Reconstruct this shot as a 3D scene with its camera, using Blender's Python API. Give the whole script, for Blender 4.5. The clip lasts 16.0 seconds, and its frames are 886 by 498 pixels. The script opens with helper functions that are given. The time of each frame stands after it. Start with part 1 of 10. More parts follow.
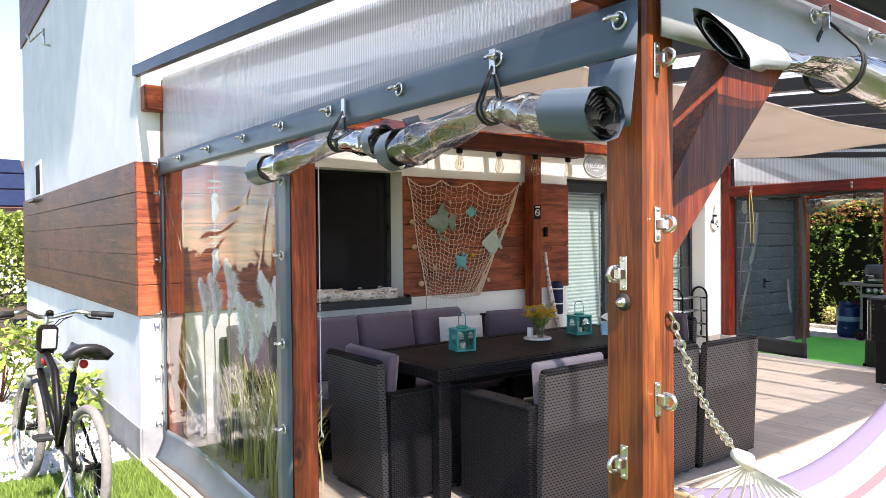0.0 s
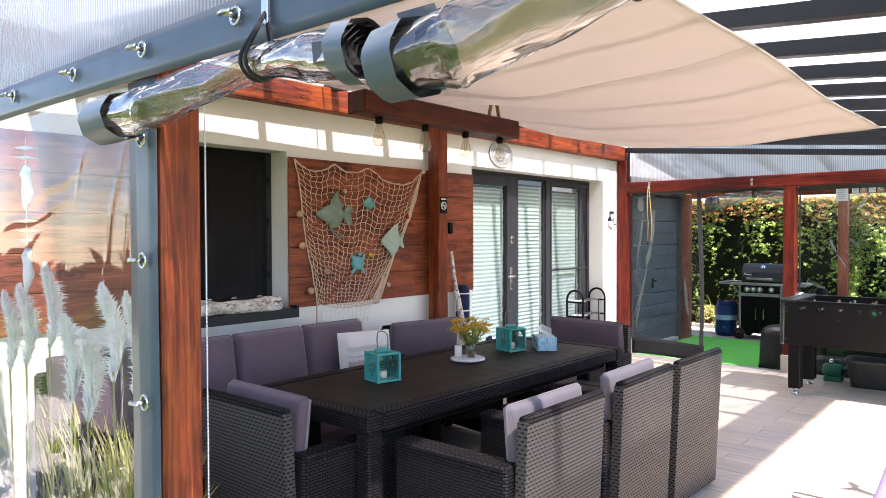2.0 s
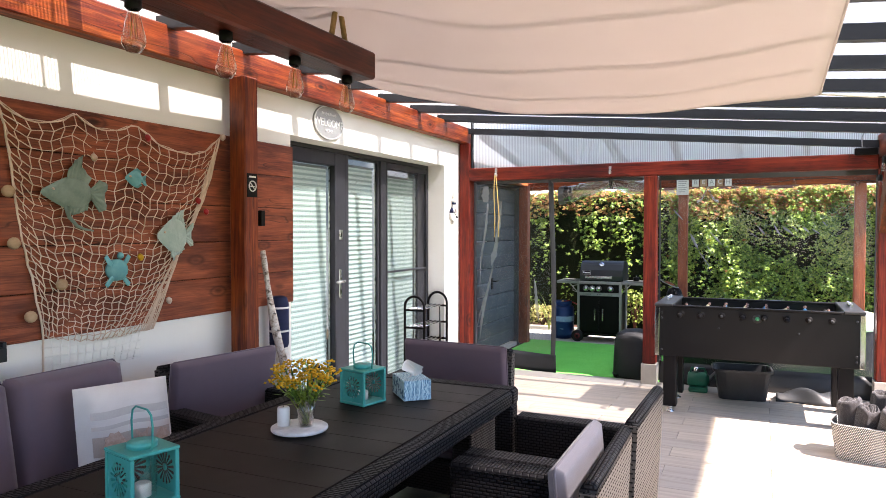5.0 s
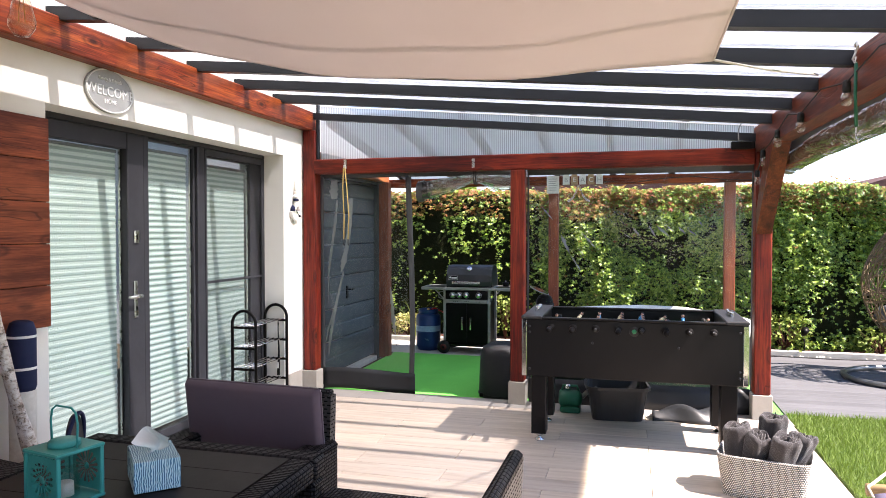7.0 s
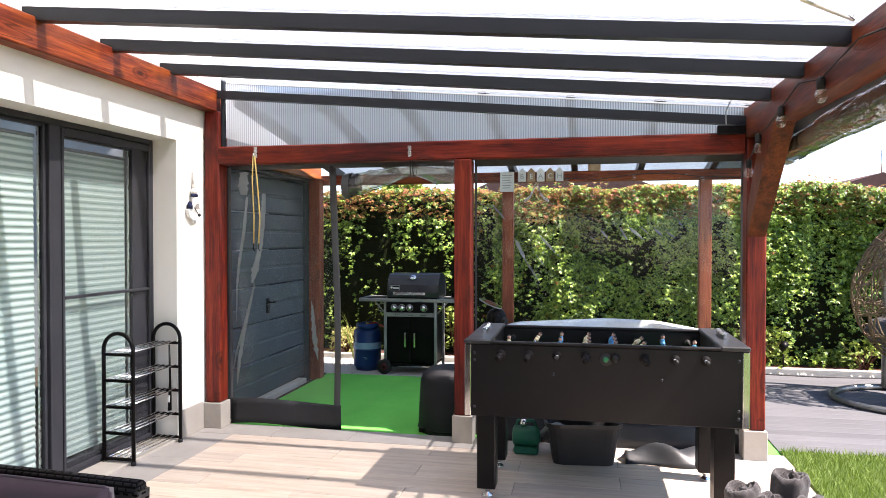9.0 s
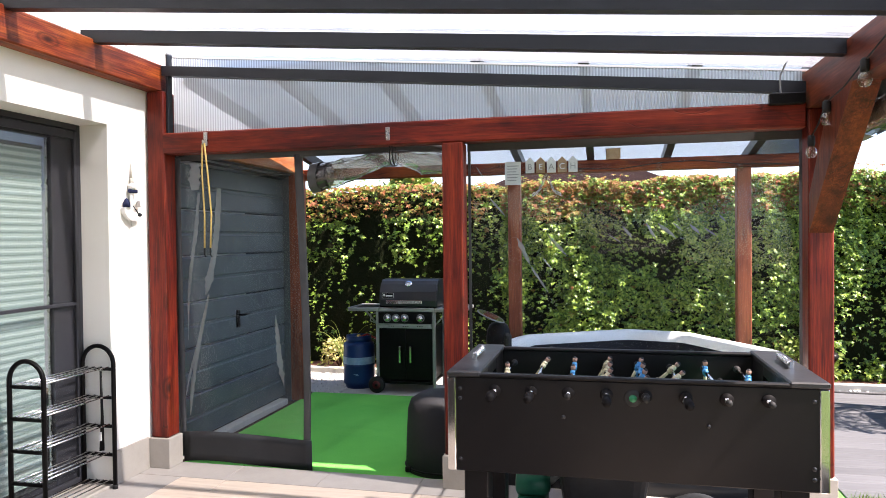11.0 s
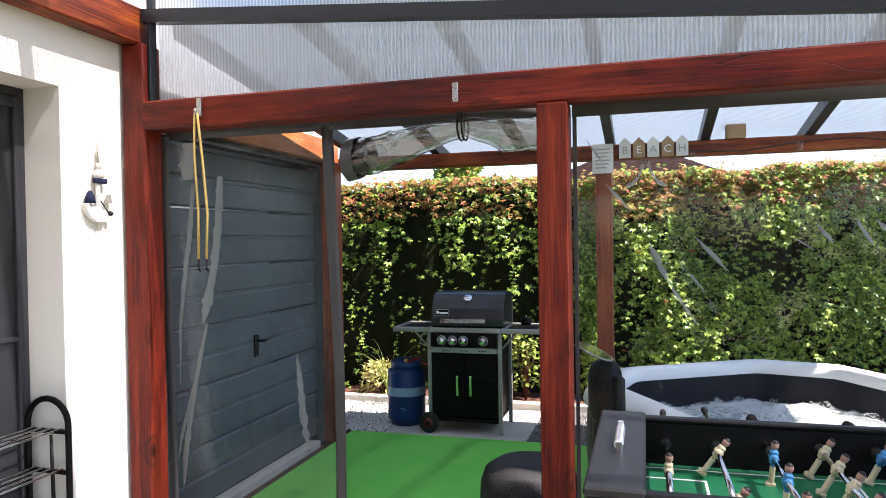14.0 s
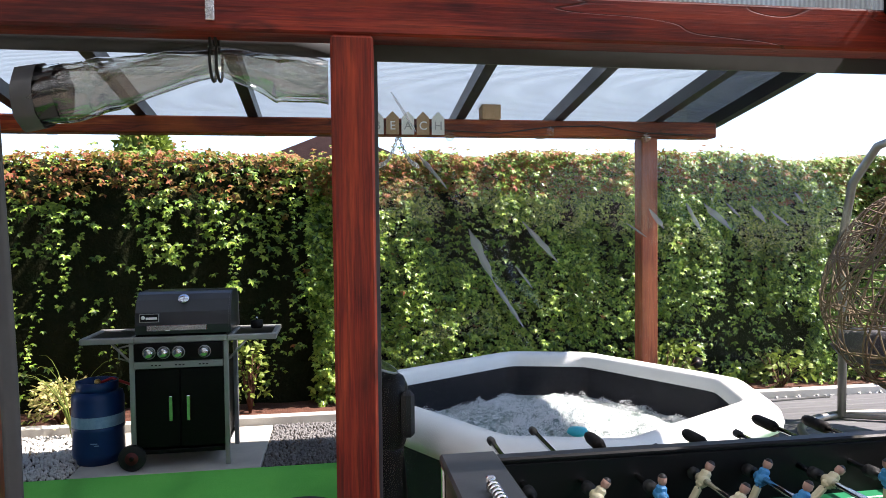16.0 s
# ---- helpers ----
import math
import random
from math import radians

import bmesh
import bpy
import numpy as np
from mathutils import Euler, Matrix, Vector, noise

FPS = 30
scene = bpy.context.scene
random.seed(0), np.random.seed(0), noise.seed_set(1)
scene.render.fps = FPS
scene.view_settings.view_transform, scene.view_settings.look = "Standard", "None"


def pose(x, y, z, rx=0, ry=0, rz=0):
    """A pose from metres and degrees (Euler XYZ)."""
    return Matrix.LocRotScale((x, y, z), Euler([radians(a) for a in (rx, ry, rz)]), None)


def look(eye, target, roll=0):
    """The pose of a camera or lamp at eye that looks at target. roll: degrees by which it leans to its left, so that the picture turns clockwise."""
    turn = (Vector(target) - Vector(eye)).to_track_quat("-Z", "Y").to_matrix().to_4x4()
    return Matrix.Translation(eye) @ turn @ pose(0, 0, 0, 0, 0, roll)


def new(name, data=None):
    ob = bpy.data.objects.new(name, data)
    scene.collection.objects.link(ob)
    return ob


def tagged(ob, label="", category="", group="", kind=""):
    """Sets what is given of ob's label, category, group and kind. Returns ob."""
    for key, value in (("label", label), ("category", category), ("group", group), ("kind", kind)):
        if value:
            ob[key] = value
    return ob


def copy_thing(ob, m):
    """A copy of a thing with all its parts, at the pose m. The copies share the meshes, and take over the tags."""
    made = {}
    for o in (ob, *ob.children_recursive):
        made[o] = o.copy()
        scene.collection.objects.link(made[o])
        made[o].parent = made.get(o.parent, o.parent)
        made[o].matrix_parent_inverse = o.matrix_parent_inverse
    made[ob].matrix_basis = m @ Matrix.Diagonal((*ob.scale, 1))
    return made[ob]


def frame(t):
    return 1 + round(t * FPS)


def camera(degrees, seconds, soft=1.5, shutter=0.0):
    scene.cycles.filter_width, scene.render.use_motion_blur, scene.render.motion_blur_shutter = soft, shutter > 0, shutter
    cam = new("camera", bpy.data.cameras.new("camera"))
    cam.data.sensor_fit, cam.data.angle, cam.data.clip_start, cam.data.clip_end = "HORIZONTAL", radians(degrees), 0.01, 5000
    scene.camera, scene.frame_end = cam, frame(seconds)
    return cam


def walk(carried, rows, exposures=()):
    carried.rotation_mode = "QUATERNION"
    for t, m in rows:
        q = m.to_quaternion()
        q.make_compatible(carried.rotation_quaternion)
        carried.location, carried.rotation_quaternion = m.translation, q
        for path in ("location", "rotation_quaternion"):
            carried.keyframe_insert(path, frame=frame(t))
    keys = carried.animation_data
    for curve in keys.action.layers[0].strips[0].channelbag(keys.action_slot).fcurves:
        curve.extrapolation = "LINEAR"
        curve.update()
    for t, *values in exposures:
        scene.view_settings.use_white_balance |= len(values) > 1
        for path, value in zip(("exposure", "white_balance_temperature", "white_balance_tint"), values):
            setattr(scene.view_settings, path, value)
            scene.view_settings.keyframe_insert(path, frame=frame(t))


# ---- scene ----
cam = camera(64.7, 16.0, 0.85)
PATH = [
    (0, (5.045, 0.729, 1.489), (3.451, 1.937, 1.454), -0.5),
    (0.5, (4.763, 0.788, 1.478), (3.23, 2.072, 1.441), -0.5),
    (1, (4.48, 0.911, 1.478), (3.012, 2.269, 1.439), -0.4),
    (1.5, (4.225, 1.03, 1.486), (2.816, 2.449, 1.443), -0.2),
    (2, (3.979, 1.124, 1.482), (2.679, 2.643, 1.438), -0.2),
    (2.5, (3.757, 1.248, 1.464), (2.547, 2.839, 1.419), -0.2),
    (3, (3.562, 1.434, 1.464), (2.389, 3.053, 1.417), -0.1),
    (3.5, (3.39, 1.625, 1.459), (2.287, 3.292, 1.411), 0.0),
    (3.7, (3.317, 1.701, 1.473), (2.278, 3.409, 1.423), 0.1),
    (5.8, (2.856, 2.637, 1.429), (2.146, 4.506, 1.375), 0.1),
    (6, (2.855, 2.731, 1.42), (2.201, 4.62, 1.368), 0.2),
    (6.5, (2.868, 3.015, 1.449), (2.311, 4.935, 1.399), 0.2),
    (7, (2.862, 3.253, 1.449), (2.35, 5.185, 1.399), -0.0),
    (7.5, (2.808, 3.511, 1.431), (2.356, 5.458, 1.391), 0.1),
    (8, (2.788, 3.764, 1.43), (2.417, 5.728, 1.386), 0.1),
    (8.2, (2.8, 3.88, 1.438), (2.43, 5.845, 1.397), 0.1),
    (10.3, (2.794, 4.859, 1.388), (2.327, 6.803, 1.363), -0.4),
    (10.5, (2.807, 4.948, 1.388), (2.34, 6.893, 1.363), -0.5),
    (11, (2.796, 5.192, 1.424), (2.348, 7.141, 1.393), -0.6),
    (11.5, (2.771, 5.439, 1.417), (2.34, 7.392, 1.386), -0.5),
    (12, (2.744, 5.66, 1.455), (2.295, 7.608, 1.42), -0.5),
    (12.5, (2.643, 5.848, 1.437), (2.174, 7.792, 1.407), -0.7),
    (13, (2.522, 6.004, 1.441), (2.056, 7.949, 1.41), -0.8),
    (13.5, (2.404, 6.219, 1.462), (1.903, 8.155, 1.43), -0.9),
    (14, (2.302, 6.383, 1.45), (1.746, 8.304, 1.422), -0.9),
    (14.5, (2.148, 6.534, 1.457), (1.636, 8.467, 1.428), -0.9),
    (15, (2.058, 6.691, 1.433), (1.806, 8.675, 1.4), -0.8),
    (15.5, (1.991, 6.912, 1.443), (2.028, 8.912, 1.408), -0.7),
    (16, (1.909, 7.081, 1.436), (2.217, 9.055, 1.366), -0.6),
]
walk(cam, [(t, look(eye, target, roll)) for t, eye, target, roll in PATH], [(0, 2.12, 6700, 19), (2.0, 2.5, 6650, 20), (3.5, 2.62, 6650, 20), (6.0, 2.34, 6700, 20), (7.5, 2.12, 6700, 20), (12.5, 2.16, 6700, 20), (14.5, 2.12, 6650, 19), (16, 1.84, 6550, 18)])

# ---- light ----
SUN_WAY = Vector((-0.75, 0.10, -1.0)).normalized()
world = bpy.data.worlds.new("sky")
scene.world = world
world.use_nodes = True
_wn = world.node_tree.nodes
_sky = _wn.new("ShaderNodeTexSky")
_sky.sky_type, _sky.sun_disc = "NISHITA", False
_sky.sun_elevation, _sky.sun_rotation = radians(52.9), radians(97.6)
_sky.air_density, _sky.dust_density, _sky.ozone_density, _sky.altitude = 1.0, 0.0, 1.0, 1500
_bg = _wn["Background"]
_bg.inputs["Strength"].default_value = 0.1
world.node_tree.links.new(_sky.outputs[0], _bg.inputs["Color"])
_sd = bpy.data.lights.new("sun", "SUN")
_sd.energy, _sd.angle, _sd.color = 4.8, radians(0.8), (1.0, 0.94, 0.86)
sun = new("sun", _sd)
sun.matrix_world = look((8, -2, 12), Vector((8, -2, 12)) + SUN_WAY)

# ---- materials ----
def shader(name):
    m = bpy.data.materials.new(name)
    m.use_nodes = True
    return m, m.node_tree, m.node_tree.nodes["Principled BSDF"]


def put(nt, kind, **values):
    """A node with its settings and inputs."""
    n = nt.nodes.new("ShaderNode" + kind)
    for key, v in values.items():
        key = key.replace("_", " ")
        if key in n.inputs:
            s = n.inputs[key]
            if hasattr(v, "is_linked"):
                nt.links.new(v, s)
            else:
                s.default_value = v
    return n


def coords(nt, space="Object", scale=(1, 1, 1)):
    c = nt.nodes.new("ShaderNodeTexCoord")
    mp = put(nt, "Mapping", Vector=c.outputs[space], Scale=scale)
    return mp.outputs[0]


def noise_tex(nt, vec, scale, detail=4.0, rough=0.6, warp=0.0):
    return put(nt, "TexNoise", Vector=vec, Scale=scale, Detail=detail, Roughness=rough, Distortion=warp).outputs[0]


def ramp(nt, fac, *stops):
    r = nt.nodes.new("ShaderNodeValToRGB")
    els = r.color_ramp.elements
    while len(els) < len(stops):
        els.new(0.5)
    for e, (p, c) in zip(els, stops):
        e.position = p
        e.color = (*c, 1) if len(c) == 3 else c
    nt.links.new(fac, r.inputs[0])
    return r.outputs[0]


def mixc(nt, fac, a, b, kind="MIX"):
    n = nt.nodes.new("ShaderNodeMix")
    n.data_type, n.blend_type = "RGBA", kind
    for s, v in ((n.inputs[0], fac), (n.inputs[6], a), (n.inputs[7], b)):
        if hasattr(v, "is_linked"):
            nt.links.new(v, s)
        else:
            s.default_value = v if isinstance(v, float) else (*v, 1)
    return n.outputs[2]


def maths(nt, op, a, b=0.5):
    n = nt.nodes.new("ShaderNodeMath")
    n.operation = op
    for s, v in ((n.inputs[0], a), (n.inputs[1], b)):
        if hasattr(v, "is_linked"):
            nt.links.new(v, s)
        else:
            s.default_value = v
    return n.outputs[0]


def bump(nt, bsdf, height, strength, distance=0.01):
    b = put(nt, "Bump", Height=height, Strength=strength, Distance=distance)
    nt.links.new(b.outputs[0], bsdf.inputs["Normal"])
    return b.outputs[0]


def surface(name, col, col2=None, rough=0.5, metal=0.0, coarse=3.0, fine=60.0, relief=0.15, depth=0.003, coat=0.0, spread=0.1, sheen=0.0, spec=0.3):
    """A plain material with stains, grain and relief at two scales."""
    m, nt, b = shader(name)
    v = coords(nt)
    n1, n2 = noise_tex(nt, v, coarse, 5.0, 0.65, 0.4), noise_tex(nt, v, fine, 3.0)
    col2 = col2 or tuple(c * 0.8 for c in col)
    c = mixc(nt, ramp(nt, n1, (0.35, (0, 0, 0)), (0.68, (1, 1, 1))), col, col2)
    c = mixc(nt, maths(nt, "MULTIPLY", n2, 0.35), c, tuple(x * 0.6 for x in col), "MIX")
    nt.links.new(c, b.inputs["Base Color"])
    nt.links.new(maths(nt, "ADD", maths(nt, "MULTIPLY", n1, 2 * spread), rough - spread), b.inputs["Roughness"])
    b.inputs["Metallic"].default_value = metal
    b.inputs["Specular IOR Level"].default_value = spec
    b.inputs["Coat Weight"].default_value = coat
    b.inputs["Sheen Weight"].default_value = sheen
    if relief:
        bump(nt, b, n2, relief, depth)
    return m


def timber(name, dark, mid, light, axis, rough=0.46, coat=0.04):
    """Stained softwood: long grain, knots, worn lighter streaks."""
    m, nt, b = shader(name)
    sc = [14.0, 14.0, 14.0]
    sc["xyz".index(axis)] = 0.9
    v = coords(nt, "Object", tuple(sc))
    info = nt.nodes.new("ShaderNodeObjectInfo")
    off = put(nt, "Mapping", Vector=v)
    comb = nt.nodes.new("ShaderNodeCombineXYZ")
    for i in range(3):
        nt.links.new(maths(nt, "MULTIPLY", info.outputs["Random"], 37.0 + 11 * i), comb.inputs[i])
    nt.links.new(comb.outputs[0], off.inputs["Location"])
    v = off.outputs[0]
    g = noise_tex(nt, v, 1.9, 6.0, 0.62, 0.1)
    fine = noise_tex(nt, v, 9.0, 4.0, 0.7, 0.3)
    big = noise_tex(nt, coords(nt, "Object"), 2.1, 3.0, 0.6, 0.5)
    sk = [5.0, 5.0, 5.0]
    sk["xyz".index(axis)] = 2.2
    kn = put(nt, "TexVoronoi", Vector=coords(nt, "Object", tuple(sk)), Scale=1.0, Randomness=1.0).outputs["Distance"]
    c = ramp(nt, g, (0.28, dark), (0.5, mid), (0.74, light))
    c = mixc(nt, ramp(nt, fine, (0.42, (0, 0, 0)), (0.64, (0.42, 0.42, 0.42))), c, dark)
    sh = [26.0, 26.0, 26.0]
    sh["xyz".index(axis)] = 0.7
    hair = noise_tex(nt, coords(nt, "Object", tuple(sh)), 6.0, 3.0, 0.6, 0.2)
    c = mixc(nt, ramp(nt, hair, (0.50, (0, 0, 0)), (0.64, (0.55, 0.55, 0.55))), c, dark)
    c = mixc(nt, ramp(nt, hair, (0.30, (0.4, 0.4, 0.4)), (0.42, (0, 0, 0))), c, light)
    sx = [7.0, 7.0, 7.0]
    sx["xyz".index(axis)] = 0.8
    split = noise_tex(nt, coords(nt, "Object", tuple(sx)), 1.0, 2.0, 0.5, 0.2)
    split = ramp(nt, split, (0.594, (0, 0, 0)), (0.600, (0.95, 0.95, 0.95)), (0.606, (0, 0, 0)))
    c = mixc(nt, split, c, tuple(x * 0.25 for x in dark))
    c = mixc(nt, ramp(nt, big, (0.45, (0, 0, 0)), (0.72, (0.42, 0.42, 0.42))), c, light)
    st = [6.0, 6.0, 6.0]
    st["xyz".index(axis)] = 1.1
    c = mixc(nt, ramp(nt, noise_tex(nt, coords(nt, "Object", tuple(st)), 1.0, 5.0, 0.65, 0.15), (0.5, (0, 0, 0)), (0.68, (0.85, 0.85, 0.85))), c, dark)
    c = mixc(nt, ramp(nt, kn, (0.05, (0.9, 0.9, 0.9)), (0.11, (0.15, 0.15, 0.15)), (0.15, (0.55, 0.55, 0.55)), (0.20, (0, 0, 0))), c, tuple(x * 0.3 for x in dark))
    nt.links.new(c, b.inputs["Base Color"])
    nt.links.new(maths(nt, "ADD", maths(nt, "MULTIPLY", fine, 0.25), rough - 0.1), b.inputs["Roughness"])
    b.inputs["Coat Weight"].default_value, b.inputs["Coat Roughness"].default_value = coat, 0.25
    b.inputs["Specular IOR Level"].default_value = 0.25
    bump(nt, b, maths(nt, "SUBTRACT", mixc(nt, 0.5, g, hair), split), 0.4, 0.004)
    return m


RED_D, RED_M, RED_L = (0.036, 0.006, 0.003), (0.18, 0.027, 0.008), (0.40, 0.098, 0.017)
WOOD_X = timber("stained_timber_x", RED_D, RED_M, RED_L, "x")
WOOD_Y = timber("stained_timber_y", *[tuple(1.35 * v for v in c) for c in (RED_D, RED_M, RED_L)], "y")
WOOD_Z = timber("stained_timber_z", RED_D, RED_M, RED_L, "z")
WINE = ((0.022, 0.0025, 0.002), (0.16, 0.012, 0.006), (0.30, 0.042, 0.012))
WINE_X = timber("wine_red_timber_x", *WINE, "x")
WINE_Z = timber("wine_red_timber_z", *WINE, "z")
# stain darkened: the shade on the garden beam is put into the colour
SHADED_Y = timber("shaded_timber_y", (0.022, 0.004, 0.0025), (0.115, 0.019, 0.007), (0.22, 0.05, 0.013), "y")
CORNER_Z = timber("orange_brown_timber_z", (0.024, 0.005, 0.003), (0.14, 0.031, 0.008), (0.29, 0.088, 0.018), "z")
# stain darkened in the same way for the shaded braces
SHADED_Z = timber("shaded_timber_z", (0.022, 0.004, 0.0025), (0.125, 0.021, 0.008), (0.25, 0.058, 0.014), "z")
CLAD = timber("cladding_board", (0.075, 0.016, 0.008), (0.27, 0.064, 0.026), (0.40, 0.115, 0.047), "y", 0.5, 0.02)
# same boards as the front; the gable's shade is put into darker colours
CLADX_SHADE = timber("cladding_board_gable_shade", (0.03, 0.009, 0.005), (0.105, 0.030, 0.014), (0.19, 0.056, 0.024), "x", 0.5, 0.02)
WOOD_LAMP = timber("dark_lamp_timber", (0.02, 0.004, 0.003), (0.075, 0.012, 0.007), (0.14, 0.028, 0.012), "y", 0.45, 0.1)
PLASTER = surface("white_plaster", (0.85, 0.82, 0.75), (0.81, 0.78, 0.71), 0.9, 0, 1.2, 220.0, 0.35, 0.002)
RENDER_GREY = surface("pale_grey_render", (0.66, 0.675, 0.69), (0.56, 0.58, 0.60), 0.9, 0, 2.6, 190.0, 0.6, 0.004)
PLINTH = surface("grey_plinth_render", (0.24, 0.25, 0.26), (0.17, 0.18, 0.19), 0.9, 0, 6.0, 240.0, 0.6, 0.004)
STONE = surface("beige_stone_tile", (0.42, 0.38, 0.33), (0.36, 0.325, 0.28), 0.6, 0, 4.0, 120.0, 0.1)
ANTHRACITE = surface("anthracite_metal", (0.014, 0.016, 0.020), (0.011, 0.013, 0.016), 0.38, 0.0, 5.0, 240.0, 0.05)
FRAME = surface("anthracite_window_foil", (0.042, 0.042, 0.048), (0.035, 0.035, 0.04), 0.42, 0, 6.0, 150.0, 0.1, spec=0.2)
BLACK = surface("black_lacquer", (0.0048, 0.0042, 0.0042), (0.006, 0.0052, 0.005), 0.40, 0, 4.0, 150.0, 0.08, spec=0.12)
RUBBER = surface("black_rubber", (0.012, 0.012, 0.012), (0.02, 0.02, 0.02), 0.65, 0, 20.0, 200.0, 0.2)
STEEL = surface("zinc_steel", (0.62, 0.61, 0.58), (0.5, 0.49, 0.46), 0.28, 1.0, 20.0, 300.0, 0.05)
CHROME = surface("chrome", (0.8, 0.8, 0.8), (0.7, 0.7, 0.7), 0.12, 1.0, 20.0, 200.0, 0.0, spread=0.05)
BRUSHED = surface("brushed_grey_steel", (0.28, 0.275, 0.26), (0.22, 0.215, 0.2), 0.4, 0.8, 8.0, 200.0, 0.1)
PVC = surface("grey_blue_tarpaulin", (0.072, 0.095, 0.118), (0.056, 0.076, 0.097), 0.36, 0, 4.0, 400.0, 0.12, 0.001)
PVC_DARK = surface("dark_grey_tarpaulin", (0.075, 0.077, 0.08), (0.055, 0.057, 0.06), 0.4, 0, 5.0, 300.0, 0.15, 0.002)
PVC_HEM = surface("charcoal_tarpaulin", (0.030, 0.031, 0.033), (0.022, 0.023, 0.025), 0.42, 0, 5.0, 300.0, 0.15, 0.002)
PVC_LIGHT = surface("silver_tarpaulin", (0.24, 0.25, 0.245), (0.20, 0.21, 0.205), 0.33, 0, 4.0, 300.0, 0.12, 0.001)
GARAGE = surface("garage_panel_grey", (0.086, 0.104, 0.122), (0.066, 0.080, 0.096), 0.45, 0, 2.0, 180.0, 0.25, 0.002)
CUSHION = surface("plum_grey_cushion", (0.122, 0.084, 0.106), (0.104, 0.073, 0.092), 0.85, 0, 3.0, 420.0, 0.3, 0.001, sheen=0.3)
CUSHION_PALE = surface("pale_grey_cushion", (0.145, 0.127, 0.143), (0.125, 0.11, 0.123), 0.85, 0, 3.0, 420.0, 0.3, 0.001, sheen=0.3)
TEAL = surface("teal_enamel", (0.04, 0.31, 0.28), (0.035, 0.27, 0.25), 0.35, 0, 8.0, 90.0, 0.08)
WHITE = surface("white_ceramic", (0.8, 0.79, 0.77), (0.74, 0.73, 0.71), 0.4, 0, 6.0, 80.0, 0.05)
WHITE_PLASTIC = surface("white_vinyl", (0.78, 0.77, 0.74), (0.7, 0.69, 0.66), 0.45, 0, 3.0, 60.0, 0.1)
ROPE = surface("jute_rope", (0.36, 0.22, 0.09), (0.24, 0.14, 0.05), 0.85, 0, 30.0, 160.0, 0.6)
ROPE_WHITE = surface("white_cotton_rope", (0.7, 0.66, 0.58), (0.58, 0.54, 0.46), 0.85, 0, 30.0, 260.0, 0.6)
NET = surface("net_cord", (0.70, 0.54, 0.42), (0.60, 0.44, 0.33), 0.85, 0, 20.0, 200.0, 0.4)
VERDIGRIS = surface("verdigris_ceramic", (0.15, 0.21, 0.17), (0.24, 0.30, 0.25), 0.6, 0, 12.0, 70.0, 0.5, 0.006)
SHELL = surface("pale_shell", (0.55, 0.47, 0.37), (0.5, 0.3, 0.2), 0.5, 0, 18.0, 90.0, 0.3)
TOWEL = surface("grey_towel", (0.044, 0.038, 0.039), (0.030, 0.027, 0.028), 0.95, 0, 7.0, 420.0, 1.0, 0.004, sheen=0.25)
BLUE_TANK = surface("blue_painted_steel", (0.010, 0.042, 0.15), (0.008, 0.03, 0.10), 0.35, 0, 4.0, 60.0, 0.1)
BARE_RED = surface("red_plastic", (0.4, 0.02, 0.02), None, 0.4)
GREEN_MACHINE = surface("green_plastic", (0.01, 0.12, 0.07), None, 0.4)
BLUE_FELT = surface("navy_fabric", (0.018, 0.024, 0.07), (0.012, 0.016, 0.05), 0.85)
TRAY = surface("black_plastic_tub", (0.02, 0.02, 0.021), (0.03, 0.03, 0.032), 0.42, 0, 8.0, 90.0, 0.1)
KERB = surface("concrete_kerb", (0.5, 0.48, 0.43), (0.42, 0.4, 0.36), 0.9, 0, 5.0, 120.0, 0.4)
GRAVEL_W = surface("white_pebbles", (0.72, 0.70, 0.66), (0.6, 0.58, 0.54), 0.85, 0, 20.0, 60.0, 0.3)
GRAVEL_G = surface("grey_pebbles", (0.19, 0.185, 0.18), (0.12, 0.115, 0.115), 0.85, 0, 20.0, 60.0, 0.3)
BARK = surface("bark_mulch", (0.13, 0.055, 0.035), (0.08, 0.035, 0.022), 0.95, 0, 12.0, 70.0, 0.8, 0.02)
SOIL = surface("garden_soil", (0.06, 0.045, 0.03), (0.04, 0.03, 0.02), 0.95, 0, 4.0, 60.0, 0.8, 0.02)
NET_BLIND = surface("pale_lower_blind", (0.62, 0.66, 0.68), (0.55, 0.59, 0.61), 0.8, 0, 3.0, 60.0, 0.1)
SCREEN = surface("dark_blind", (0.006, 0.006, 0.007), (0.008, 0.008, 0.009), 0.8, 0, 2.0, 40.0, 0.05, spec=0.1)
# the dimness of the room is put into this dark colour
ROOM = surface("room_shade", (0.12, 0.11, 0.10), None, 0.9)
TURQ = surface("turquoise_plastic", (0.02, 0.42, 0.52), None, 0.4)
YELLOW = surface("yellow_petals", (0.62, 0.36, 0.012), (0.45, 0.22, 0.008), 0.8, 0, 60.0, 300.0, 0.5)
WICKER = surface("dry_willow", (0.19, 0.13, 0.075), (0.12, 0.08, 0.045), 0.8, 0, 12.0, 120.0, 0.4)
PANEL_BLUE = surface("solar_cell", (0.01, 0.015, 0.035), (0.015, 0.02, 0.05), 0.2, 0, 4.0, 40.0, 0.0)
ROOF_TILE = surface("brown_roof_tile", (0.10, 0.05, 0.04), (0.07, 0.035, 0.03), 0.8, 0, 3.0, 20.0, 0.5, 0.02)
PINE = timber("orange_pine", (0.16, 0.045, 0.015), (0.36, 0.12, 0.035), (0.5, 0.2, 0.06), "y", 0.45, 0.1)
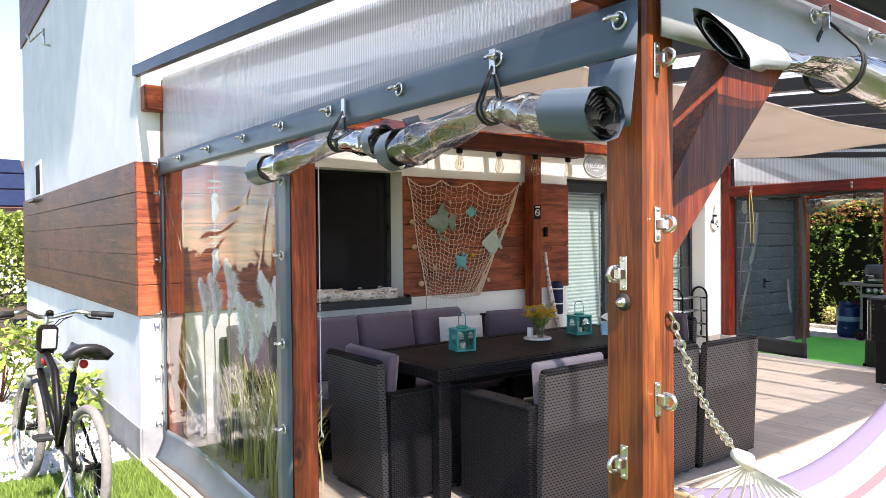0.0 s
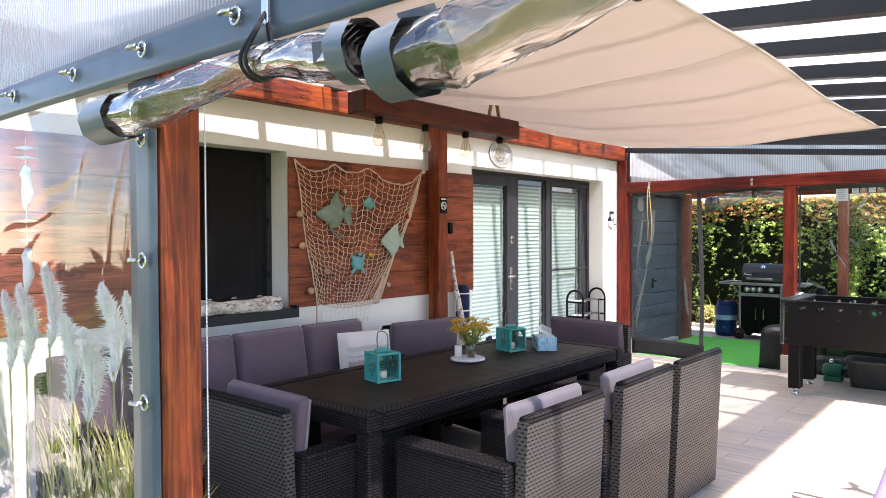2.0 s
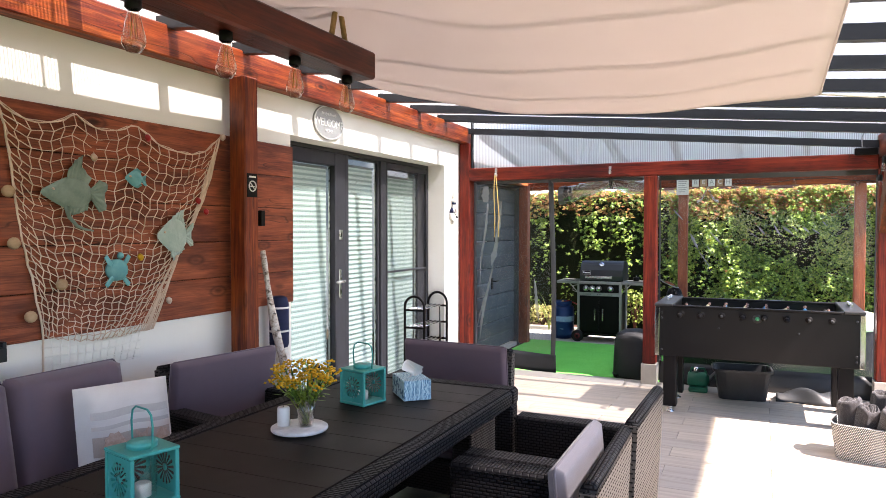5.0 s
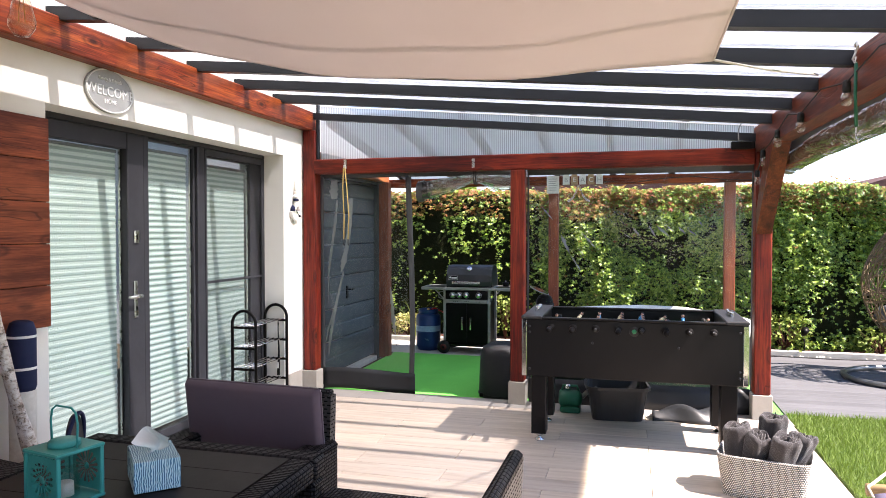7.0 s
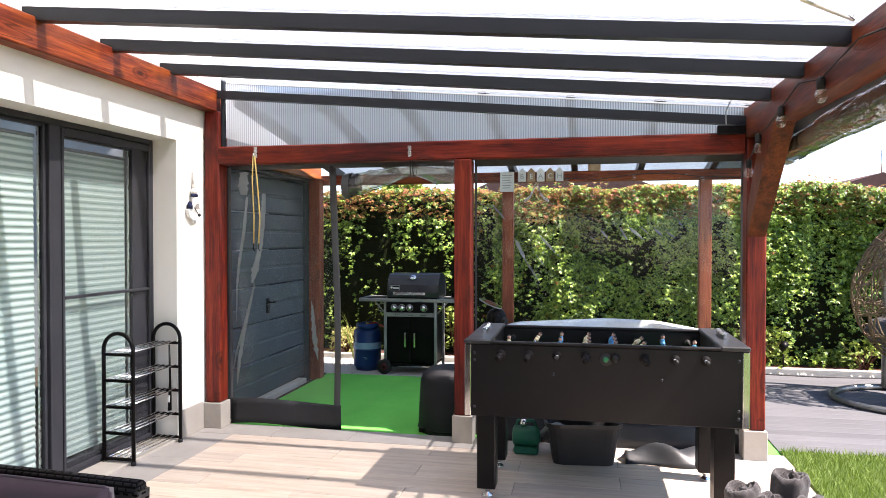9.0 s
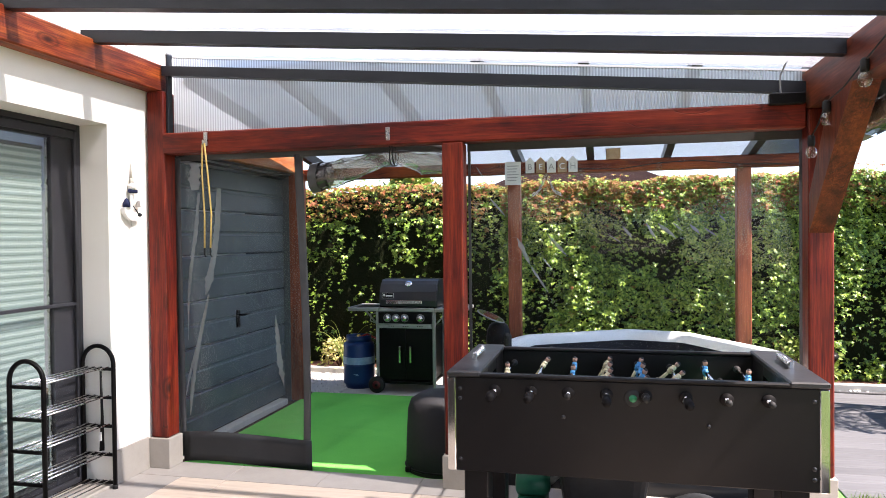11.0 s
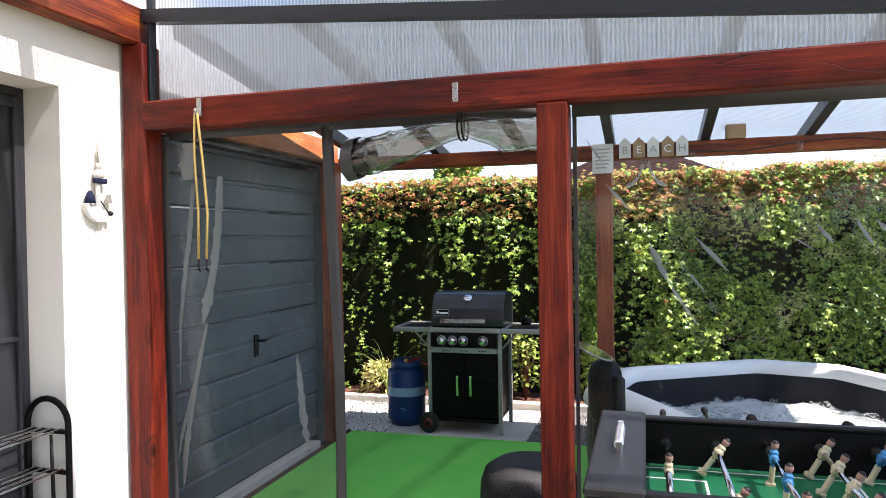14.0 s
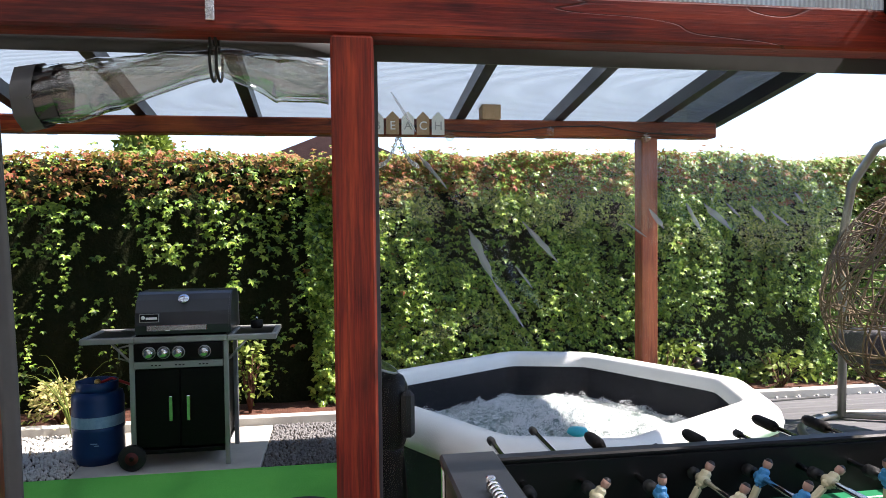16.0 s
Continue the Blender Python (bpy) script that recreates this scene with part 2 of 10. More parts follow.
PINE_Z = timber("orange_pine_post", (0.10, 0.022, 0.012), (0.24, 0.060, 0.028), (0.34, 0.10, 0.045), "z", 0.5, 0.1)


def birch():
    m, nt, b = shader("birch_bark")
    v = coords(nt, "Object", (9, 9, 9))
    n = noise_tex(nt, coords(nt, "Object", (34, 20, 34)), 1.0, 6.0, 0.75, 0.5)
    c = ramp(nt, n, (0.36, (0.012, 0.010, 0.009)), (0.42, (0.30, 0.24, 0.19)), (0.50, (0.58, 0.53, 0.47)), (0.62, (0.72, 0.69, 0.64)))
    c = mixc(nt, ramp(nt, noise_tex(nt, v, 0.7), (0.48, (0, 0, 0)), (0.72, (0.7, 0.7, 0.7))), c, (0.33, 0.23, 0.15))
    c = mixc(nt, ramp(nt, noise_tex(nt, coords(nt, "Object", (60, 8, 60)), 1.0, 4.0), (0.62, (0, 0, 0)), (0.66, (0.9, 0.9, 0.9))), c, (0.02, 0.017, 0.015))
    nt.links.new(c, b.inputs["Base Color"])
    b.inputs["Roughness"].default_value = 0.8
    bump(nt, b, n, 0.6, 0.006)
    return m


def weave(name, col, bw, bh, edge, slots=False, gap_col=(0.0012, 0.0011, 0.0011)):
    """Moulded rattan: staggered rounded strands with dark gaps, over metric UVs."""
    m, nt, b = shader(name)
    v = coords(nt, "UV")
    br = put(nt, "TexBrick", Vector=v, Scale=1.0)
    br.offset, br.squash = 0.5, 1.0
    for k, val in (("Brick Width", bw), ("Row Height", bh), ("Mortar Size", edge), ("Mortar Smooth", 0.35 if slots else 1.0), ("Bias", 0.0)):
        br.inputs[k].default_value = val
    f = br.outputs["Fac"]
    light = tuple(c * 1.35 for c in col)
    if slots:
        c = ramp(nt, f, (0.3, gap_col), (0.75, col))
        rise = f
    else:
        c = ramp(nt, f, (0.1, light), (0.55, col), (0.92, gap_col))
        rise = maths(nt, "SUBTRACT", 1.0, f)
    n = noise_tex(nt, coords(nt), 3.0)
    nt.links.new(mixc(nt, maths(nt, "MULTIPLY", n, 0.4), c, tuple(0.7 * q for q in col)), b.inputs["Base Color"])
    nt.links.new(maths(nt, "MULTIPLY", rise, 0.14), b.inputs["Specular IOR Level"])
    b.inputs["Roughness"].default_value = 0.45
    bump(nt, b, rise, 0.6, 0.005)
    return m


# darker strands: shade on arms, seats and table is put into the colour
RATTAN = weave("charcoal_rattan", (0.017, 0.0155, 0.0165), 0.026, 0.0125, 0.0046, False, (0.007, 0.0065, 0.007))
# paler strands: the sun on the back panels is put into the colour
RATTAN_OPEN_LIT = weave("charcoal_rattan_open_lit", (0.066, 0.061, 0.060), 0.026, 0.0155, 0.0060, True, (0.004, 0.004, 0.004))
BASKET = weave("checked_rope_weave", (0.55, 0.53, 0.50), 0.011, 0.0104, 0.0042, False, (0.02, 0.02, 0.02))
BIRCH = birch()


def slats(name):
    """Table plank, slightly brushed."""
    return surface(name, (0.012, 0.009, 0.0075), (0.016, 0.0125, 0.0105), 0.50, 0, 4.0, 160.0, 0.10, spec=0.12)


TABLE_TOP = slats("charcoal_table_plank")


def tile():
    """Wood-look porcelain plank, pale beige, streaked along its length."""
    m, nt, b = shader("wood_look_tile")
    info = nt.nodes.new("ShaderNodeObjectInfo")
    v = coords(nt, "Object", (1.6, 26.0, 10.0))
    comb = nt.nodes.new("ShaderNodeCombineXYZ")
    nt.links.new(maths(nt, "MULTIPLY", info.outputs["Random"], 91.0), comb.inputs[0])
    nt.links.new(maths(nt, "MULTIPLY", info.outputs["Random"], 53.0), comb.inputs[1])
    mp = put(nt, "Mapping", Vector=v, Location=comb.outputs[0])
    g = noise_tex(nt, mp.outputs[0], 1.0, 6.0, 0.65, 0.6)
    c = ramp(nt, g, (0.3, (0.42, 0.335, 0.262)), (0.52, (0.55, 0.457, 0.37)), (0.75, (0.63, 0.54, 0.45)))
    tone = ramp(nt, info.outputs["Random"], (0.0, (0.84, 0.84, 0.86)), (1.0, (1.05, 1.03, 1.0)))
    nt.links.new(mixc(nt, 1.0, c, tone, "MULTIPLY"), b.inputs["Base Color"])
    b.inputs["Roughness"].default_value = 0.45
    bump(nt, b, g, 0.12, 0.003)
    return m


TILE = tile()
TILE_GREY = surface("grey_border_tile", (0.36, 0.33, 0.30), (0.31, 0.285, 0.26), 0.5, 0, 3.0, 80.0, 0.1)
GROUT = surface("tile_joint", (0.25, 0.22, 0.19), None, 0.9)


def leafy(name, cols, gloss=0.4, spec=0.25):
    """Leaves: colour varies leaf by leaf; some light passes through."""
    m, nt, b = shader(name)
    geo = nt.nodes.new("ShaderNodeNewGeometry")
    pos = noise_tex(nt, coords(nt), 0.9, 3.0)
    f = maths(nt, "ADD", maths(nt, "MULTIPLY", geo.outputs["Random Per Island"], 0.62), maths(nt, "MULTIPLY", pos, 0.38))
    c = ramp(nt, f, *cols)
    nt.links.new(c, b.inputs["Base Color"])
    b.inputs["Roughness"].default_value = gloss
    b.inputs["Specular IOR Level"].default_value = spec
    tr = put(nt, "BsdfTranslucent", Color=mixc(nt, 0.5, c, (0.16, 0.26, 0.02)))
    mx = put(nt, "MixShader", Fac=0.28)
    nt.links.new(b.outputs[0], mx.inputs[1])
    nt.links.new(tr.outputs[0], mx.inputs[2])
    nt.links.new(mx.outputs[0], nt.nodes["Material Output"].inputs[0])
    return m


LEAF = leafy("creeper_leaf", ((0.20, (0.026, 0.064, 0.009)), (0.45, (0.125, 0.235, 0.024)), (0.78, (0.38, 0.50, 0.078))), 0.36, 0.45)
LEAF_RED = leafy("turning_creeper_leaf", ((0.15, (0.13, 0.16, 0.025)), (0.5, (0.24, 0.14, 0.035)), (0.8, (0.26, 0.06, 0.035))), 0.5)
LEAF_YELLOW = leafy("pale_shrub_leaf", ((0.1, (0.10, 0.15, 0.025)), (0.9, (0.28, 0.34, 0.07))), 0.5)
GRASS = leafy("lawn_blade", ((0.1, (0.085, 0.14, 0.022)), (0.9, (0.21, 0.30, 0.065))), 0.5)
DRY = leafy("dry_grass", ((0.1, (0.14, 0.20, 0.04)), (0.45, (0.42, 0.39, 0.13)), (0.9, (0.66, 0.53, 0.27))), 0.6)


def plume():
    """Silky hairs that let much of the light through."""
    m, nt, b = shader("pampas_plume")
    c = ramp(nt, noise_tex(nt, coords(nt), 30.0), (0.3, (0.86, 0.83, 0.79)), (0.7, (0.95, 0.94, 0.92)))
    nt.links.new(c, b.inputs["Base Color"])
    b.inputs["Roughness"].default_value = 0.8
    tr = put(nt, "BsdfTranslucent", Color=c)
    mx = put(nt, "MixShader", Fac=0.5)
    nt.links.new(b.outputs[0], mx.inputs[1])
    nt.links.new(tr.outputs[0], mx.inputs[2])
    nt.links.new(mx.outputs[0], nt.nodes["Material Output"].inputs[0])
    return m


PLUME = plume()
LAWN_BASE = surface("lawn_ground", (0.07, 0.12, 0.02), (0.10, 0.14, 0.03), 0.95, 0, 2.0, 90.0, 1.0, 0.02)
TURF_BASE = surface("turf_mat", (0.13, 0.60, 0.09), (0.17, 0.66, 0.11), 0.85, 0, 3.0, 260.0, 1.0, 0.008)


def see_through(name, tint, clear, haze, rough, ribs=0.0, waves=0.0, wave_scale=3.0, gloss=1.0, axis="X", glow=0.6, stretch=(1, 1, 1)):
    """Clear or ribbed plastic sheet: light goes through, some scatters, the face shines."""
    m, nt, b = shader(name)
    nt.nodes.remove(b)
    out = nt.nodes["Material Output"]
    lw = put(nt, "LayerWeight", Blend=0.5)
    shine = maths(nt, "ADD", maths(nt, "MULTIPLY", maths(nt, "POWER", lw.outputs["Facing"], 4.0), 0.9), 0.045)
    tp = put(nt, "BsdfTransparent", Color=(*tint, 1))
    tl = put(nt, "BsdfTranslucent", Color=(*[glow * c for c in tint], 1))
    df = put(nt, "BsdfDiffuse", Color=(*[0.85 * c for c in tint], 1))
    gl = put(nt, "BsdfGlossy", Color=(0.9, 0.9, 0.9, 1), Roughness=rough)
    sc = put(nt, "MixShader", Fac=0.2)
    nt.links.new(tl.outputs[0], sc.inputs[1])
    nt.links.new(df.outputs[0], sc.inputs[2])
    body = put(nt, "MixShader", Fac=haze)
    if ribs:
        w = put(nt, "TexWave", Vector=coords(nt, "UV"), Scale=ribs * 0.314)
        w.bands_direction = axis
        nt.links.new(ramp(nt, w.outputs["Fac"], (0.1, (haze + 0.20,) * 3), (0.5, (haze,) * 3), (0.95, (max(haze - 0.16, 0),) * 3)), body.inputs[0])
    nt.links.new(tp.outputs[0], body.inputs[1])
    nt.links.new(sc.outputs[0], body.inputs[2])
    top = put(nt, "MixShader", Fac=maths(nt, "MULTIPLY", shine, gloss))
    nt.links.new(body.outputs[0], top.inputs[1])
    nt.links.new(gl.outputs[0], top.inputs[2])
    if waves or ribs:
        h = noise_tex(nt, coords(nt, "Object", stretch), wave_scale, 3.0, 0.55, 1.2)
        if ribs:
            h = w.outputs["Fac"]
        bp = put(nt, "Bump", Height=h, Strength=waves or 0.4, Distance=0.03 if waves else 0.004)
        nt.links.new(bp.outputs[0], gl.inputs["Normal"])
        nt.links.new(bp.outputs[0], lw.inputs["Normal"])
    nt.links.new(top.outputs[0], out.inputs[0])
    return m


POLY_ROOF = see_through("polycarbonate_roof", (0.92, 0.945, 0.97), 0.5, 0.43, 0.2, ribs=60.0, gloss=0.5, axis="Y", glow=0.51)
POLY_MILKY = see_through("milky_polycarbonate_roof", (0.78, 0.88, 0.97), 0.5, 0.90, 0.2, ribs=60.0, gloss=0.5, axis="Y", glow=0.50)
# darker tint for the narrow last sheet of the far canopy
POLY_SMOKE = see_through("dark_polycarbonate_roof", (0.30, 0.36, 0.43), 0.5, 0.80, 0.2, ribs=60.0, gloss=0.5, axis="Y", glow=0.30)
POLY_WALL = see_through("polycarbonate_infill", (0.92, 0.94, 0.955), 0.5, 0.58, 0.2, ribs=60.0, gloss=0.7, glow=0.74)
CLEAR = see_through("clear_vinyl", (0.95, 0.955, 0.955), 0.9, 0.004, 0.03, waves=0.55, wave_scale=5.0, gloss=1.0)
CLEAR_WAVY = see_through("clear_vinyl_wavy", (0.93, 0.94, 0.95), 0.9, 0.02, 0.03, waves=0.10, wave_scale=3.0, gloss=0.6)
CLEAR_FLAT = see_through("clear_vinyl_taut", (0.985, 0.99, 0.985), 0.9, 0.009, 0.03, waves=0.18, wave_scale=1.6, gloss=0.4)
CLEAR_ROLL_Y = see_through("rolled_vinyl_lengthwise", (0.70, 0.69, 0.63), 0.45, 0.08, 0.04, waves=0.8, wave_scale=9.0, gloss=1.6, stretch=(1, 0.28, 1))
# pale stand-in for the light caught along folds of the vinyl
CREASE_LIGHT = see_through("vinyl_crease_highlight", (0.85, 0.86, 0.85), 0.5, 0.42, 0.25, gloss=1.0)
CLEAR_ROLL = see_through("rolled_vinyl", (0.80, 0.79, 0.75), 0.5, 0.03, 0.05, waves=0.8, wave_scale=6.0, gloss=1.9, stretch=(0.30, 1, 1))
DARK_GLASS = see_through("shaded_window_glass", (0.80, 0.83, 0.83), 0.9, 0.0, 0.02, gloss=0.08)
MESH = see_through("insect_mesh", (0.90, 0.90, 0.90), 0.9, 0.03, 0.5, gloss=0.1)
DARK_MESH = see_through("black_insect_mesh", (0.42, 0.40, 0.43), 0.9, 0.17, 0.5, gloss=0.06)
GLASS = see_through("window_glass", (0.90, 0.93, 0.93), 0.9, 0.0, 0.02, gloss=0.6)
BULB = see_through("bulb_glass", (0.93, 0.90, 0.84), 0.9, 0.03, 0.02, gloss=1.8)
CREPE = surface("sail_cloth", (0.71, 0.63, 0.59), (0.68, 0.60, 0.56), 0.9, 0, 1.2, 500.0, 0.25, 0.001)


def cloth_through(m, share):
    """Lets part of the light fall through a cloth."""
    nt = m.node_tree
    b, out = nt.nodes["Principled BSDF"], nt.nodes["Material Output"]
    src = b.inputs["Base Color"].links[0].from_socket
    tr = put(nt, "BsdfTranslucent", Color=src)
    mx = put(nt, "MixShader", Fac=share)
    nt.links.new(b.outputs[0], mx.inputs[1])
    nt.links.new(tr.outputs[0], mx.inputs[2])
    nt.links.new(mx.outputs[0], out.inputs[0])


cloth_through(CREPE, 0.42)
cloth_through(PLUME, 0.4)


def blinds():
    """Pale pleated blind behind the glass, fine level pleats."""
    m, nt, b = shader("pleated_blind")
    w = put(nt, "TexWave", Vector=coords(nt, "Object"), Scale=7.854)
    w.bands_direction = "Z"
    c = ramp(nt, w.outputs["Fac"], (0.2, (0.36, 0.43, 0.39)), (0.7, (0.66, 0.72, 0.66)))
    nt.links.new(c, b.inputs["Base Color"])
    b.inputs["Roughness"].default_value = 0.8
    bump(nt, b, w.outputs["Fac"], 0.6, 0.01)
    return m


BLIND = blinds()


def stripes():
    """Hammock cloth: cream with coloured bands across its width."""
    m, nt, b = shader("striped_hammock_cloth")
    sep = nt.nodes.new("ShaderNodeSeparateXYZ")
    nt.links.new(coords(nt, "UV"), sep.inputs[0])
    cols = ((0, (0.10, 0.085, 0.14)), (0.09, (0.75, 0.70, 0.62)), (0.2, (0.21, 0.075, 0.085)), (0.24, (0.78, 0.72, 0.64)), (0.36, (0.24, 0.20, 0.10)),
            (0.46, (0.78, 0.72, 0.64)), (0.56, (0.11, 0.21, 0.22)), (0.66, (0.78, 0.72, 0.64)), (0.78, (0.21, 0.075, 0.085)), (0.85, (0.10, 0.085, 0.14)))
    c = ramp(nt, sep.outputs[0], *cols)
    for link in list(nt.links):
        if link.to_node.bl_idname == "ShaderNodeValToRGB":
            link.to_node.color_ramp.interpolation = "CONSTANT"
    nt.links.new(c, b.inputs["Base Color"])
    b.inputs["Roughness"].default_value = 0.9
    bump(nt, b, noise_tex(nt, coords(nt), 300.0), 0.3, 0.001)
    return m


STRIPE = stripes()


def water():
    m, nt, b = shader("foaming_water")
    v = coords(nt)
    n = noise_tex(nt, v, 22.0, 8.0, 0.8, 1.2)
    c = ramp(nt, n, (0.38, (0.06, 0.10, 0.09)), (0.52, (0.36, 0.42, 0.40)), (0.64, (0.90, 0.91, 0.90)))
    nt.links.new(c, b.inputs["Base Color"])
    b.inputs["Roughness"].default_value = 0.5
    bump(nt, b, n, 0.8, 0.02)
    return m


WATER = water()
FROTH = surface("white_froth", (0.88, 0.89, 0.89), (0.82, 0.84, 0.84), 0.35)


def decking():
    m, nt, b = shader("grey_deck_board")
    info = nt.nodes.new("ShaderNodeObjectInfo")
    n = noise_tex(nt, coords(nt, "Object", (2, 30, 2)), 1.0, 5.0)
    c = ramp(nt, n, (0.3, (0.075, 0.075, 0.08)), (0.7, (0.115, 0.115, 0.12)))
    c = mixc(nt, 1.0, c, ramp(nt, info.outputs["Random"], (0.0, (0.85, 0.85, 0.85)), (1.0, (1.1, 1.1, 1.1))), "MULTIPLY")
    nt.links.new(c, b.inputs["Base Color"])
    b.inputs["Roughness"].default_value = 0.7
    bump(nt, b, n, 0.3, 0.003)
    return m


DECK = decking()


# ---- building tools ----
class Geo:
    """Collects vertices and faces of one mesh."""

    def __init__(self):
        self.v, self.f, self.smooth = [], [], []

    def add(self, verts, faces, smooth=False):
        o = len(self.v)
        self.v += [tuple(p) for p in verts]
        self.f += [tuple(i + o for i in f) for f in faces]
        self.smooth += [smooth] * len(faces)
        return self

    def box(self, a, b, c=0.004, m=None):
        """A box from corner a to corner b with chamfered edges; m turns it."""
        lo, hi = [min(p, q) for p, q in zip(a, b)], [max(p, q) for p, q in zip(a, b)]
        c = min(c, *(0.45 * (h - l) for l, h in zip(lo, hi)))
        if c <= 0.0002:
            vs = [(x, y, z) for x in (lo[0], hi[0]) for y in (lo[1], hi[1]) for z in (lo[2], hi[2])]
            fs = [(0, 1, 3, 2), (4, 6, 7, 5), (0, 4, 5, 1), (2, 3, 7, 6), (0, 2, 6, 4), (1, 5, 7, 3)]
        else:
            vs, idx = [], {}
            for sx in (0, 1):
                for sy in (0, 1):
                    for sz in (0, 1):
                        s = (sx, sy, sz)
                        for ax in range(3):
                            p = []
                            for k in range(3):
                                e = hi[k] if s[k] else lo[k]
                                p.append(e if k == ax else e + (-c if s[k] else c))
                            idx[s, ax] = len(vs)
                            vs.append(p)
            fs = []
            for ax in range(3):
                j, k = (ax + 1) % 3, (ax + 2) % 3
                for s in (0, 1):
                    q = []
                    for u, w in ((0, 0), (1, 0), (1, 1), (0, 1)):
                        key = [0, 0, 0]
                        key[ax], key[j], key[k] = s, u, w
                        q.append(idx[tuple(key), ax])
                    fs.append(tuple(q if s else q[::-1]))
                for u in (0, 1):
                    for w in (0, 1):
                        k0, k1 = [0, 0, 0], [0, 0, 0]
                        k0[j] = k1[j] = u
                        k0[k] = k1[k] = w
                        k1[ax] = 1
                        q = [idx[tuple(k0), j], idx[tuple(k1), j], idx[tuple(k1), k], idx[tuple(k0), k]]
                        fs.append(tuple(q if u != w else q[::-1]))
            for s in [(x, y, z) for x in (0, 1) for y in (0, 1) for z in (0, 1)]:
                q = [idx[s, 0], idx[s, 1], idx[s, 2]]
                fs.append(tuple(q if sum(s) % 2 else q[::-1]))
        if m is not None:
            vs = [m @ Vector(p) for p in vs]
        return self.add(vs, fs)

    def tube(self, pts, r, seg=8, close=False, caps=True, flat=1.0):
        """A round bar along the points; r is one radius or one for each point."""
        pts = [Vector(p) for p in pts]
        n = len(pts)
        rr = r if isinstance(r, (list, tuple)) else [r] * n
        vs, fs, up = [], [], None
        for i, p in enumerate(pts):
            a, b = pts[(i - 1) % n if close else max(i - 1, 0)], pts[(i + 1) % n if close else min(i + 1, n - 1)]
            d = (b - a).normalized()
            if up is None:
                up = d.orthogonal().normalized()
            up = (up - d * up.dot(d)).normalized()
            side = d.cross(up)
            for k in range(seg):
                t = 2 * math.pi * k / seg
                vs.append(p + (up * math.cos(t) + side * math.sin(t) * flat) * rr[i])
        for i in range(n if close else n - 1):
            j = (i + 1) % n
            for k in range(seg):
                l = (k + 1) % seg
                fs.append((i * seg + k, i * seg + l, j * seg + l, j * seg + k))
        if caps and not close:
            fs += [tuple(range(seg))[::-1], tuple(range((n - 1) * seg, n * seg))]
        return self.add(vs, fs, True)

    def lathe(self, prof, at=(0, 0, 0), seg=20, m=None, caps=True):
        """A turned form: (radius, height) pairs about the upright axis."""
        vs = [(r * math.cos(2 * math.pi * k / seg), r * math.sin(2 * math.pi * k / seg), z) for r, z in prof for k in range(seg)]
        fs = [(i * seg + k, i * seg + (k + 1) % seg, (i + 1) * seg + (k + 1) % seg, (i + 1) * seg + k) for i in range(len(prof) - 1) for k in range(seg)]
        if caps:
            fs += [tuple(range(seg))[::-1], tuple(range((len(prof) - 1) * seg, len(prof) * seg))]
        m = Matrix.Translation(at) @ (m or Matrix())
        return self.add([m @ Vector(p) for p in vs], fs, True)

    def grid(self, fn, nu, nv, thick=0.0, smooth=True):
        """A sheet: fn(u, v) for u, v in 0..1, with a back side when thick."""
        vs = [Vector(fn(i / nu, j / nv)) for j in range(nv + 1) for i in range(nu + 1)]
        fs = [(j * (nu + 1) + i, j * (nu + 1) + i + 1, (j + 1) * (nu + 1) + i + 1, (j + 1) * (nu + 1) + i) for j in range(nv) for i in range(nu)]
        if thick:
            nr = [Vector() for _ in vs]
            for f in fs:
                q = (vs[f[1]] - vs[f[0]]).cross(vs[f[3]] - vs[f[0]])
                for i in f:
                    nr[i] += q
            o = len(vs)
            vs += [p - n.normalized() * thick for p, n in zip(vs[:o], nr)]
            back = [tuple(i + o for i in f[::-1]) for f in fs]
            w = nu + 1
            rim = [i for i in range(nu)], [nv * w + i for i in range(nu)]
            for i in rim[0]:
                back.append((i + 1, i, i + o, i + 1 + o))
            for i in rim[1]:
                back.append((i, i + 1, i + 1 + o, i + o))
            for j in range(nv):
                back.append((j * w, (j + 1) * w, (j + 1) * w + o, j * w + o))
                back.append(((j + 1) * w + nu, j * w + nu, j * w + nu + o, (j + 1) * w + nu + o))
            fs = fs + back
        return self.add(vs, fs, smooth)

    def prism(self, outline, fn, fn2):
        """A slab between two placements of one flat outline of (u, v) points."""
        n = len(outline)
        vs = [fn(*p) for p in outline] + [fn2(*p) for p in outline]
        fs = [tuple(range(n)), tuple(range(2 * n - 1, n - 1, -1))] + [(i, i + n, (i + 1) % n + n, (i + 1) % n) for i in range(n)]
        return self.add(vs, fs)

    def mesh(self, name, mat, uv=True):
        me = bpy.data.meshes.new(name)
        me.from_pydata(self.v, [], self.f)
        me.polygons.foreach_set("use_smooth", self.smooth)
        me.materials.append(mat)
        if uv and len(self.f) < 60000:
            n = len(me.loops)
            co = np.array(self.v, dtype=np.float32)
            li = np.empty(n, dtype=np.int32)
            me.loops.foreach_get("vertex_index", li)
            nrm = np.empty(len(me.polygons) * 3, dtype=np.float32)
            me.polygons.foreach_get("normal", nrm)
            tot = np.empty(len(me.polygons), dtype=np.int32)
            me.polygons.foreach_get("loop_total", tot)
            ax = np.repeat(np.argmax(np.abs(nrm.reshape(-1, 3)), axis=1), tot)
            p = co[li]
            uvs = np.where((ax == 0)[:, None], p[:, [1, 2]], np.where((ax == 1)[:, None], p[:, [0, 2]], p[:, [0, 1]]))
            me.uv_layers.new(name="UVMap").data.foreach_set("uv", uvs.astype(np.float32).ravel())
        return me


